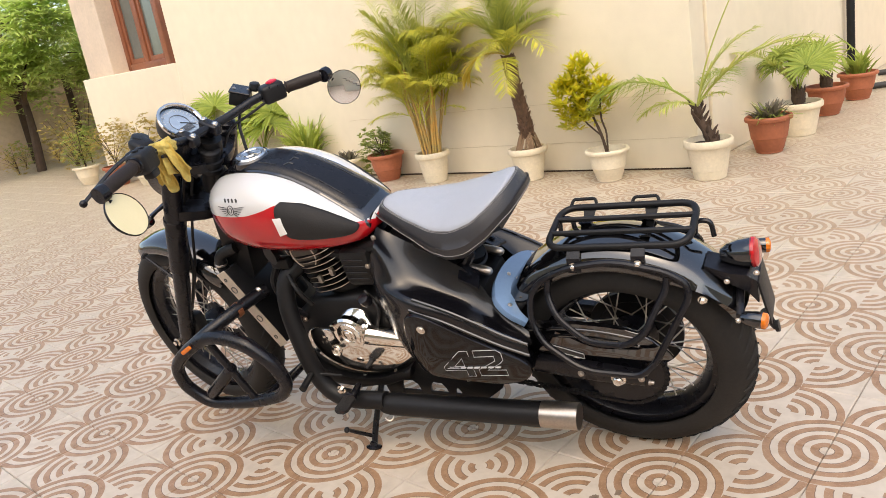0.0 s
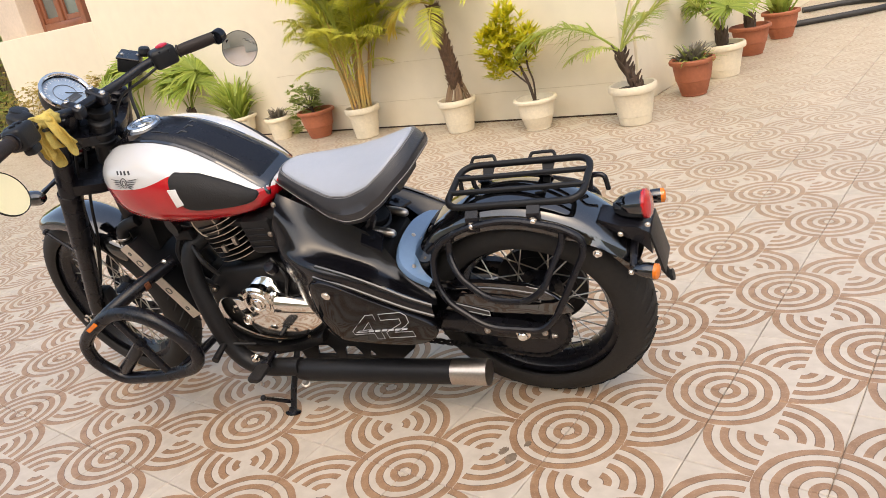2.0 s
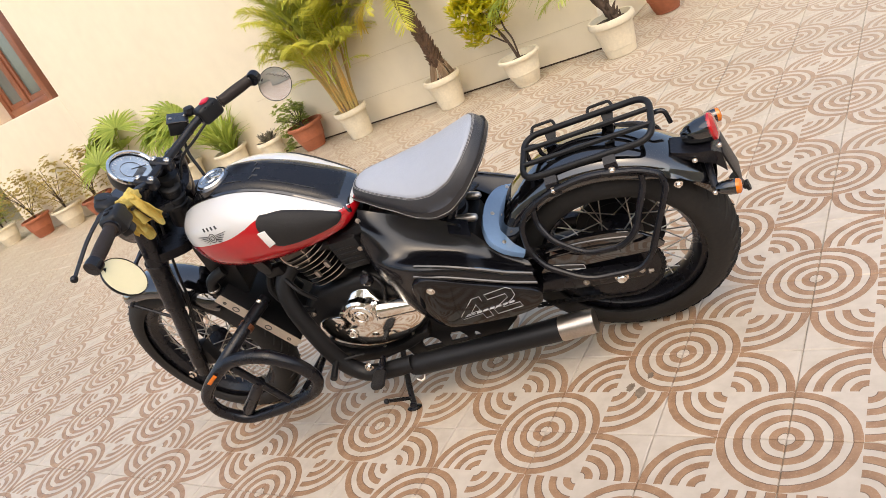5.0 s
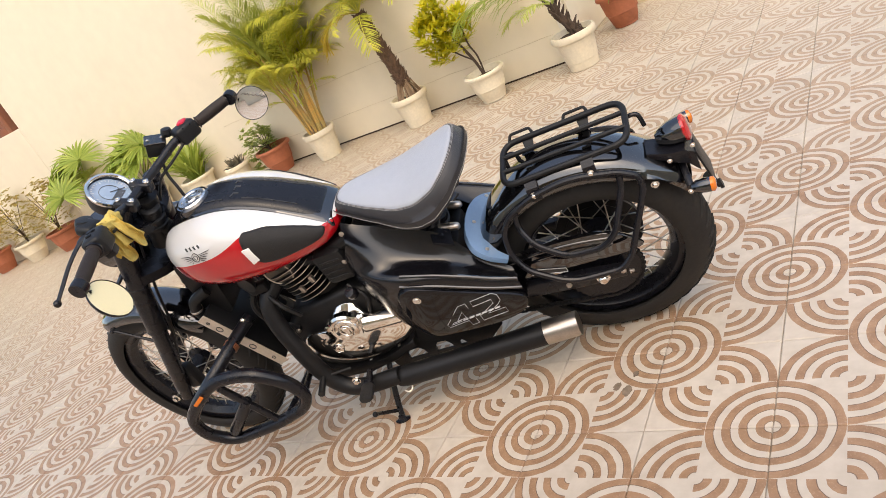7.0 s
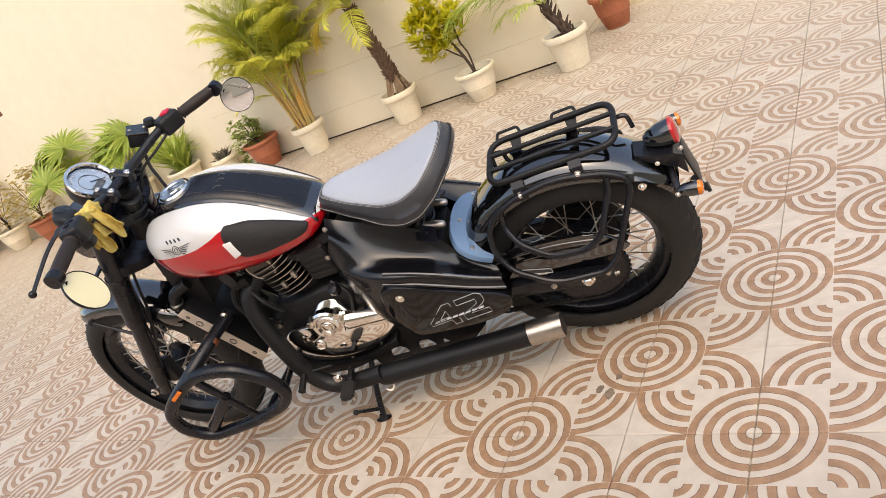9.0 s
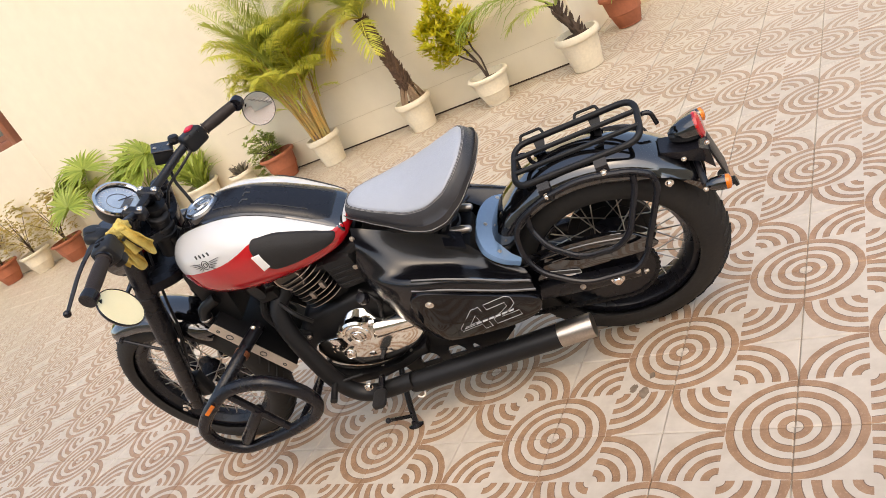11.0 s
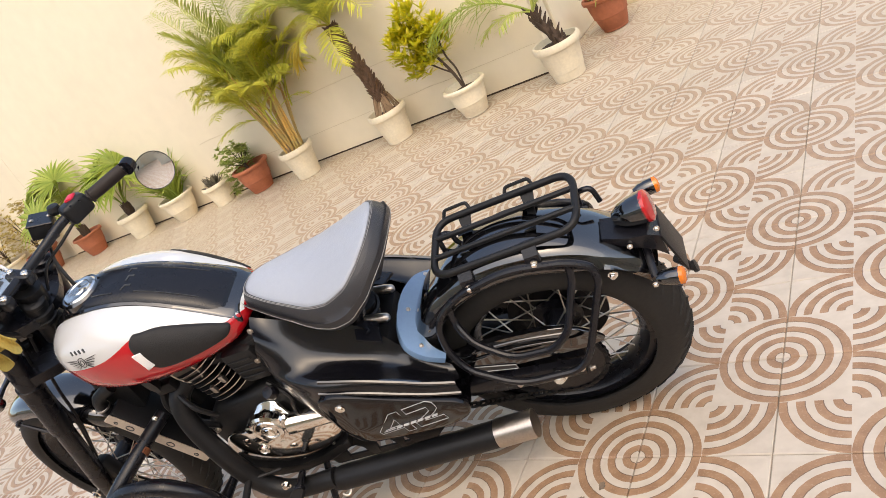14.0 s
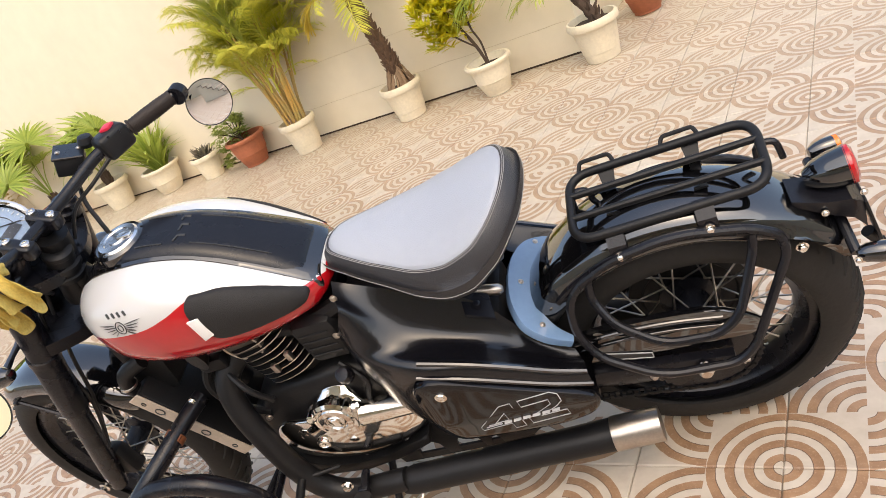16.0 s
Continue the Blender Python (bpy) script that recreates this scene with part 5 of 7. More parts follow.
for s in (1, -1):
    bm = bmesh.new()
    box(bm, (-0.022, 0.115 * s - 0.002, -0.150), (0.020, 0.115 * s + 0.002, 0.150), 0.0018, 1, RAD)
    side = part("radiator_plate", bm, M_ALU, bike, "pale metal radiator side plate with cut-outs")
    for z, r in ((0.122, 0.005), (0.082, 0.011), (-0.035, 0.011), (-0.112, 0.006)):
        bm = bmesh.new()
        tube(bm, [RAD @ Vector((r * 0.9 * math.cos(a), s * 0.1175, z + r * math.sin(a))) for a in [2 * math.pi * k / 14 for k in range(14)]], 0.0016, 5, closed=True)
        part("plate_mark", bm, M_INK, side, "dark stamped mark")
bm = bmesh.new()
tube(bm, smooth_path([(1.20, 0.075, 0.56), (1.215, 0.085, 0.60), (1.195, 0.085, 0.645), (1.14, 0.07, 0.66)], 5), 0.018, 12)
part("radiator_hose", bm, M_PLASTIC, bike, "black radiator hose")
bm = bmesh.new()
lathe(bm, [(0.0195, -0.004), (0.0205, -0.003), (0.0205, 0.003), (0.0195, 0.004)], 16, axis_m((1.213, 0.0855, 0.615), (-0.3, 0, 1)), closed=True)
part("hose_clip", bm, M_STEEL, bike)

# exhaust
bm = bmesh.new()
tube(bm, smooth_path([(0.915, 0.06, 0.60), (0.955, 0.105, 0.575), (0.962, 0.140, 0.51), (0.945, 0.172, 0.40), (0.925, 0.188, 0.29), (0.885, 0.195, 0.225), (0.82, 0.197, 0.203), (0.70, 0.192, 0.205)], 7), 0.027, 16)
part("exhaust_pipe", bm, M_MATTE, bike, "matt black exhaust pipe")
bm = bmesh.new()
a, b = Vector((0.715, 0.190, 0.190)), Vector((0.222, 0.163, 0.181))
tube(bm, [a, a.lerp(b, 0.02), a.lerp(b, 0.06), a.lerp(b, 0.97), b], [0.027, 0.030, 0.033, 0.0345, 0.0345], 28)
muf = part("muffler", bm, M_MATTE, bike, "matt black muffler")
bm = bmesh.new()
d = (b - a).normalized()
e = b + d * 0.098
tube(bm, [b - d * 0.004, b - d * 0.003, e, e - d * 0.002, b + d * 0.02], [0.034, 0.0365, 0.0355, 0.033, 0.031], 32, caps=False)
part("muffler_tip", bm, M_STEEL, muf, "brushed steel muffler tip")
bm = bmesh.new()
lathe(bm, [(0, 0), (0.0315, 0)], 24, axis_m(b + d * 0.022, d))
part("tip_baffle", bm, M_INK, muf)
bm = bmesh.new()
prism(bm, [(0.755, 0.30), (0.735, 0.17), (0.682, 0.17), (0.680, 0.205), (0.668, 0.226), (0.634, 0.228), (0.620, 0.214), (0.612, 0.17), (0.586, 0.17), (0.580, 0.212), (0.566, 0.228), (0.538, 0.226), (0.526, 0.206), (0.520, 0.17), (0.504, 0.17), (0.500, 0.206), (0.488, 0.212), (0.480, 0.198), (0.476, 0.17), (0.40, 0.18), (0.345, 0.225), (0.330, 0.258), (0.345, 0.285), (0.42, 0.335), (0.56, 0.35), (0.70, 0.33)], 0.118, 0.126, 0.0012)
box(bm, (0.405, 0.119, 0.164), (0.735, 0.125, 0.188), 0.001)
part("muffler_bracket", bm, M_MATTE, bike, "black muffler bracket")
bm = bmesh.new()
bolt(bm, (0.351, 0.124, 0.258), (0, 1, 0), 0.007, 0.008), bolt(bm, (0.435, 0.137, 0.262), (0, 1, 0), 0.006, 0.006)
part("bracket_bolt", bm, M_STEEL, bike)
bm = bmesh.new()
tube(bm, smooth_path([(0.91, -0.06, 0.60), (0.95, -0.12, 0.55), (0.94, -0.17, 0.38), (0.88, -0.19, 0.23), (0.70, -0.19, 0.205)], 7), 0.027, 14)
tube(bm, [(0.72, -0.19, 0.205), (0.68, -0.19, 0.203), (0.245, -0.163, 0.186), (0.13, -0.158, 0.183)], [0.03, 0.043, 0.046, 0.045], 24)
part("right_exhaust", bm, M_MATTE, bike, "matt black exhaust on the far side")

# pegs, shift lever, side stand
for s in (1, -1):
    bm = bmesh.new()
    tube(bm, [(0.795, s * 0.175, 0.238), (0.785, s * 0.232, 0.246)], 0.010, 10)
    box(bm, (0.772, s * 0.228 - 0.007, 0.236), (0.798, s * 0.228 + 0.007, 0.258), 0.004, 2)
    peg = part("foot_peg_mount", bm, M_SATIN, bike, "black foot peg mount")
    bm = bmesh.new()
    rings = [[Vector((x + w * cx, s * y, z + 0.008 * cz)) for cx, cz in ((-1, -0.6), (-0.6, -1), (0.6, -1), (1, -0.6), (1, 0.6), (0.6, 1), (-0.6, 1), (-1, 0.6))] for x, y, z, w in ((0.784, 0.236, 0.250, 0.014), (0.782, 0.243, 0.252, 0.021), (0.766, 0.305, 0.269, 0.022), (0.764, 0.316, 0.272, 0.016))]
    loft(bm, rings)
    part("foot_peg", bm, M_PAD, peg, "black rubber foot peg")
bm = bmesh.new()
tube(bm, [(0.757, 0.298, 0.262), (0.756, 0.302, 0.241)], 0.004, 8)
part("peg_feeler", bm, M_STEEL, bike)
bm = bmesh.new()
tube(bm, [(0.855, 0.165, 0.262), (0.89, 0.188, 0.285), (0.922, 0.205, 0.300)], 0.0055, 10)
tube(bm, [(0.921, 0.200, 0.301), (0.921, 0.222, 0.301), (0.916, 0.270, 0.298)], [0.009, 0.010, 0.011], 12)
part("shift_lever", bm, M_MATTE, bike, "black gear shift lever")
bm = bmesh.new()
bolt(bm, (0.826, 0.213, 0.256), (0, 1, 0), 0.010, 0.010)
part("peg_bolt", bm, M_CHROME, bike, "bright hex bolt")
bm = bmesh.new()
tube(bm, smooth_path([(0.760, 0.115, 0.20), (0.768, 0.165, 0.145), (0.774, 0.205, 0.095), (0.776, 0.232, 0.058)], 5), 0.0095, 10)
tube(bm, smooth_path([(0.776, 0.222, 0.080), (0.790, 0.250, 0.118), (0.805, 0.280, 0.160)], 4), 0.006, 8)
bmesh.ops.create_uvsphere(bm, u_segments=10, v_segments=6, radius=0.0095, matrix=Matrix.Translation((0.806, 0.282, 0.162)))
stand = part("side_stand", bm, M_SATIN, bike, "black side stand folded out to the ground")
bm = bmesh.new()
fp = BIKE @ Vector((0.776, 0.240, 0.05))
fm = BIKE.inverted() @ Matrix.Translation((fp.x, fp.y, 0.0)) @ pose(0, 0, 0, 0, 0, 20)
lathe(bm, [(0, 0.0), (0.019, 0.0), (0.020, 0.004), (0.011, 0.009), (0.007, 0.020), (0, 0.022)], 18, fm @ Matrix.Diagonal((1.3, 0.8, 1, 1)))
part("stand_foot", bm, M_SATIN, stand, "flat stand foot")
bm = bmesh.new()
tube(bm, smooth_path([(0.70, 0.16, 0.19), (0.69, 0.20, 0.15), (0.70, 0.215, 0.145), (0.715, 0.21, 0.15)], 5), 0.0035, 6)
part("stand_spring", bm, M_STEEL, bike, "side stand spring")

# crash guard in front of the engine
for s in (1, -1):
    bm = bmesh.new()
    hoop = rounded_path([(1.180, s * 0.292, 0.494), (1.255, s * 0.312, 0.458), (1.330, s * 0.320, 0.400), (1.345, s * 0.318, 0.320), (1.290, s * 0.305, 0.238), (1.11, s * 0.296, 0.252), (0.985, s * 0.288, 0.285), (0.942, s * 0.286, 0.335), (0.960, s * 0.288, 0.412), (1.025, s * 0.290, 0.480), (1.10, s * 0.290, 0.500)], 0.06, 6, True)
    tube(bm, hoop, [0.0195 + 0.0035 * max(0.0, 1 - abs(p.x - 1.03) / 0.13) * (1 if p.z > 0.36 else 0) for p in hoop], 14, closed=True)
    guard = part("crash_guard", bm, M_SATIN, bike, "black bent-tube crash guard")
    bm = bmesh.new()
    tube(bm, smooth_path([(1.085, s * 0.080, 0.515), (1.112, s * 0.14, 0.514), (1.140, s * 0.215, 0.511), (1.180, s * 0.278, 0.497), (1.240, s * 0.309, 0.464)], 6), 0.0200, 14)
    part("guard_arm", bm, M_SATIN, guard, "black guard arm")
    bm = bmesh.new()
    rod(bm, (1.170, s * 0.292, 0.470), (1.096, s * 0.294, 0.268), 0.012, 12)
    part("guard_bar", bm, M_SATIN, guard, "black bar across the guard")
    bm = bmesh.new()
    tube(bm, [(1.130, s * 0.292, 0.385), (1.155, s * 0.295, 0.362), (1.255, s * 0.302, 0.282), (1.268, s * 0.303, 0.271)], [0.016, 0.019, 0.020, 0.015], 16)
    part("guard_strut", bm, M_SATIN, guard, "black slider strut")
    bm = bmesh.new()
    for p in ((1.04, 0.29, 0.285), (0.97, 0.285, 0.315)):
        rod(bm, (p[0], s * p[1], p[2]), (1.02, s * 0.10, 0.26), 0.010, 10)
    part("guard_brace", bm, M_SATIN, guard, "thin lower brace")
    bm = bmesh.new()
    box(bm, (-0.024, -0.003, -0.0065), (0.024, 0.003, 0.0065), 0.002, 1, pose(1.232, s * 0.328, 0.474, 0, 28, 10 * s))
    part("reflector", bm, M_AMBER if s > 0 else M_REDLENS, guard, "small amber reflector strip")
    bm = bmesh.new()
    lathe(bm, [(0.0175, -0.008), (0.0205, -0.007), (0.0205, 0.007), (0.0175, 0.008)], 18, axis_m((1.128, s * 0.178, 0.510), (0.32, s * 0.94, -0.05)) @ Matrix.Diagonal((1.12, 1.12, 1.2, 1)), closed=True)
    part("guard_collar", bm, M_RUST, guard, "orange collar on the guard arm")
    bm = bmesh.new()
    bolt(bm, (1.09, s * 0.105, 0.530), (0, s, 0.3), 0.007, 0.006)
    part("guard_bolt", bm, M_CHROME, guard)


# ---- front fork, fender, lamp, dial (turned a little to the right with the bar) ----
def steer(ob):
    ob.matrix_local = STEER
    return ob


FD = Vector((-0.454, 0, 0.891))  # up along the fork
for s in (1, -1):
    bm = bmesh.new()
    lo = Vector((1.512, s * 0.113, 0.305))
    tube(bm, [lo - FD * 0.02, lo + FD * 0.03, lo + FD * 0.05, lo + FD * 0.33, lo + FD * 0.335, lo + FD * 0.52, lo + FD * 0.525, lo + FD * 0.76], [0.021, 0.025, 0.026, 0.026, 0.0315, 0.0315, 0.029, 0.029], 22)
    leg = steer(part("fork_leg", bm, M_SATIN, bike, "satin black telescopic fork leg"))
    bm = bmesh.new()
    lathe(bm, [(0, 0), (0.015, 0), (0.015, 0.008), (0.009, 0.010), (0.009, 0.018), (0, 0.019)], 14, axis_m(lo + Vector((0.026, s * 0.018, 0.004)), (0, s, 0)))
    part("axle_clamp", bm, M_CHROME, leg, "bright front axle nut")
    bm = bmesh.new()
    lathe(bm, [(0, 0), (0.026, 0), (0.026, 0.012), (0.018, 0.016), (0.012, 0.016), (0.012, 0.024), (0, 0.025)], 20, axis_m(lo + FD * 0.76, FD))
    part("fork_cap", bm, M_SATIN, leg, "black fork cap")
bm = bmesh.new()
for h, th, yy in ((0.725, 0.030, 0.135), (0.56, 0.034, 0.14)):
    c = Vector((1.512, 0, 0.305)) + FD * h
    mm = Matrix.Translation(c) @ FD.to_track_quat("Z", "Y").to_matrix().to_4x4()
    pts = smooth_path([(0.0, yy, 0), (0.04, 0.105, 0), (0.03, 0.04, 0), (0.03, -0.04, 0), (0.04, -0.105, 0), (0.0, -yy, 0), (-0.04, -0.105, 0), (-0.085, -0.04, 0), (-0.085, 0.04, 0), (-0.04, 0.105, 0)], 3, True)
    dirx = Vector((1, 0, 0)) - FD * FD.x
    dirx.normalize()
    loft(bm, [[c + dirx * p.x + Vector((0, p.y, 0)) + FD * dz for p in pts] for dz in (-th / 2, th / 2)])
steer(part("triple_clamp", bm, M_SATIN, bike, "black fork clamps"))


def ffend(a, v, add=0.0, wid=1.0):
    sec = ((0.0, 0.362), (0.03, 0.360), (0.056, 0.352), (0.071, 0.336), (0.075, 0.314))
    t = abs(v) * 4
    k = min(int(t), 3)
    f = t - k
    y, r = sec[k][0] + (sec[k + 1][0] - sec[k][0]) * f, sec[k][1] + (sec[k + 1][1] - sec[k][1]) * f + add
    end = max(0.0, (75 - a) / 14, (a - 130) / 14)
    y *= wid * (1 - 0.35 * min(1, end) ** 2) * (1 if v >= 0 else -1)
    return FA + Vector((r * math.cos(radians(a)), y, r * math.sin(radians(a))))


bm = bmesh.new()
angs = list(range(69, 142, 3))
ga = [[bm.verts.new(ffend(a, v / 8)) for v in range(-8, 9)] for a in angs]
gb = [[bm.verts.new(ffend(a, v / 8, -0.004, 0.96)) for v in range(-8, 9)] for a in angs]
for g in (ga, gb):
    for a, b in zip(g, g[1:]):
        for j in range(16):
            bm.faces.new((a[j], a[j + 1], b[j + 1], b[j]))
for j in range(16):
    for k in (0, -1):
        bm.faces.new((ga[k][j], gb[k][j], gb[k][j + 1], ga[k][j + 1]))
for j in (0, 16):
    for k in range(len(ga) - 1):
        bm.faces.new((ga[k][j], gb[k][j], gb[k + 1][j], ga[k + 1][j]))
steer(part("front_fender", bm, M_BLACK, bike, "glossy black front fender", angle=50))
for s in (1, -1):
    bm = bmesh.new()
    tube(bm, [ffend(75, s) + Vector((0, 0, -0.005)), Vector((1.44, s * 0.085, 0.52)), Vector((1.40, s * 0.09, 0.58)), ffend(120, s)], 0.0055, 8)
    bolt(bm, ffend(75, s) + Vector((0, 0, -0.004)), (0, s, 0), 0.007, 0.008)
    steer(part("fender_stay", bm, M_SATIN, bike, "black fender stay"))
for pts, rr in (*[(((1.22 + 0.01 * k, 0.06 - 0.05 * k, 0.90), (1.30, 0.085 - 0.03 * k, 0.72), (1.36, 0.08 - 0.01 * k, 0.58), (1.47, 0.075, 0.42)), 0.0045) for k in range(2)],):
    bm = bmesh.new()
    tube(bm, smooth_path(pts, 6), rr, 7)
    part("cable", bm, M_PLASTIC, bike, "black control cable")
bm = bmesh.new()
box(bm, (1.44, 0.055, 0.30), (1.50, 0.10, 0.40), 0.015, 2)
lathe(bm, [(0, 0), (0.02, 0), (0.02, 0.01), (0.012, 0.014), (0, 0.014)], 14, axis_m((1.47, 0.10, 0.375), (0, 1, 0)))
steer(part("brake_caliper", bm, M_MATTE, bike, "black front brake caliper"))
bm = bmesh.new()
m = axis_m((1.320, 0, 0.895), (1, 0, 0.05))
lathe(bm, [(0, -0.085), (0.04, -0.08), (0.07, -0.055), (0.086, -0.015), (0.089, 0.03), (0.092, 0.035), (0.090, 0.042), (0.083, 0.042)], 32, m)
lamp = steer(part("head_lamp", bm, M_BLACK, bike, "black round head lamp shell"))
bm = bmesh.new()
lathe(bm, [(0.085, 0.036), (0.06, 0.048), (0.03, 0.054), (0, 0.056)], 28, m)
part("lamp_glass", bm, M_GLASS, lamp, "clear head lamp glass")
bm = bmesh.new()
lathe(bm, [(0.082, 0.02), (0.05, -0.03), (0.02, -0.05), (0, -0.052)], 28, m)
part("reflector_bowl", bm, M_CHROME, lamp)
for s in (1, -1):
    bm = bmesh.new()
    m2 = axis_m((1.272, s * 0.203, 0.820), (1, s * 0.1, 0))
    lathe(bm, [(0, -0.034), (0.012, -0.030), (0.020, -0.012), (0.022, 0.012), (0.021, 0.022), (0, 0.026)], 20, m2)
    tube(bm, [(1.272, s * 0.185, 0.821), (1.280, s * 0.150, 0.826), (1.285, s * 0.115, 0.830)], [0.008, 0.006, 0.008], 10)
    signal = steer(part("front_signal", bm, M_BLACK, bike, "black front turn signal on a short stalk"))
    bm = bmesh.new()
    lathe(bm, [(0.029, -0.010), (0.034, -0.009), (0.034, 0.009), (0.029, 0.010)], 22, axis_m((1.272, s * 0.113, 0.776), FD), closed=True)
    part("leg_clamp", bm, M_SATIN, signal, "black band round the fork leg")

# dial
DM = axis_m((1.173, 0.021, 1.050), (-0.73, -0.02, 0.68))
bm = bmesh.new()
lathe(bm, [(0, -0.050), (0.038, -0.048), (0.057, -0.038), (0.063, -0.020), (0.0655, 0.002), (0.061, 0.006)], 44, DM)
dial = part("speedometer", bm, M_PLASTIC, bike, "round black speedometer housing")
bm = bmesh.new()
lathe(bm, [(0.065, 0.000), (0.066, 0.009), (0.0635, 0.013), (0.0585, 0.012), (0.0575, 0.006)], 48, DM)
part("bezel", bm, M_CHROME, dial, "bright bezel")
bm = bmesh.new()
lathe(bm, [(0.058, 0.002), (0.0, 0.002)], 40, DM)
part("dial_face", bm, M_DIAL, dial, "pale blue-grey dial face")
bm = bmesh.new()
for k in range(25):
    a = radians(-40 + 260 * k / 24)
    r0_, r1_ = (0.043, 0.052) if k % 3 == 0 else (0.047, 0.052)
    rod(bm, DM @ Vector((r0_ * math.cos(a), r0_ * math.sin(a), 0.0028)), DM @ Vector((r1_ * math.cos(a), r1_ * math.sin(a), 0.0028)), 0.0009, 4)
part("dial_ticks", bm, M_SILVER, dial, "pale dial ticks")
bm = bmesh.new()
box(bm, (-0.024, -0.034, 0.0024), (0.024, -0.014, 0.0034), 0, 1, DM)
rod(bm, DM @ Vector((0, 0, 0.004)), DM @ Vector((0.034, -0.028, 0.004)), 0.0011, 5)
tube(bm, [DM @ Vector((0.030 * math.cos(q), 0.030 * math.sin(q), 0.0026)) for q in [6.283 * k / 24 for k in range(24)]], 0.0009, 4, closed=True)
part("dial_marks", bm, M_INK, dial, "dark read-out, ring and needle")
bm = bmesh.new()
lathe(bm, [(0.059, 0.0085), (0.034, 0.0105), (0.0, 0.011), (0.0, 0.0095), (0.034, 0.009), (0.059, 0.0070)], 40, DM)
gl = part("dial_glass", bm, M_THIN_GLASS, dial, "clear dial glass")
gl.visible_shadow = False
bm = bmesh.new()
tube(bm, [(1.165, 0.02, 1.01), (1.15, 0.02, 0.99), (1.135, 0.022, 0.965)], 0.012, 10)
part("dial_stay", bm, M_SATIN, dial, "black stay under the dial")
# steering stem nut with its stacked rings
bm = bmesh.new()
lathe(bm, [(0, -0.065), (0.036, -0.065), (0.038, -0.052), (0.033, -0.050), (0.033, -0.040), (0.037, -0.038), (0.037, -0.028), (0.029, -0.026), (0.029, -0.010), (0.031, -0.008), (0.030, 0.0), (0.024, 0.004), (0.015, 0.004), (0.013, 0.001), (0, 0.001)], 32, axis_m((1.111, 0.022, 0.960), FD))
part("stem_nut", bm, M_MATTE, bike, "black stem nut with stacked rings")
for y in (0.098, -0.108):
    bm = bmesh.new()
    lathe(bm, [(0, 0), (0.031, 0), (0.031, 0.014), (0.027, 0.018), (0.018, 0.018), (0.016, 0.014), (0.0, 0.014)], 26, axis_m(STEER @ (Vector((1.512, y, 0.305)) + FD * 0.742), FD))
    part("fork_top_cap", bm, M_SATIN, bike, "black ringed fork top cap")

# handlebar, grips, switches, levers, bar-end mirrors
bm = bmesh.new()
BAR = rounded_path([(0.885, -0.296, 1.024), (0.983, -0.228, 1.023), (1.030, -0.160, 1.030), (1.072, -0.072, 1.018), (1.095, -0.008, 1.016), (1.107, 0.085, 1.020), (1.098, 0.130, 1.034), (1.078, 0.215, 1.056), (1.060, 0.275, 1.062), (1.010, 0.455, 1.067)], 0.035, 6)
tube(bm, BAR, 0.0125, 14)
bar = part("handlebar", bm, M_SATIN, bike, "satin black swept-back handlebar")
for x, y, z in ((1.097, -0.005, 1.018), (1.107, 0.077, 1.022)):
    cm = Matrix.Translation((x, y, z)) @ pose(0, 0, 0, 0, -21, -8.7)
    bm = bmesh.new()
    box(bm, (-0.034, -0.015, -0.018), (0.034, 0.015, 0.014), 0.007, 3, cm)
    tube(bm, [cm @ Vector((0.006, 0, -0.01)), cm @ Vector((0.03, 0, -0.05)), cm @ Vector((0.045, 0, -0.075))], [0.017, 0.019, 0.022], 14)
    cl = part("bar_clamp", bm, M_SATIN, bar, "black bar clamp")
    for dx in (-0.021, 0.021):
        bm = bmesh.new()
        lathe(bm, [(0, 0), (0.0085, 0), (0.0085, 0.005), (0.005, 0.006), (0.004, 0.004), (0, 0.004)], 12, cm @ Matrix.Translation((dx, 0, 0.014)))
        part("clamp_bolt", bm, M_CHROME, cl)


def grip(a, b):
    b_ = bmesh.new()
    A, B = Vector(a), Vector(b)
    pts, rs = [], []
    for k in range(26):
        t = 0.05 + 0.90 * k / 25
        pts.append(A.lerp(B, t))
        rs.append(0.0152 + (0.0012 if k % 2 else 0.0) + 0.0015 * math.sin(math.pi * t))
    tube(b_, [A, A.lerp(B, 0.03), A.lerp(B, 0.045)] + pts + [B], [0.019, 0.019, 0.016] + rs + [0.0165], 16)
    return part("grip", b_, M_GRIP, bar, "brown-black ribbed rubber grip")


grip((1.047, 0.322, 1.063), (1.011, 0.452, 1.067)), grip((0.978, -0.232, 1.023), (0.888, -0.294, 1.024))
# left controls
mL = axis_m((1.058, 0.282, 1.060), (-0.27, 0.96, 0.025))
bm = bmesh.new()
box(bm, (-0.027, -0.030, -0.034), (0.027, 0.026, 0.034), 0.011, 3, mL)
box(bm, (-0.010, -0.050, -0.020), (0.022, -0.026, 0.016), 0.008, 2, mL)
sw = part("switch_box", bm, M_PLASTIC, bar, "black left switch box")
for x, y, z, w, h in ((-0.010, 0.024, -0.016, 0.007, 0.006), (0.006, 0.026, -0.012, 0.005, 0.005), (-0.004, 0.026, 0.006, 0.008, 0.005), (-0.026, 0.006, -0.010, 0.005, 0.008), (-0.027, 0.004, 0.012, 0.005, 0.009)):
    bm = bmesh.new()
    box(bm, (x - w, y - 0.004, z - h), (x + w, y + 0.005, z + h), 0.003, 2, mL)
    part("switch_button", bm, M_SATIN, sw, "small satin switch")
bm = bmesh.new()
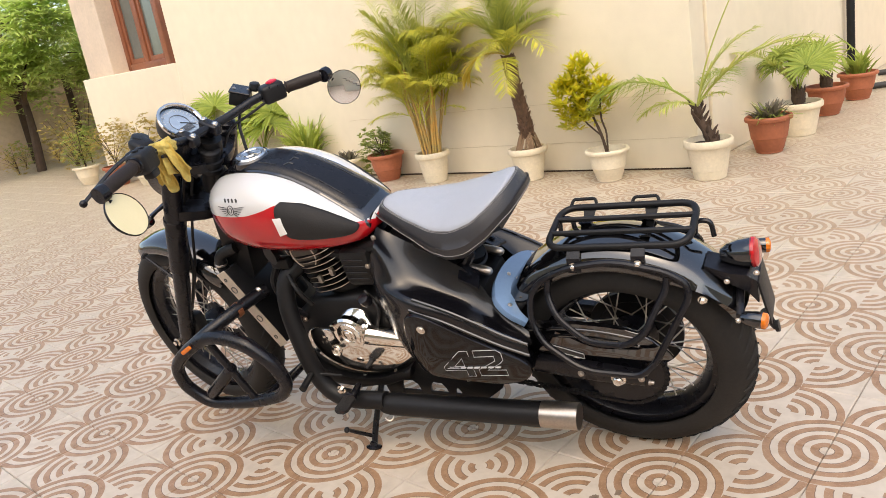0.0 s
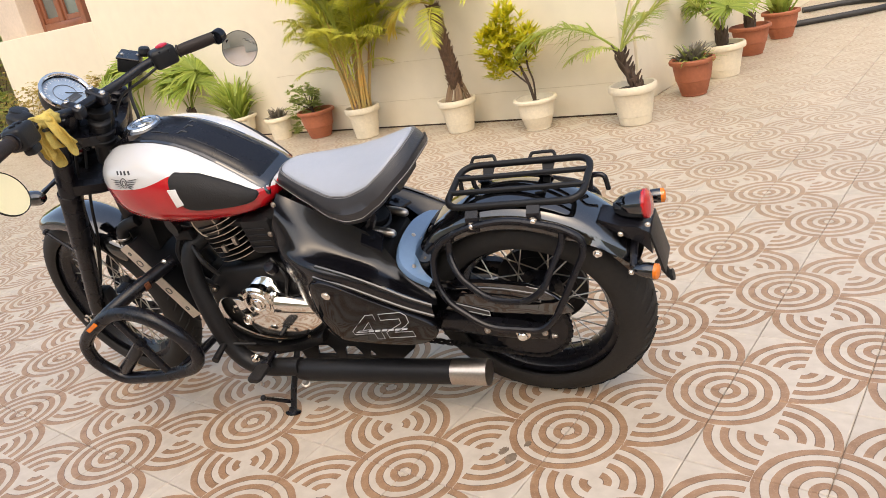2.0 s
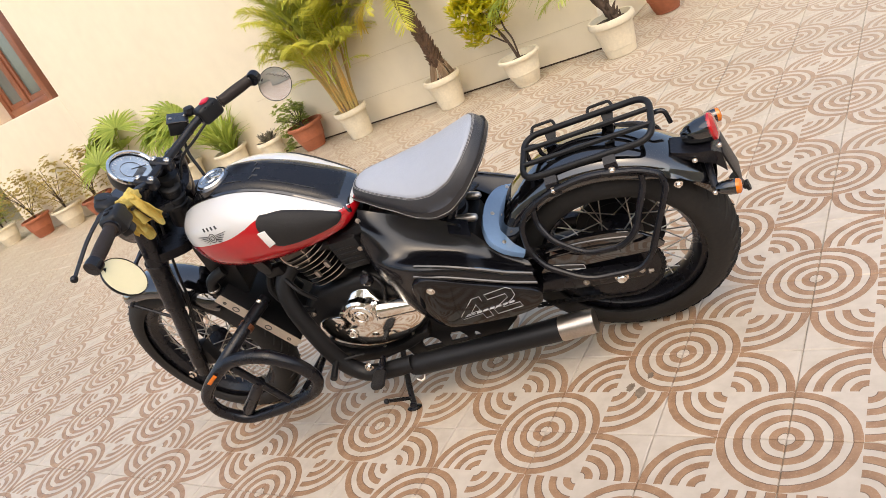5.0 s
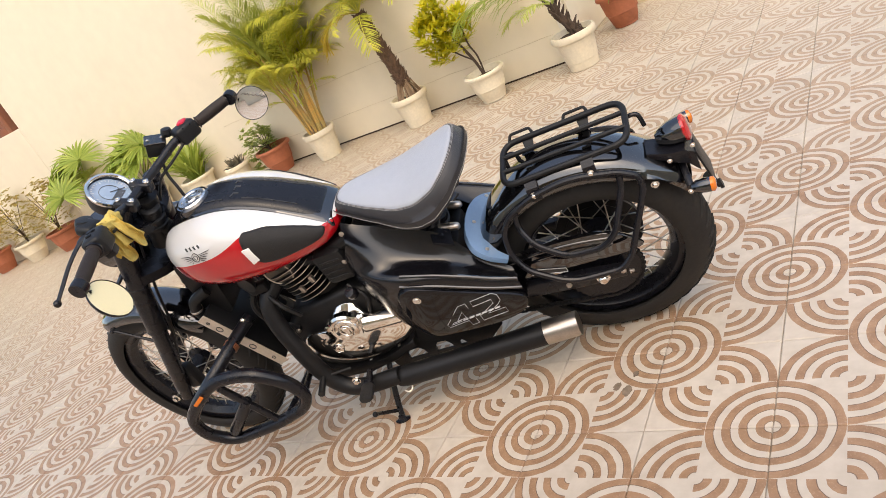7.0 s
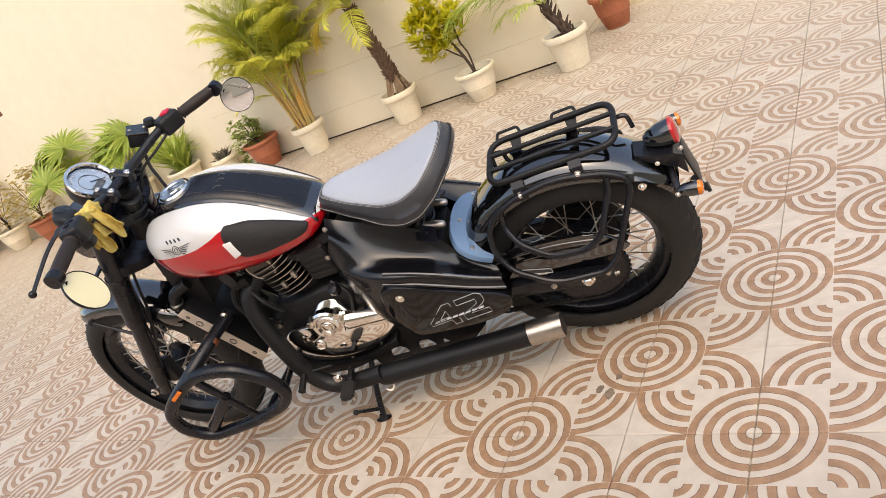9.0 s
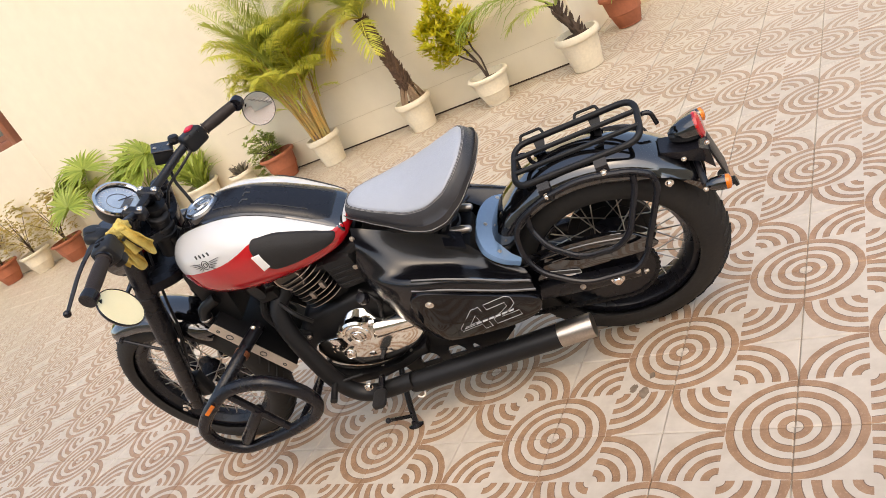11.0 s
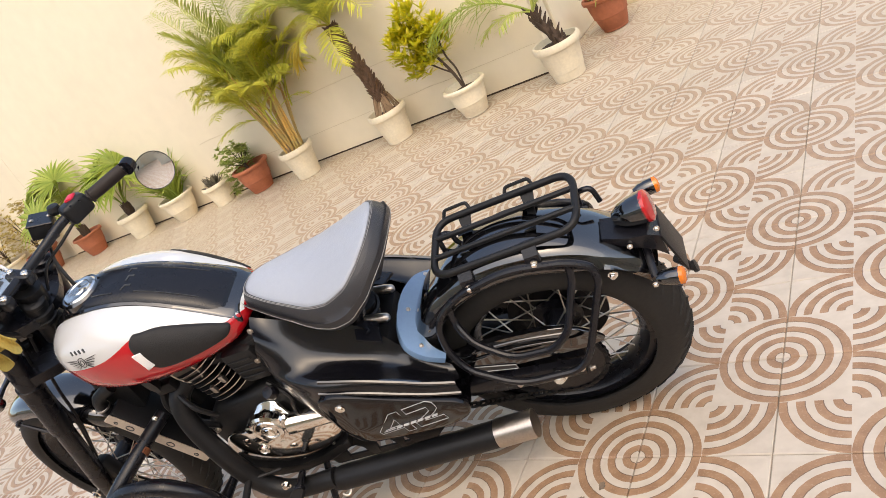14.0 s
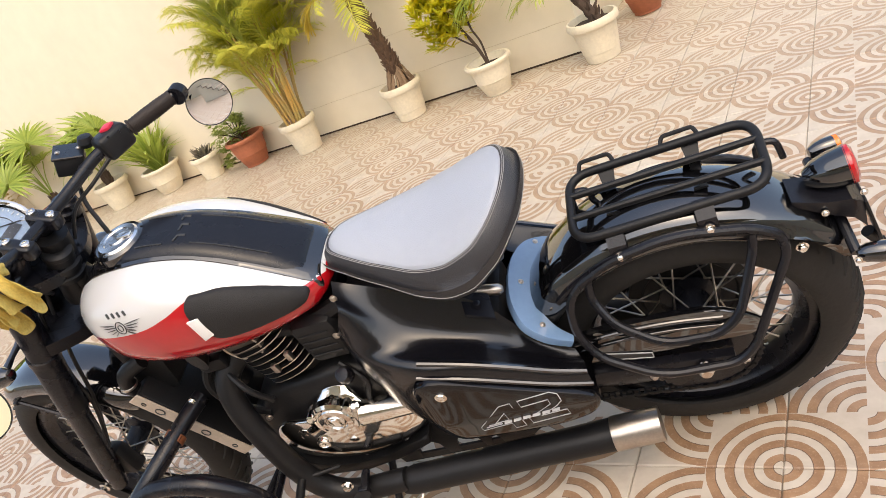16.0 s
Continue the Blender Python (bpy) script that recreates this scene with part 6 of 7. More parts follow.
lathe(bm, [(0.018, 0), (0.0225, 0.001), (0.0225, 0.006), (0.018, 0.007)], 20, mL @ Matrix.Translation((0, 0, 0.034)), closed=True)
part("switch_collar", bm, M_SATIN, sw)
bm = bmesh.new()
tube(bm, smooth_path([(1.108, 0.235, 1.072), (1.130, 0.270, 1.066), (1.148, 0.320, 1.052), (1.164, 0.375, 1.030), (1.174, 0.408, 1.016)], 6), [0.011] * 6 + [0.0075] * 12 + [0.007] * 6 + [0.010], 10, flat=0.65)
bmesh.ops.create_uvsphere(bm, u_segments=10, v_segments=6, radius=0.010, matrix=Matrix.Translation((1.174, 0.409, 1.016)))
part("clutch_lever", bm, M_SATIN, bar, "black clutch lever with a ball end")
bm = bmesh.new()
box(bm, (-0.026, -0.026, -0.014), (0.026, 0.026, 0.016), 0.010, 3, pose(1.112, 0.222, 1.074, 10, -20, -15))
lathe(bm, [(0, -0.012), (0.022, -0.012), (0.025, 0.0), (0.021, 0.012), (0, 0.014)], 20, pose(1.128, 0.206, 1.083, 15, -25, 0))
tube(bm, [(1.090, 0.228, 1.060), (1.104, 0.224, 1.068)], 0.015, 10)
part("lever_bracket", bm, M_PLASTIC, bar, "black rubber-covered lever perch")
# right controls
mR = axis_m((1.004, -0.197, 1.026), (-0.56, -0.83, -0.02))
bm = bmesh.new()
box(bm, (-0.028, -0.026, -0.036), (0.027, 0.028, 0.036), 0.012, 3, mR)
swr = part("switch_box", bm, M_PLASTIC, bar, "black right switch box")
bm = bmesh.new()
box(bm, (0.988, -0.218, 1.048), (1.014, -0.192, 1.060), 0.004, 2)
part("kill_switch", bm, M_BUTTON, swr, "red kill switch")
bm = bmesh.new()
box(bm, (0.970, -0.205, 1.038), (0.982, -0.192, 1.046), 0.003, 2), box(bm, (0.986, -0.182, 1.044), (0.996, -0.172, 1.050), 0.002, 2)
part("switch_buttons", bm, M_SATIN, swr)
rm = pose(1.095, -0.160, 1.042, 0, -28, 28)
bm = bmesh.new()
box(bm, (-0.030, -0.034, -0.022), (0.026, 0.034, 0.016), 0.004, 2, rm)
tube(bm, [rm @ Vector((-0.02, 0, -0.02)), (1.052, -0.130, 1.022)], 0.014, 10)
res = part("brake_reservoir", bm, M_PLASTIC, bar, "black square brake fluid reservoir")
bm = bmesh.new()
box(bm, (-0.033, -0.037, 0.0155), (0.029, 0.037, 0.021), 0.0015, 1, rm)
part("reservoir_lid", bm, M_SATIN, res, "flat black reservoir lid")
for dx, dy in ((-0.022, -0.006), (0.018, 0.006)):
    bm = bmesh.new()
    bolt(bm, rm @ Vector((dx, dy, 0.021)), (-0.47, 0, 0.88), 0.0042, 0.003)
    part("lid_screw", bm, M_STEEL, res)
bm = bmesh.new()
lathe(bm, [(0, -0.010), (0.014, -0.010), (0.018, 0.0), (0.014, 0.012), (0, 0.014)], 16, pose(1.055, -0.190, 1.052, 0, -20, 20))
part("lever_boot", bm, M_PLASTIC, bar, "black rubber boot")
bm = bmesh.new()
tube(bm, smooth_path([(1.062, -0.175, 1.018), (1.052, -0.235, 1.008), (1.015, -0.310, 1.000), (0.975, -0.370, 0.994)], 6), [0.010] * 6 + [0.0075] * 13, 10, flat=0.65)
part("brake_lever", bm, M_SATIN, bar, "black brake lever")
for pts, rr in ((((1.085, -0.135, 1.020), (1.065, -0.080, 0.985), (1.040, -0.045, 0.950), (1.035, -0.030, 0.905), (1.050, -0.02, 0.86)), 0.0048), (((1.010, -0.165, 1.012), (1.045, -0.115, 0.998), (1.080, -0.060, 0.985), (1.110, -0.03, 0.94)), 0.0042), (((1.055, 0.225, 1.040), (1.095, 0.170, 1.015), (1.140, 0.115, 0.965), (1.155, 0.07, 0.90)), 0.0045)):
    bm = bmesh.new()
    tube(bm, smooth_path(pts, 6), rr, 7)
    part("bar_cable", bm, M_PLASTIC, bar, "black cable from the bar")


def bar_mirror(root, centre, normal, r, bulge):
    c, n, R0 = Vector(centre), Vector(normal).normalized(), Vector(root)
    b = bmesh.new()
    lathe(b, [(0, -0.016), (r * 0.5, -0.015), (r * 0.88, -0.010), (r, -0.002), (r, 0.003), (r * 0.985, 0.004), (r * 0.965, 0.0015)], 44, axis_m(c, n))
    h = part("mirror_housing", b, M_SATIN, bar, "black round bar-end mirror housing")
    b = bmesh.new()
    lathe(b, [(r * 0.96 * math.sin(q / 12 * 1.5708) if q else 0.0, 0.0016 + bulge * (math.cos(q / 12 * 1.5708) ** 2)) for q in range(12, -1, -1)], 44, axis_m(c, n))
    # the right glass mirrors, the left one is a flat pale yellow
    part("mirror_glass", b, M_MIRROR if R0.y < 0 else M_FLAT_YELLOW, h, "round mirror glass" if R0.y < 0 else "mirror glass in flat pale yellow")
    b = bmesh.new()
    R_ = Vector(root)
    back = c - n * 0.012
    edge = back + (R_ - back).normalized() * r * 0.75
    tube(b, smooth_path([R_, R_.lerp(edge, 0.5) - n * 0.006, edge], 5), [0.011, 0.010, 0.009, 0.008, 0.008, 0.008, 0.008, 0.008, 0.008, 0.009, 0.010], 10)
    lathe(b, [(0, -0.012), (0.02, -0.012), (0.021, 0.0), (0.02, 0.012), (0, 0.012)], 18, axis_m(R_, (0, 1 if R_.y > 0 else -1, 0)))
    part("mirror_arm", b, M_SATIN, h, "short black mirror arm")


bar_mirror((0.878, -0.302, 1.022), (0.843, -0.324, 0.969), (-0.66, 0.73, 0.17), 0.0505, 0.0022)
bar_mirror((1.008, 0.462, 1.066), (0.986, 0.446, 1.001), (-0.88, -0.25, 0.40), 0.0565, 0.0006)

# ---- pots and plants along the walls ----
rng = random.Random(11)


def pot_mesh(kind, w, h):
    """Outline of a thrown or moulded pot with rim, foot ring and inner wall; w is the rim's width."""
    r = w / 2
    if kind == "bowl":
        prof = [(0, 0), (r * 0.50, 0), (r * 0.56, h * 0.02), (r * 0.56, h * 0.07), (r * 0.60, h * 0.10), (r * 0.72, h * 0.40), (r * 0.76, h * 0.42), (r * 0.76, h * 0.45), (r * 0.83, h * 0.72), (r * 0.86, h * 0.86), (r * 0.98, h * 0.88), (r, h * 0.92), (r, h * 0.96), (r * 0.96, h), (r * 0.86, h), (r * 0.80, h * 0.85), (r * 0.78, h * 0.80)]
    else:
        prof = [(0, 0), (r * 0.62, 0), (r * 0.66, h * 0.015), (r * 0.70, h * 0.22), (r * 0.725, h * 0.23), (r * 0.725, h * 0.26), (r * 0.86, h * 0.78), (r * 0.88, h * 0.80), (r * 0.97, h * 0.82), (r, h * 0.86), (r, h * 0.95), (r * 0.96, h), (r * 0.88, h), (r * 0.84, h * 0.92), (r * 0.82, h * 0.86)]
    b = bmesh.new()
    lathe(b, prof, 36)
    for v in b.verts:
        v.co += Vector((noise.noise(v.co * 14) * 0.002, noise.noise(v.co * 14 + Vector((5, 0, 0))) * 0.002, 0))
    return b, prof[-1]


def potted(name, label, category, x, y, w, h, kind, material, size=1.0):
    t = thing(name, label, category, pose(x, y, 0) @ Matrix.Diagonal((size, size, size, 1)), group="potted plants along the wall")
    h *= 0.93
    b, (ri, zi) = pot_mesh(kind, w, h)
    part("pot", b, material, t, "cream painted pot with a rolled rim" if material is M_POT_CREAM else "terracotta pot with a rolled rim", angle=30)
    b = bmesh.new()
    rings = lathe(b, [(ri * 1.01, zi), (ri * 0.7, zi + 0.004), (ri * 0.35, zi + 0.01), (0, zi + 0.012)], 24)
    for v in b.verts:
        v.co.z += noise.noise(v.co * 30) * 0.006
    part("soil", b, M_SOIL, t, "dark dry soil")
    return t, zi


def leaflet(b, p, d, up, length, width, bend=0.25, fold=0.25):
    """One narrow leaf from p along d, folded along its middle and drooping."""
    d = d.normalized()
    s = d.cross(up)
    if s.length < 1e-4:
        s = d.orthogonal()
    s.normalize()
    n = s.cross(d).normalized()
    rows = []
    for t, w in ((0.0, 0.25), (0.3, 1.0), (0.65, 0.8), (1.0, 0.0)):
        c = p + d * (length * t) - Vector((0, 0, 1)) * (bend * length * t * t)
        if w > 0:
            rows.append((b.verts.new(c + s * width * w * 0.5 + n * fold * width * w * 0.5), b.verts.new(c), b.verts.new(c - s * width * w * 0.5 + n * fold * width * w * 0.5)))
        else:
            rows.append((b.verts.new(c),))
    for a, c in zip(rows, rows[1:]):
        if len(c) == 3:
            b.faces.new((a[0], a[1], c[1], c[0])), b.faces.new((a[1], a[2], c[2], c[1]))
        else:
            b.faces.new((a[0], a[1], c[0])), b.faces.new((a[1], a[2], c[0]))


def frond_mesh(name, length, rise, droop, pairs, leaf, width, material, seed, stalk=0.25, sweep=0.9, hang=0.35, rad=0.006):
    """A feather frond growing along +x from the origin; rise is its first slope in degrees, droop how far it bows."""
    q = random.Random(seed)
    b = bmesh.new()
    pts = []
    ang = radians(rise)
    p = Vector((0, 0, 0))
    n = 22
    for k in range(n + 1):
        pts.append(p.copy())
        a = ang - radians(droop) * (k / n) ** 1.3
        p = p + Vector((math.cos(a), 0.12 * math.sin(3 * k / n + seed), math.sin(a))) * (length / n)
    tube(b, pts, [rad * (1 - 0.85 * k / n) + 0.0008 for k in range(n + 1)], 5)
    for k in range(pairs):
        t = stalk + (1 - stalk) * (k + 0.5) / pairs
        f = t * n
        i = min(int(f), n - 1)
        c = pts[i].lerp(pts[i + 1], f - i)
        d = (pts[i + 1] - pts[i]).normalized()
        size = leaf * (0.55 + 0.75 * math.sin(math.pi * min(1, 0.12 + t * 0.86))) * q.uniform(0.85, 1.1)
        for s in (1, -1):
            side = d.cross(Vector((0, 0, 1))).normalized() * s
            dirn = d * math.cos(sweep) + side * math.sin(sweep) + Vector((0, 0, 1)) * q.uniform(0.05, 0.32)
            leaflet(b, c, dirn + Vector((q.uniform(-0.1, 0.1), q.uniform(-0.1, 0.1), q.uniform(-0.1, 0.1))), Vector((0, 0, 1)), size, width, q.uniform(hang * 0.5, hang * 1.4))
    ob = part(name, b, material)
    return ob


def place_part(src, parent, m, used):
    """Puts a part: the first use takes the object itself, the next ones share its mesh."""
    if src in used:
        ob = new(src.name.split(".")[0], src.data)
    else:
        ob = src
        used.add(src)
    ob.parent = parent
    ob.matrix_local = m
    return ob


USED = set()


def crown(parent, kinds, n, top, tilt0, tilt1, scale0=0.8, scale1=1.1, spin=0.0, spread=0.0):
    for k in range(n):
        src = kinds[k % len(kinds)]
        az = spin + 360.0 * k * 0.381966
        sc = rng.uniform(scale0, scale1)
        place_part(src, parent, Matrix.Translation(Vector(top) + Vector((rng.uniform(-spread, spread), rng.uniform(-spread, spread), rng.uniform(-spread, spread)))) @ pose(0, 0, 0, 0, 0, az) @ pose(0, 0, 0, rng.uniform(-18, 18), -(tilt0 + (tilt1 - tilt0) * rng.random()), 0) @ Matrix.Diagonal((sc, sc, sc, 1)), USED)


# areca palm: a clump of golden canes and feathery fronds
t, zi = potted("potted_areca_palm", "tall areca palm with golden canes in a cream pot", "potted palm", -3.016, 3.192, 0.31, 0.29, "pot", M_POT_CREAM, 0.905)
for k in range(22):
    b = bmesh.new()
    a, r = rng.uniform(0, 6.28), rng.uniform(0.02, 0.085)
    lean = Vector((math.cos(a), math.sin(a), 0)) * rng.uniform(0.02, 0.17) + Vector((rng.uniform(-0.07, 0.04), rng.uniform(-0.04, 0.04), 0))
    base = Vector((math.cos(a) * r, math.sin(a) * r, zi))
    hh = rng.uniform(0.46, 0.88)
    pts = smooth_path([base, base + lean * 0.25 + Vector((0, 0, hh * 0.33)), base + lean * 0.6 + Vector((0, 0, hh * 0.66)), base + lean + Vector((0, 0, hh))], 5)
    r0_ = rng.uniform(0.007, 0.0135)
    tube(b, pts, [r0_ * (1.15 if j % 5 == 0 else 1.0) * (1 - 0.3 * j / len(pts)) for j in range(len(pts))], 8)
    part("cane", b, M_CANE, t, "golden ringed cane" if k == 0 else "")
    tops = base + lean + Vector((0, 0, hh))
    if k == 0:
        A1 = frond_mesh("frond", 0.72, 72, 66, 58, 0.19, 0.0105, M_PALM, 3)
        A2 = frond_mesh("frond", 0.64, 62, 92, 56, 0.18, 0.0105, M_PALM, 8)
        A3 = frond_mesh("frond", 0.84, 82, 40, 62, 0.19, 0.0105, M_PALM_DARK, 5)
    for j, src in enumerate((A1, A2, A3)[: 3 if k < 12 else 2]):
        sc = rng.uniform(0.75, 1.1)
        place_part(src, t, Matrix.Translation(tops - Vector((lean.x * 0.12, lean.y * 0.12, 0.09)) * (2 - j)) @ pose(0, 0, 0, 0, 0, math.degrees(a) + j * 137 + rng.uniform(-30, 30)) @ pose(0, 0, 0, rng.uniform(-15, 15), rng.uniform(-12, 8), 0) @ Matrix.Diagonal((sc, sc, sc, 1)), USED)
low = frond_mesh("low_frond", 0.62, 38, 70, 24, 0.13, 0.012, M_PALM, 21, stalk=0.35)
for az, zz, sc in ((165, 0.62, 1.15), (15, 0.55, 0.62), (200, 0.52, 0.85), (-30, 0.78, 0.8), (150, 0.85, 1.1), (20, 0.9, 0.9)):
    place_part(low, t, Matrix.Translation((0, 0, zz)) @ pose(0, 0, 0, 0, 0, az + 15) @ Matrix.Diagonal((sc, sc, sc, 1)), USED)
b = bmesh.new()
for k in range(26):
    a = rng.uniform(0, 6.28)
    p = Vector((math.cos(a) * 0.07, math.sin(a) * 0.07, zi))
    tube(b, [p + Vector((math.cos(a), math.sin(a), 0)) * 0.015, p + Vector((0, 0, 0.05)), p * 0.6 + Vector((0, 0, zi * 0.4 + 0.09))], [0.004, 0.007, 0.003], 5)
part("root_collar", b, M_ROOT, t, "dry sheath stubs at the cane feet")

# date palm: shaggy leaning trunk on a cone of roots
t, zi = potted("potted_date_palm", "date palm with shaggy trunk in a cream pot", "potted palm", -2.144, 3.278, 0.315, 0.28, "pot", M_POT_CREAM, 0.919)
path = smooth_path([(0.02, 0, zi + 0.13), (0.010, 0, zi + 0.26), (-0.022, 0.0, zi + 0.45), (-0.052, 0.0, zi + 0.63), (-0.065, 0, zi + 0.76)], 8)
b = bmesh.new()
tube(b, path, [0.046 - 0.008 * k / len(path) for k in range(len(path))], 16)
for k in range(260):
    f = k / 260
    i = int(f * (len(path) - 1))
    c = path[i]
    a = k * 2.39996
    o = Vector((math.cos(a), math.sin(a), 0))
    p = c + o * (0.038 - 0.008 * f)
    tube(b, [p - Vector((0, 0, 0.014)), p + o * 0.012, p + o * rng.uniform(0.016, 0.034) + Vector((0, 0, rng.uniform(0.008, 0.028)))], [0.011, 0.009, 0.002], 5)
part("trunk", b, M_TRUNK, t, "brown shaggy palm trunk")
b = bmesh.new()
for k in range(64):
    a = rng.uniform(0, 6.28)
    o = Vector((math.cos(a), math.sin(a), 0))
    s0 = Vector((0.02, 0, zi + rng.uniform(0.10, 0.17))) + o * 0.042
    tube(b, smooth_path([s0, s0 + o * 0.03 - Vector((0, 0, 0.05)), o * rng.uniform(0.085, 0.118) + Vector((0.01, 0, zi + 0.005))], 3), 0.0042, 5)
part("root_cone", b, M_ROOT, t, "cone of pale aerial roots")
D1 = frond_mesh("frond", 0.66, 58, 80, 44, 0.17, 0.0095, M_PALM_DARK, 31, stalk=0.14, sweep=0.8, hang=0.2)
D2 = frond_mesh("frond", 0.72, 78, 55, 46, 0.17, 0.0095, M_PALM_DARK, 37, stalk=0.14, sweep=0.8, hang=0.2)
D3 = frond_mesh("frond", 0.56, 40, 92, 40, 0.15, 0.0095, M_PALM, 41, stalk=0.14, sweep=0.8, hang=0.25)
crown(t, (D1, D2, D3, D2), 26, path[-1], -8, 22, 0.75, 1.05)
Y1 = frond_mesh("yellow_frond", 0.42, 25, 110, 28, 0.15, 0.015, M_YELLOW, 51, stalk=0.1, sweep=0.7, hang=0.5)
Y1["label"] = "yellowed drooping frond"
place_part(Y1, t, Matrix.Translation(path[-1]) @ pose(0, 0, 0, 0, 0, 205), USED)
place_part(D3, t, Matrix.Translation(path[-1] - Vector((0, 0, 0.02))) @ pose(0, 0, 0, 0, 0, -55) @ pose(0, 0, 0, 0, 35, 0) @ Matrix.Diagonal((0.85, 0.85, 0.85, 1)), USED)
place_part(D3, t, Matrix.Translation(path[-1]) @ pose(0, 0, 0, 0, 0, -20) @ Matrix.Diagonal((1.1, 1.1, 1.1, 1)), USED)


def leaf_cloud(b, centre, radius, n, length, width, q, outward=0.7, up=0.5, bend=0.15, squash=0.9):
    """Leaves in whorls round twig ends inside a rough ball."""
    c0 = Vector(centre)
    for _ in range(n):
        v = Vector((q.gauss(0, 1), q.gauss(0, 1), q.gauss(0, 1) * squash))
        v = v.normalized() * radius * q.random() ** 0.45
        tip = c0 + v
        k = q.randint(5, 8)
        a0 = q.uniform(0, 6.28)
        for j in range(k):
            a = a0 + 6.283 * j / k
            d = Vector((math.cos(a), math.sin(a), up + q.uniform(-0.3, 0.4))) + v.normalized() * outward
            leaflet(b, tip, d, Vector((0, 0, 1)), length * q.uniform(0.7, 1.15), width * q.uniform(0.8, 1.1), bend)


# croton
t, zi = potted("potted_croton", "yellow-green croton shrub in a cream pot", "potted shrub", -1.482, 3.266, 0.32, 0.25, "bowl", M_POT_CREAM, 0.929)
b = bmesh.new()
tube(b, smooth_path([(0, 0, zi), (-0.03, 0, zi + 0.14), (-0.10, 0.01, zi + 0.30), (-0.16, 0, zi + 0.46), (-0.15, 0, zi + 0.62)], 5), [0.011] * 8 + [0.009] * 8 + [0.006] * 5, 8)
tube(b, smooth_path([(0.005, 0, zi), (0.01, 0, zi + 0.16), (-0.02, 0.0, zi + 0.28), (-0.005, 0, zi + 0.48)], 5), 0.007, 8)
tube(b, smooth_path([(-0.03, 0, zi + 0.14), (-0.10, -0.03, zi + 0.22), (-0.18, -0.03, zi + 0.30)], 5), 0.006, 8)
part("stem", b, M_BARK, t, "thin brown stems")
for c, r, n in (((-0.16, 0, zi + 0.60), 0.12, 36), ((-0.20, -0.02, zi + 0.42), 0.17, 64), ((-0.09, 0.02, zi + 0.35), 0.13, 40), ((0.01, 0.0, zi + 0.47), 0.08, 22), ((-0.22, 0, zi + 0.26), 0.11, 28), ((-0.27, 0.0, zi + 0.50), 0.08, 16)):
    b = bmesh.new()
    leaf_cloud(b, c, r, n, 0.100, 0.024, rng, 0.6, 0.8)
    part("leaves", b, M_CROTON, t, "glossy yellow and green leaves")

# pygmy palm with few long arching fronds and a tall spear
t, zi = potted("potted_arching_palm", "young palm with arching fronds in a large cream pot", "potted palm", -0.812, 3.331, 0.32, 0.285, "pot", M_POT_CREAM, 0.937)
b = bmesh.new()
tr = smooth_path([(0.03, 0, zi), (0.0, 0, zi + 0.08), (-0.05, 0, zi + 0.17), (-0.06, 0, zi + 0.25)], 6)
tube(b, tr, [0.040, 0.042, 0.038, 0.036, 0.034, 0.034, 0.032, 0.03, 0.03, 0.03, 0.028, 0.028, 0.028, 0.027, 0.026, 0.026, 0.025, 0.024, 0.022][: len(tr)], 12)
for k in range(26):
    i = int(k / 26 * (len(tr) - 1))
    a = k * 2.4
    o = Vector((math.cos(a), math.sin(a), 0))
    tube(b, [tr[i] + o * 0.02, tr[i] + o * 0.042 + Vector((0, 0, 0.03)), tr[i] + o * rng.uniform(0.045, 0.07) + Vector((0, 0, 0.06))], [0.013, 0.010, 0.003], 6)
part("trunk", b, M_BARK, t, "dark stubby trunk with leaf bases")
P1 = frond_mesh("frond", 0.72, 42, 72, 44, 0.28, 0.012, M_FAN, 61, stalk=0.25, sweep=0.9, hang=0.55, rad=0.009)
P2 = frond_mesh("frond", 0.88, 60, 62, 46, 0.17, 0.012, M_PALM_DARK, 67, stalk=0.2, sweep=0.8, hang=0.3, rad=0.009)
P3 = frond_mesh("frond", 0.45, 20, 60, 20, 0.14, 0.014, M_PALM_DARK, 69, stalk=0.2, sweep=0.8, hang=0.4, rad=0.007)
for src, az, sc, tl in ((P1, 190, 1.0, 0), (P2, 12, 0.95, 8), (P2, 30, 0.7, -15), (P3, 175, 0.9, 0), (P3, 240, 0.7, -10), (P1, 80, 0.6, -15), (P3, -20, 0.55, -25)):
    place_part(src, t, Matrix.Translation(tr[-1]) @ pose(0, 0, 0, 0, 0, az) @ pose(0, 0, 0, 0, tl, 0) @ Matrix.Diagonal((sc, sc, sc, 1)), USED)
b = bmesh.new()
tube(b, smooth_path([tr[-1], tr[-1] + Vector((0.11, 0, 0.35)), tr[-1] + Vector((0.34, 0.02, 0.80)), tr[-1] + Vector((0.66, 0.03, 1.20))], 8), [0.007 - 0.0055 * k / 24 for k in range(25)], 6)
part("spear", b, M_PALM_DARK, t, "unopened leaf spear")


def fan_leaf(b, stalk_top, facing, r, n, q):
    """A pleated round fan blade."""
    f = Vector(facing).normalized()
    u = f.cross(Vector((0, 0, 1)))
    u = u.normalized() if u.length > 1e-3 else Vector((1, 0, 0))
    w = u.cross(f).normalized()
    for k in range(n):
        a = radians(-125 + 250 * k / (n - 1)) + math.pi / 2
        d = u * math.cos(a) + w * math.sin(a) + f * 0.15
        leaflet(b, Vector(stalk_top) + d * (r * 0.06), d, f, r * (0.72 + 0.28 * math.cos(math.pi * (k / (n - 1) - 0.5))) * q.uniform(0.88, 1.05), r * 0.085, 0.28 + q.uniform(-0.1, 0.15), 0.5)


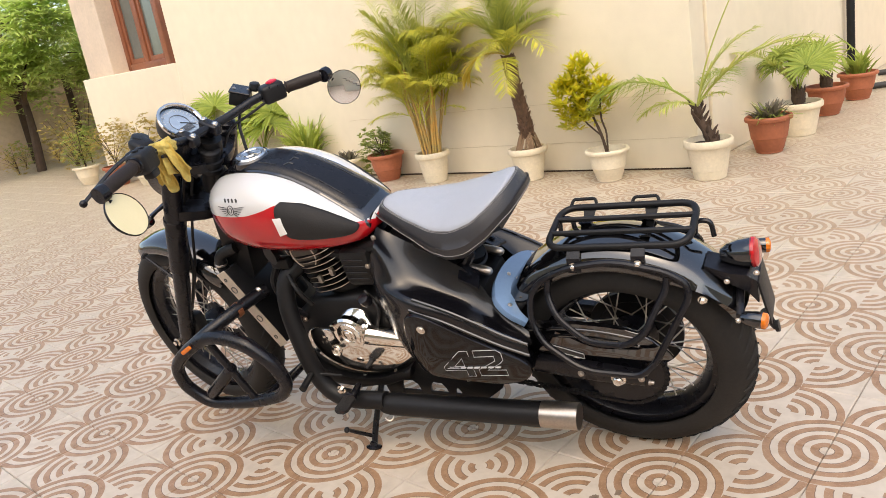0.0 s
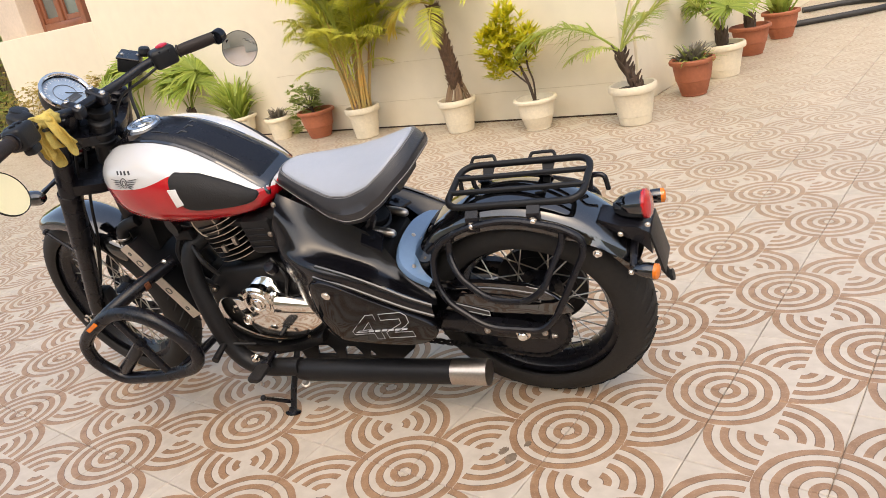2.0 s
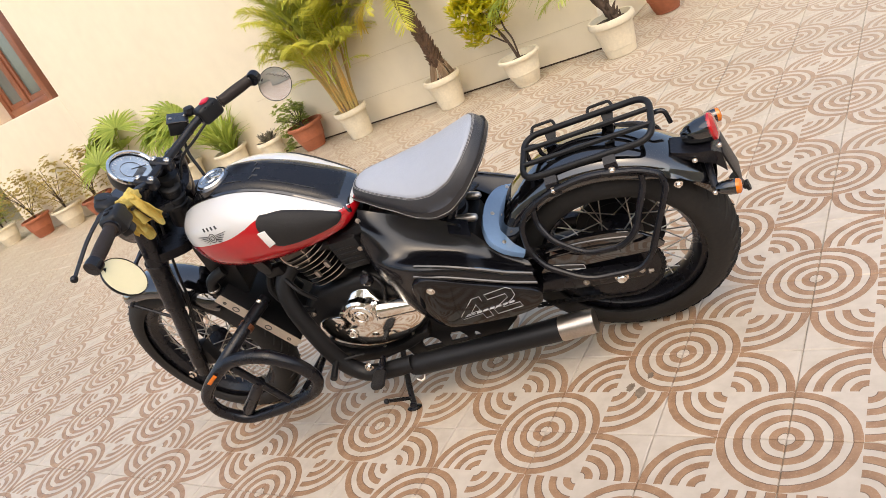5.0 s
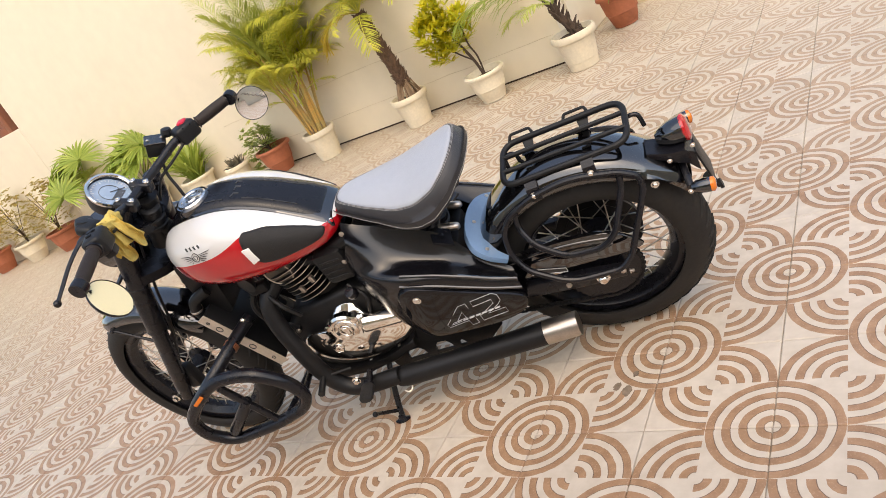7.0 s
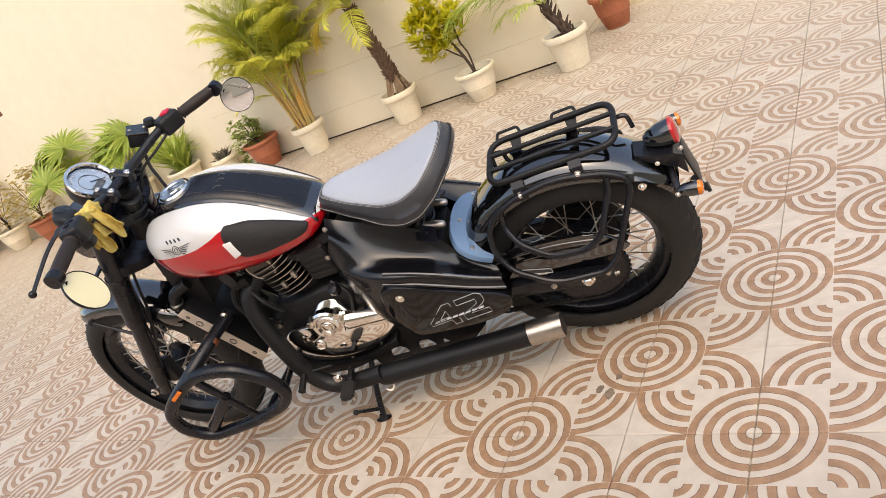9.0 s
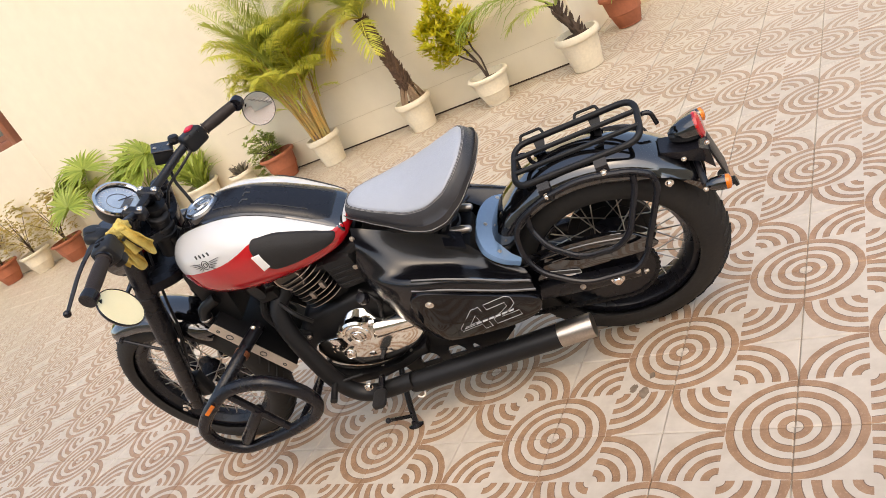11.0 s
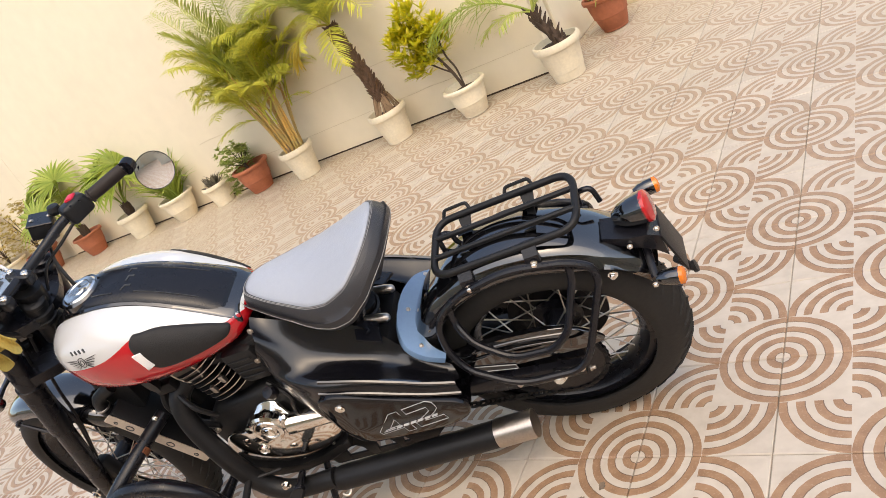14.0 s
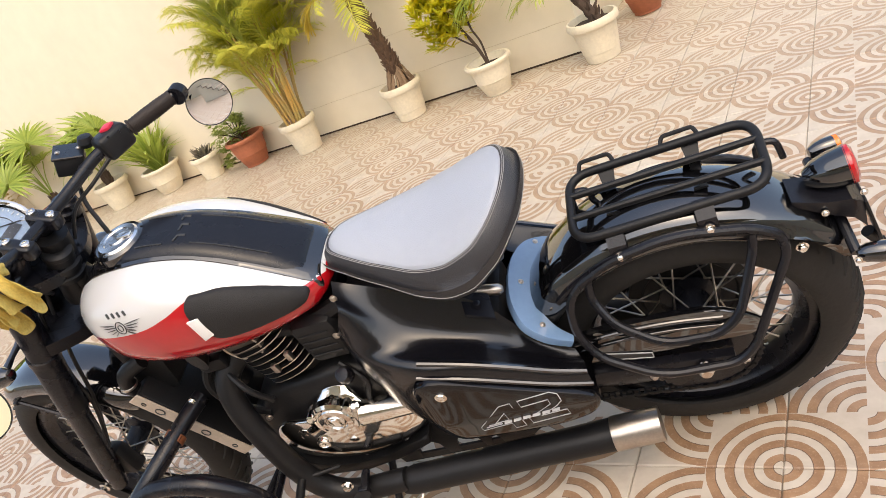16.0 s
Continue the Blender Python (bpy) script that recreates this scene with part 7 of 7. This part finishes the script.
def fan_plant(t, zi, n, r, hgt, seed, material=None):
    q = random.Random(seed)
    for k in range(n):
        a = q.uniform(0, 6.28) if k else 2.5
        tilt = q.uniform(0.25, 0.75)
        top = Vector((math.cos(a) * tilt * hgt, math.sin(a) * tilt * hgt, zi + hgt * q.uniform(0.65, 1.05)))
        b = bmesh.new()
        tube(b, smooth_path([(0, 0, zi + 0.08), (top.x * 0.35, top.y * 0.35, zi + (top.z - zi) * 0.65), top], 6), 0.005, 6)
        fan_leaf(b, top, (math.cos(a) * 0.7 + 0.15, math.sin(a) * 0.7 - 0.25, 0.75), r * q.uniform(0.8, 1.1), 25, q)
        part("fan_leaf", b, material or M_FAN, t, "pleated round fan leaf" if k == 0 else "")
    b = bmesh.new()
    tube(b, [(0, 0, zi - 0.01), (0, 0, zi + 0.05), (0, 0, zi + 0.12), (0, 0, zi + 0.17)], [0.035, 0.05, 0.045, 0.015], 12)
    for k in range(24):
        a = k * 2.4
        tube(b, [(0.04 * math.cos(a), 0.04 * math.sin(a), zi + 0.03 + 0.004 * k), (0.052 * math.cos(a), 0.052 * math.sin(a), zi + 0.06 + 0.005 * k)], [0.012, 0.003], 5)
    part("stem_base", b, M_BARK, t, "dark fibrous stem base")


def rosette(t, zi, n, length, width, up, material, seed, bend=0.5, spread=0.03):
    q = random.Random(seed)
    for half in range(2):
        b = bmesh.new()
        for k in range(n // 2):
            a = q.uniform(0, 6.283)
            p = Vector((q.gauss(0, spread), q.gauss(0, spread), zi))
            leaflet(b, p, Vector((math.cos(a), math.sin(a), q.uniform(*up))), Vector((0, 0, 1)), length * q.uniform(0.6, 1.1), width, bend * q.uniform(0.5, 1.3), 0.4)
        part("leaves", b, material, t)


def shrub(t, zi, c, r, n, leaf, material, seed, trail=()):
    q = random.Random(seed)
    b = bmesh.new()
    for k in range(9):
        v = Vector((q.gauss(0, 1), q.gauss(0, 1), abs(q.gauss(0, 1)))).normalized() * r
        tube(b, smooth_path([(0, 0, zi), Vector(c) * 0.5 + Vector((0, 0, zi * 0.5)) + v * 0.15, Vector(c) + v * 0.8], 4), [0.006 - 0.0004 * j for j in range(9)], 6)
    part("twig_clump", b, M_BARK, t, "thin twigs")
    b = bmesh.new()
    leaf_cloud(b, c, r, n, leaf, leaf * 0.42, q, 0.5, 0.3)
    for p in trail:
        leaf_cloud(b, p, r * 0.35, n // 6, leaf, leaf * 0.42, q, 0.4, 0.0)
    part("leaves", b, material, t, "small loose leaves")


# along the side wall
t, zi = potted("potted_succulent", "dark succulent rosette in a terracotta pot", "potted plant", -0.690, 4.040, 0.33, 0.29, "bowl", M_POT_TERRA, 0.926)
rosette(t, zi, 60, 0.24, 0.034, (0.8, 2.6), M_DARKLEAF, 3, 0.35)
rosette(t, zi, 44, 0.28, 0.024, (0.6, 2.2), M_SHRUB, 4, 0.6)
t, zi = potted("potted_fan_palm", "fan palm with round pleated leaves in a cream pot", "potted palm", -0.672, 4.615, 0.36, 0.28, "pot", M_POT_CREAM, 0.916)
fan_plant(t, zi, 11, 0.27, 0.40, 5)
place_part(P2, t, Matrix.Translation((0, 0, zi + 0.1)) @ pose(0, 0, 0, 0, 0, -115) @ Matrix.Diagonal((0.85, 0.85, 0.85, 1)), USED)
t, zi = potted("potted_fan_palm", "fan palm with broad leaves in a terracotta pot", "potted palm", -0.693, 5.377, 0.36, 0.28, "bowl", M_POT_TERRA, 0.902)
fan_plant(t, zi, 9, 0.26, 0.36, 6)
t, zi = potted("potted_aloe", "spiky aloe in a terracotta pot", "potted plant", -0.634, 6.070, 0.36, 0.28, "bowl", M_POT_TERRA, 0.891)
rosette(t, zi, 44, 0.42, 0.045, (0.9, 2.6), M_FAN, 7, 0.30)
# along the main wall, past the areca
t, zi = potted("potted_trailing_shrub", "trailing light green shrub in a wide terracotta pot", "potted shrub", -3.602, 3.237, 0.36, 0.28, "bowl", M_POT_TERRA, 0.892)
shrub(t, zi, (-0.10, -0.02, zi + 0.14), 0.17, 120, 0.048, M_SHRUB, 8, ((-0.20, -0.06, zi + 0.02), (-0.22, -0.08, zi - 0.12), (0.02, 0, zi + 0.24)))
t, zi = potted("potted_dark_rosette", "dark spiky rosette in a small cream pot", "potted plant", -4.074, 3.217, 0.28, 0.24, "pot", M_POT_CREAM, 0.883)
rosette(t, zi, 70, 0.17, 0.026, (0.6, 2.4), M_DARKLEAF, 9, 0.3)
t, zi = potted("potted_spider_lily", "arching strap-leaf lily in a yellowish cream pot", "potted plant", -4.571, 3.179, 0.38, 0.28, "bowl", M_POT_CREAM, 0.874)
rosette(t, zi, 150, 0.80, 0.030, (1.0, 3.6), M_FAN, 10, 0.45)
t, zi = potted("potted_fan_palm", "low fan palm spilling over a cream pot", "potted palm", -5.186, 3.126, 0.36, 0.30, "pot", M_POT_CREAM, 0.863)
fan_plant(t, zi, 11, 0.46, 0.52, 12)
t, zi = potted("potted_fan_palm", "tall stalked fan palm in a terracotta pot", "potted palm", -5.925, 3.065, 0.36, 0.28, "bowl", M_POT_TERRA, 0.849)
fan_plant(t, zi, 10, 0.42, 0.70, 13)
for k, (x, y, mt, sd) in enumerate(((-6.662, 2.974, M_POT_TERRA, 14), (-7.334, 2.958, M_POT_CREAM, 15), (-7.999, 2.912, M_POT_TERRA, 16), (-8.896, 2.921, M_POT_CREAM, 17))):
    t, zi = potted("potted_dry_shrub", "bushy yellowing shrub in a %s pot" % ("terracotta" if mt is M_POT_TERRA else "cream"), "potted shrub", x, y, 0.42, 0.32, "bowl", mt, 0.82)
    shrub(t, zi, (0, 0, zi + 0.36), 0.34, 210, 0.050, M_DRYSHRUB if k != 3 else M_SHRUB, sd, ((0.1, 0.1, zi + 0.65),))

# yellow cloth knotted on the handlebar
cloth = thing("polishing_cloth", "crumpled yellow polishing cloth tied to the handlebar", "cloth", BIKE)
SIDE, TO = Vector((-0.85, -0.51, 0.0)), Vector((-0.50, 0.84, 0.2))


def cloth_leaf(name, pts, w0, w1, folds, phase):
    """A hanging tongue of thin pleated cloth with a ragged lower edge."""
    b = bmesh.new()
    P = smooth_path(pts, 9)
    n, rows = 28, []
    for i, p in enumerate(P):
        f = i / (len(P) - 1)
        w = w0 + (w1 - w0) * min(1.0, f * 1.6)
        front, back = [], []
        for j in range(n + 1):
            u = 2 * j / n - 1
            wave = 0.010 * (0.35 + f) * math.sin(folds * u * 3.1416 + phase + 1.5 * f) + 0.004 * math.sin(2.3 * folds * u + 4 * f + phase)
            q = p + SIDE * (u * w) + TO * (wave + 0.012 * (1 - u * u)) + noise.noise_vector(p * 45 + Vector((u * 1.3, phase, 0))) * 0.005
            q.z -= 0.012 * f * f * math.sin(3 * u + phase) + 0.01 * f * (1 - abs(u))
            front.append(q + TO * 0.0009)
            back.append(q - TO * 0.0009)
        rows.append(front + back[::-1])
    loft(b, rows)
    return part(name, b, M_CLOTH, cloth, angle=70)


cloth_leaf("hanging_fold", ((1.088, 0.188, 1.062), (1.104, 0.204, 1.028), (1.112, 0.200, 0.985), (1.118, 0.192, 0.940)), 0.013, 0.023, 1.6, 0.4)
cloth_leaf("hanging_fold", ((1.082, 0.180, 1.062), (1.066, 0.186, 1.030), (1.058, 0.180, 0.998), (1.060, 0.172, 0.960)), 0.012, 0.019, 1.5, 2.1)
cloth_leaf("hanging_fold", ((1.086, 0.192, 1.060), (1.082, 0.212, 1.015), (1.084, 0.206, 0.975)), 0.012, 0.017, 1.9, 3.4)
b = bmesh.new()
rows = []
for i in range(13):
    f = i / 12
    p = Vector((1.092, 0.150, 1.042)).lerp(Vector((1.074, 0.226, 1.058)), f)
    rows.append([p + Vector((math.cos(q), 0.1 * math.cos(q), math.sin(q))) * (0.0165 + 0.007 * noise.noise(Vector((math.cos(q) * 1.6, math.sin(q) * 1.6, f * 5))) + 0.002 * math.sin(5 * q + 9 * f)) for q in [6.283 * j / 28 for j in range(28)]])
loft(b, rows)
part("wrap", b, M_CLOTH, cloth, "cloth wound round the bar", angle=70)

# ---- background beyond the house: tree, garden edge, hose, pole ----
hose = bmesh.new()
tube(hose, smooth_path([(-0.75, 6.50, 0.031), (-0.68, 6.53, 0.031), (-0.338, 6.753, 0.031), (-0.01, 7.02, 0.031), (0.084, 7.322, 0.031), (-0.06, 7.60, 0.031), (-0.42, 7.64, 0.031), (-0.775, 7.443, 0.031)], 8), 0.028, 12)
tagged(part("garden_hose", hose, M_HOSE), "thick black hose lying in a loop on the tiles", "hose")
pole = bmesh.new()
tube(pole, [(-0.869, 6.83, 0), (-0.869, 6.83, 3.3)], 0.036, 14)
lathe(pole, [(0, 0), (0.10, 0), (0.10, 0.02), (0.055, 0.03)], 16, pose(-0.869, 6.83, 0))
tagged(part("steel_pole", pole, M_MATTE), "dark steel pole standing beside the wall", "pole")


def tree(name, label, x, y, h, r, seed, material, size):
    q = random.Random(seed)
    t = thing(name, label, "tree", pose(x, y, 0) @ Matrix.Diagonal((size, size, size, 1)))
    b = bmesh.new()
    ends = []
    trunk = smooth_path([(0, 0, 0), (0.1, 0.05, h * 0.25), (-0.05, 0.1, h * 0.5), (0.05, 0, h * 0.8)], 6)
    tube(b, trunk, [0.11 * (1 - 0.75 * k / len(trunk)) for k in range(len(trunk))], 10)
    for k in range(30):
        p = trunk[q.randint(9, len(trunk) - 1)]
        a = q.uniform(0, 6.28)
        e = p + Vector((math.cos(a) * r * q.uniform(0.4, 1), math.sin(a) * r * q.uniform(0.4, 1), q.uniform(-0.25, 0.45) * h * 0.5))
        e.z = max(e.z, 2.15 + q.uniform(0, 0.4))
        tube(b, smooth_path([p, p.lerp(e, 0.5) + Vector((0, 0, 0.15)), e], 4), [0.05 - 0.005 * j for j in range(9)], 6)
        ends.append(e)
    part("trunk", b, M_BARK, t, "dark trunk with limbs")
    b = bmesh.new()
    for e in ends:
        for _ in range(4):
            leaf_cloud(b, e + Vector((q.gauss(0, 0.35), q.gauss(0, 0.35), q.gauss(0, 0.3))), q.uniform(0.3, 0.6), 40, 0.27, 0.050, q, 0.4, 0.3, 0.25)
    part("crown", b, material, t, "loose crown of narrow drooping leaves")


tree("garden_tree", "leafy green tree in front of the garden wall", -12.53, 3.67, 4.2, 2.0, 3, M_TREE, 0.72)
tree("garden_tree", "leafy green tree behind the house corner", -12.54, 6.18, 5.2, 2.2, 5, M_TREE, 0.67)
for k in range(7):
    t = thing("wall_post", "dark post against the tan garden wall", "post", GARDEN @ pose(0.07, 0.05 + 0.92 * k, 0) @ Matrix.Diagonal((0.67, 0.67, 0.67, 1)), group="posts along the garden wall")
    b = bmesh.new()
    box(b, (-0.06, -0.09, 0), (0.06, 0.09, 2.5), 0.01)
    part("post", b, M_BARK, t)
hedge_q = random.Random(4)
for k in range(16):
    t = thing("garden_shrub", "low dry shrub at the garden edge", "shrub", pose(-13.9 + 0.14 * 0.5 * k + hedge_q.uniform(-0.28, 0.28) + (1.1 if k % 3 == 0 else 0), 1.9 + 0.5 * k, 0) @ Matrix.Diagonal((0.69, 0.69, 0.69, 1)), group="shrubs at the garden edge")
    shrub(t, 0.0, (0, 0, 0.38), 0.42, 120, 0.075, M_DRYSHRUB if k % 2 else M_SHRUB, 30 + k)
for k, (x, y, hh) in enumerate(((-10.744, 3.584, 1.5), (-10.01, 3.283, 1.0), (-11.304, 4.022, 1.8))):
    t = thing("garden_bush", "sparse pale bush near the house corner", "shrub", pose(x, y, 0) @ Matrix.Diagonal((0.745, 0.745, 0.745, 1)), group="shrubs at the garden edge")
    shrub(t, 0.0, (0, 0, hh * 0.55), hh * 0.42, 190, 0.065, M_DRYSHRUB if k < 2 else M_SHRUB, 60 + k)
cane = bmesh.new()
tube(cane, [(-12.555, 2.679, 0.014), (-13.177, 3.317, 1.05)], 0.014, 8)
tagged(part("garden_stick", cane, M_ROOT), "pale stick leaning at the garden edge", "stick")

for k, (x, y, r) in enumerate(((0.222, 0.150, 0.013), (0.190, 0.168, 0.011), (0.232, 0.215, 0.008))):
    b = bmesh.new()
    q = random.Random(k)
    ring = [(x + r * (1 + q.uniform(-0.2, 0.2)) * math.cos(a), y + 1.6 * r * (1 + q.uniform(-0.2, 0.2)) * math.sin(a)) for a in [6.283 * j / 18 for j in range(18)]]
    loft(b, [[Vector((px, py, 0.0002)) for px, py in ring], [Vector((x + (px - x) * 0.9, y + (py - y) * 0.9, 0.0012)) for px, py in ring]])
    tagged(part("oil_stain", b, M_STAIN), "small dark oil stain on the floor tiles", "stain", group="oil stains")

# ---- floor tiles: those round the motorcycle one by one, the rest joined ----
near_v, near_f = slab(0, 0, T, T)
near_me = bpy.data.meshes.new("tile")
near_me.from_pydata([(a - T / 2, b - T / 2, c) for a, b, c in near_v], [], near_f)
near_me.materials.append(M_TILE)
far_v, far_f = [], []
for i in range(-84, 50):
    for j in range(-28, 52):
        x0, y0 = i * T, j * T
        if -7 <= i < 8 and -6 <= j < 13:
            ob = new("tile", near_me)
            ob.parent = floor
            ob.location = (x0 + T / 2, y0 + T / 2, 0)
        elif x0 > -21.9 and y0 < 13.9 and x0 < 11.6 and y0 > -8.6 and not (x0 < -1.3 and y0 > 4.2 and x0 > -8.2):
            v, f = slab(x0, y0, x0 + T, y0 + T)
            o = len(far_v)
            far_v += v
            far_f += [tuple(q + o for q in g) for g in f]
far_me = bpy.data.meshes.new("outer_tiles")
far_me.from_pydata(far_v, [], far_f)
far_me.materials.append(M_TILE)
far_tiles = new("outer_tiles", far_me)
far_tiles.parent = floor
tagged(far_tiles, kind="stuff")
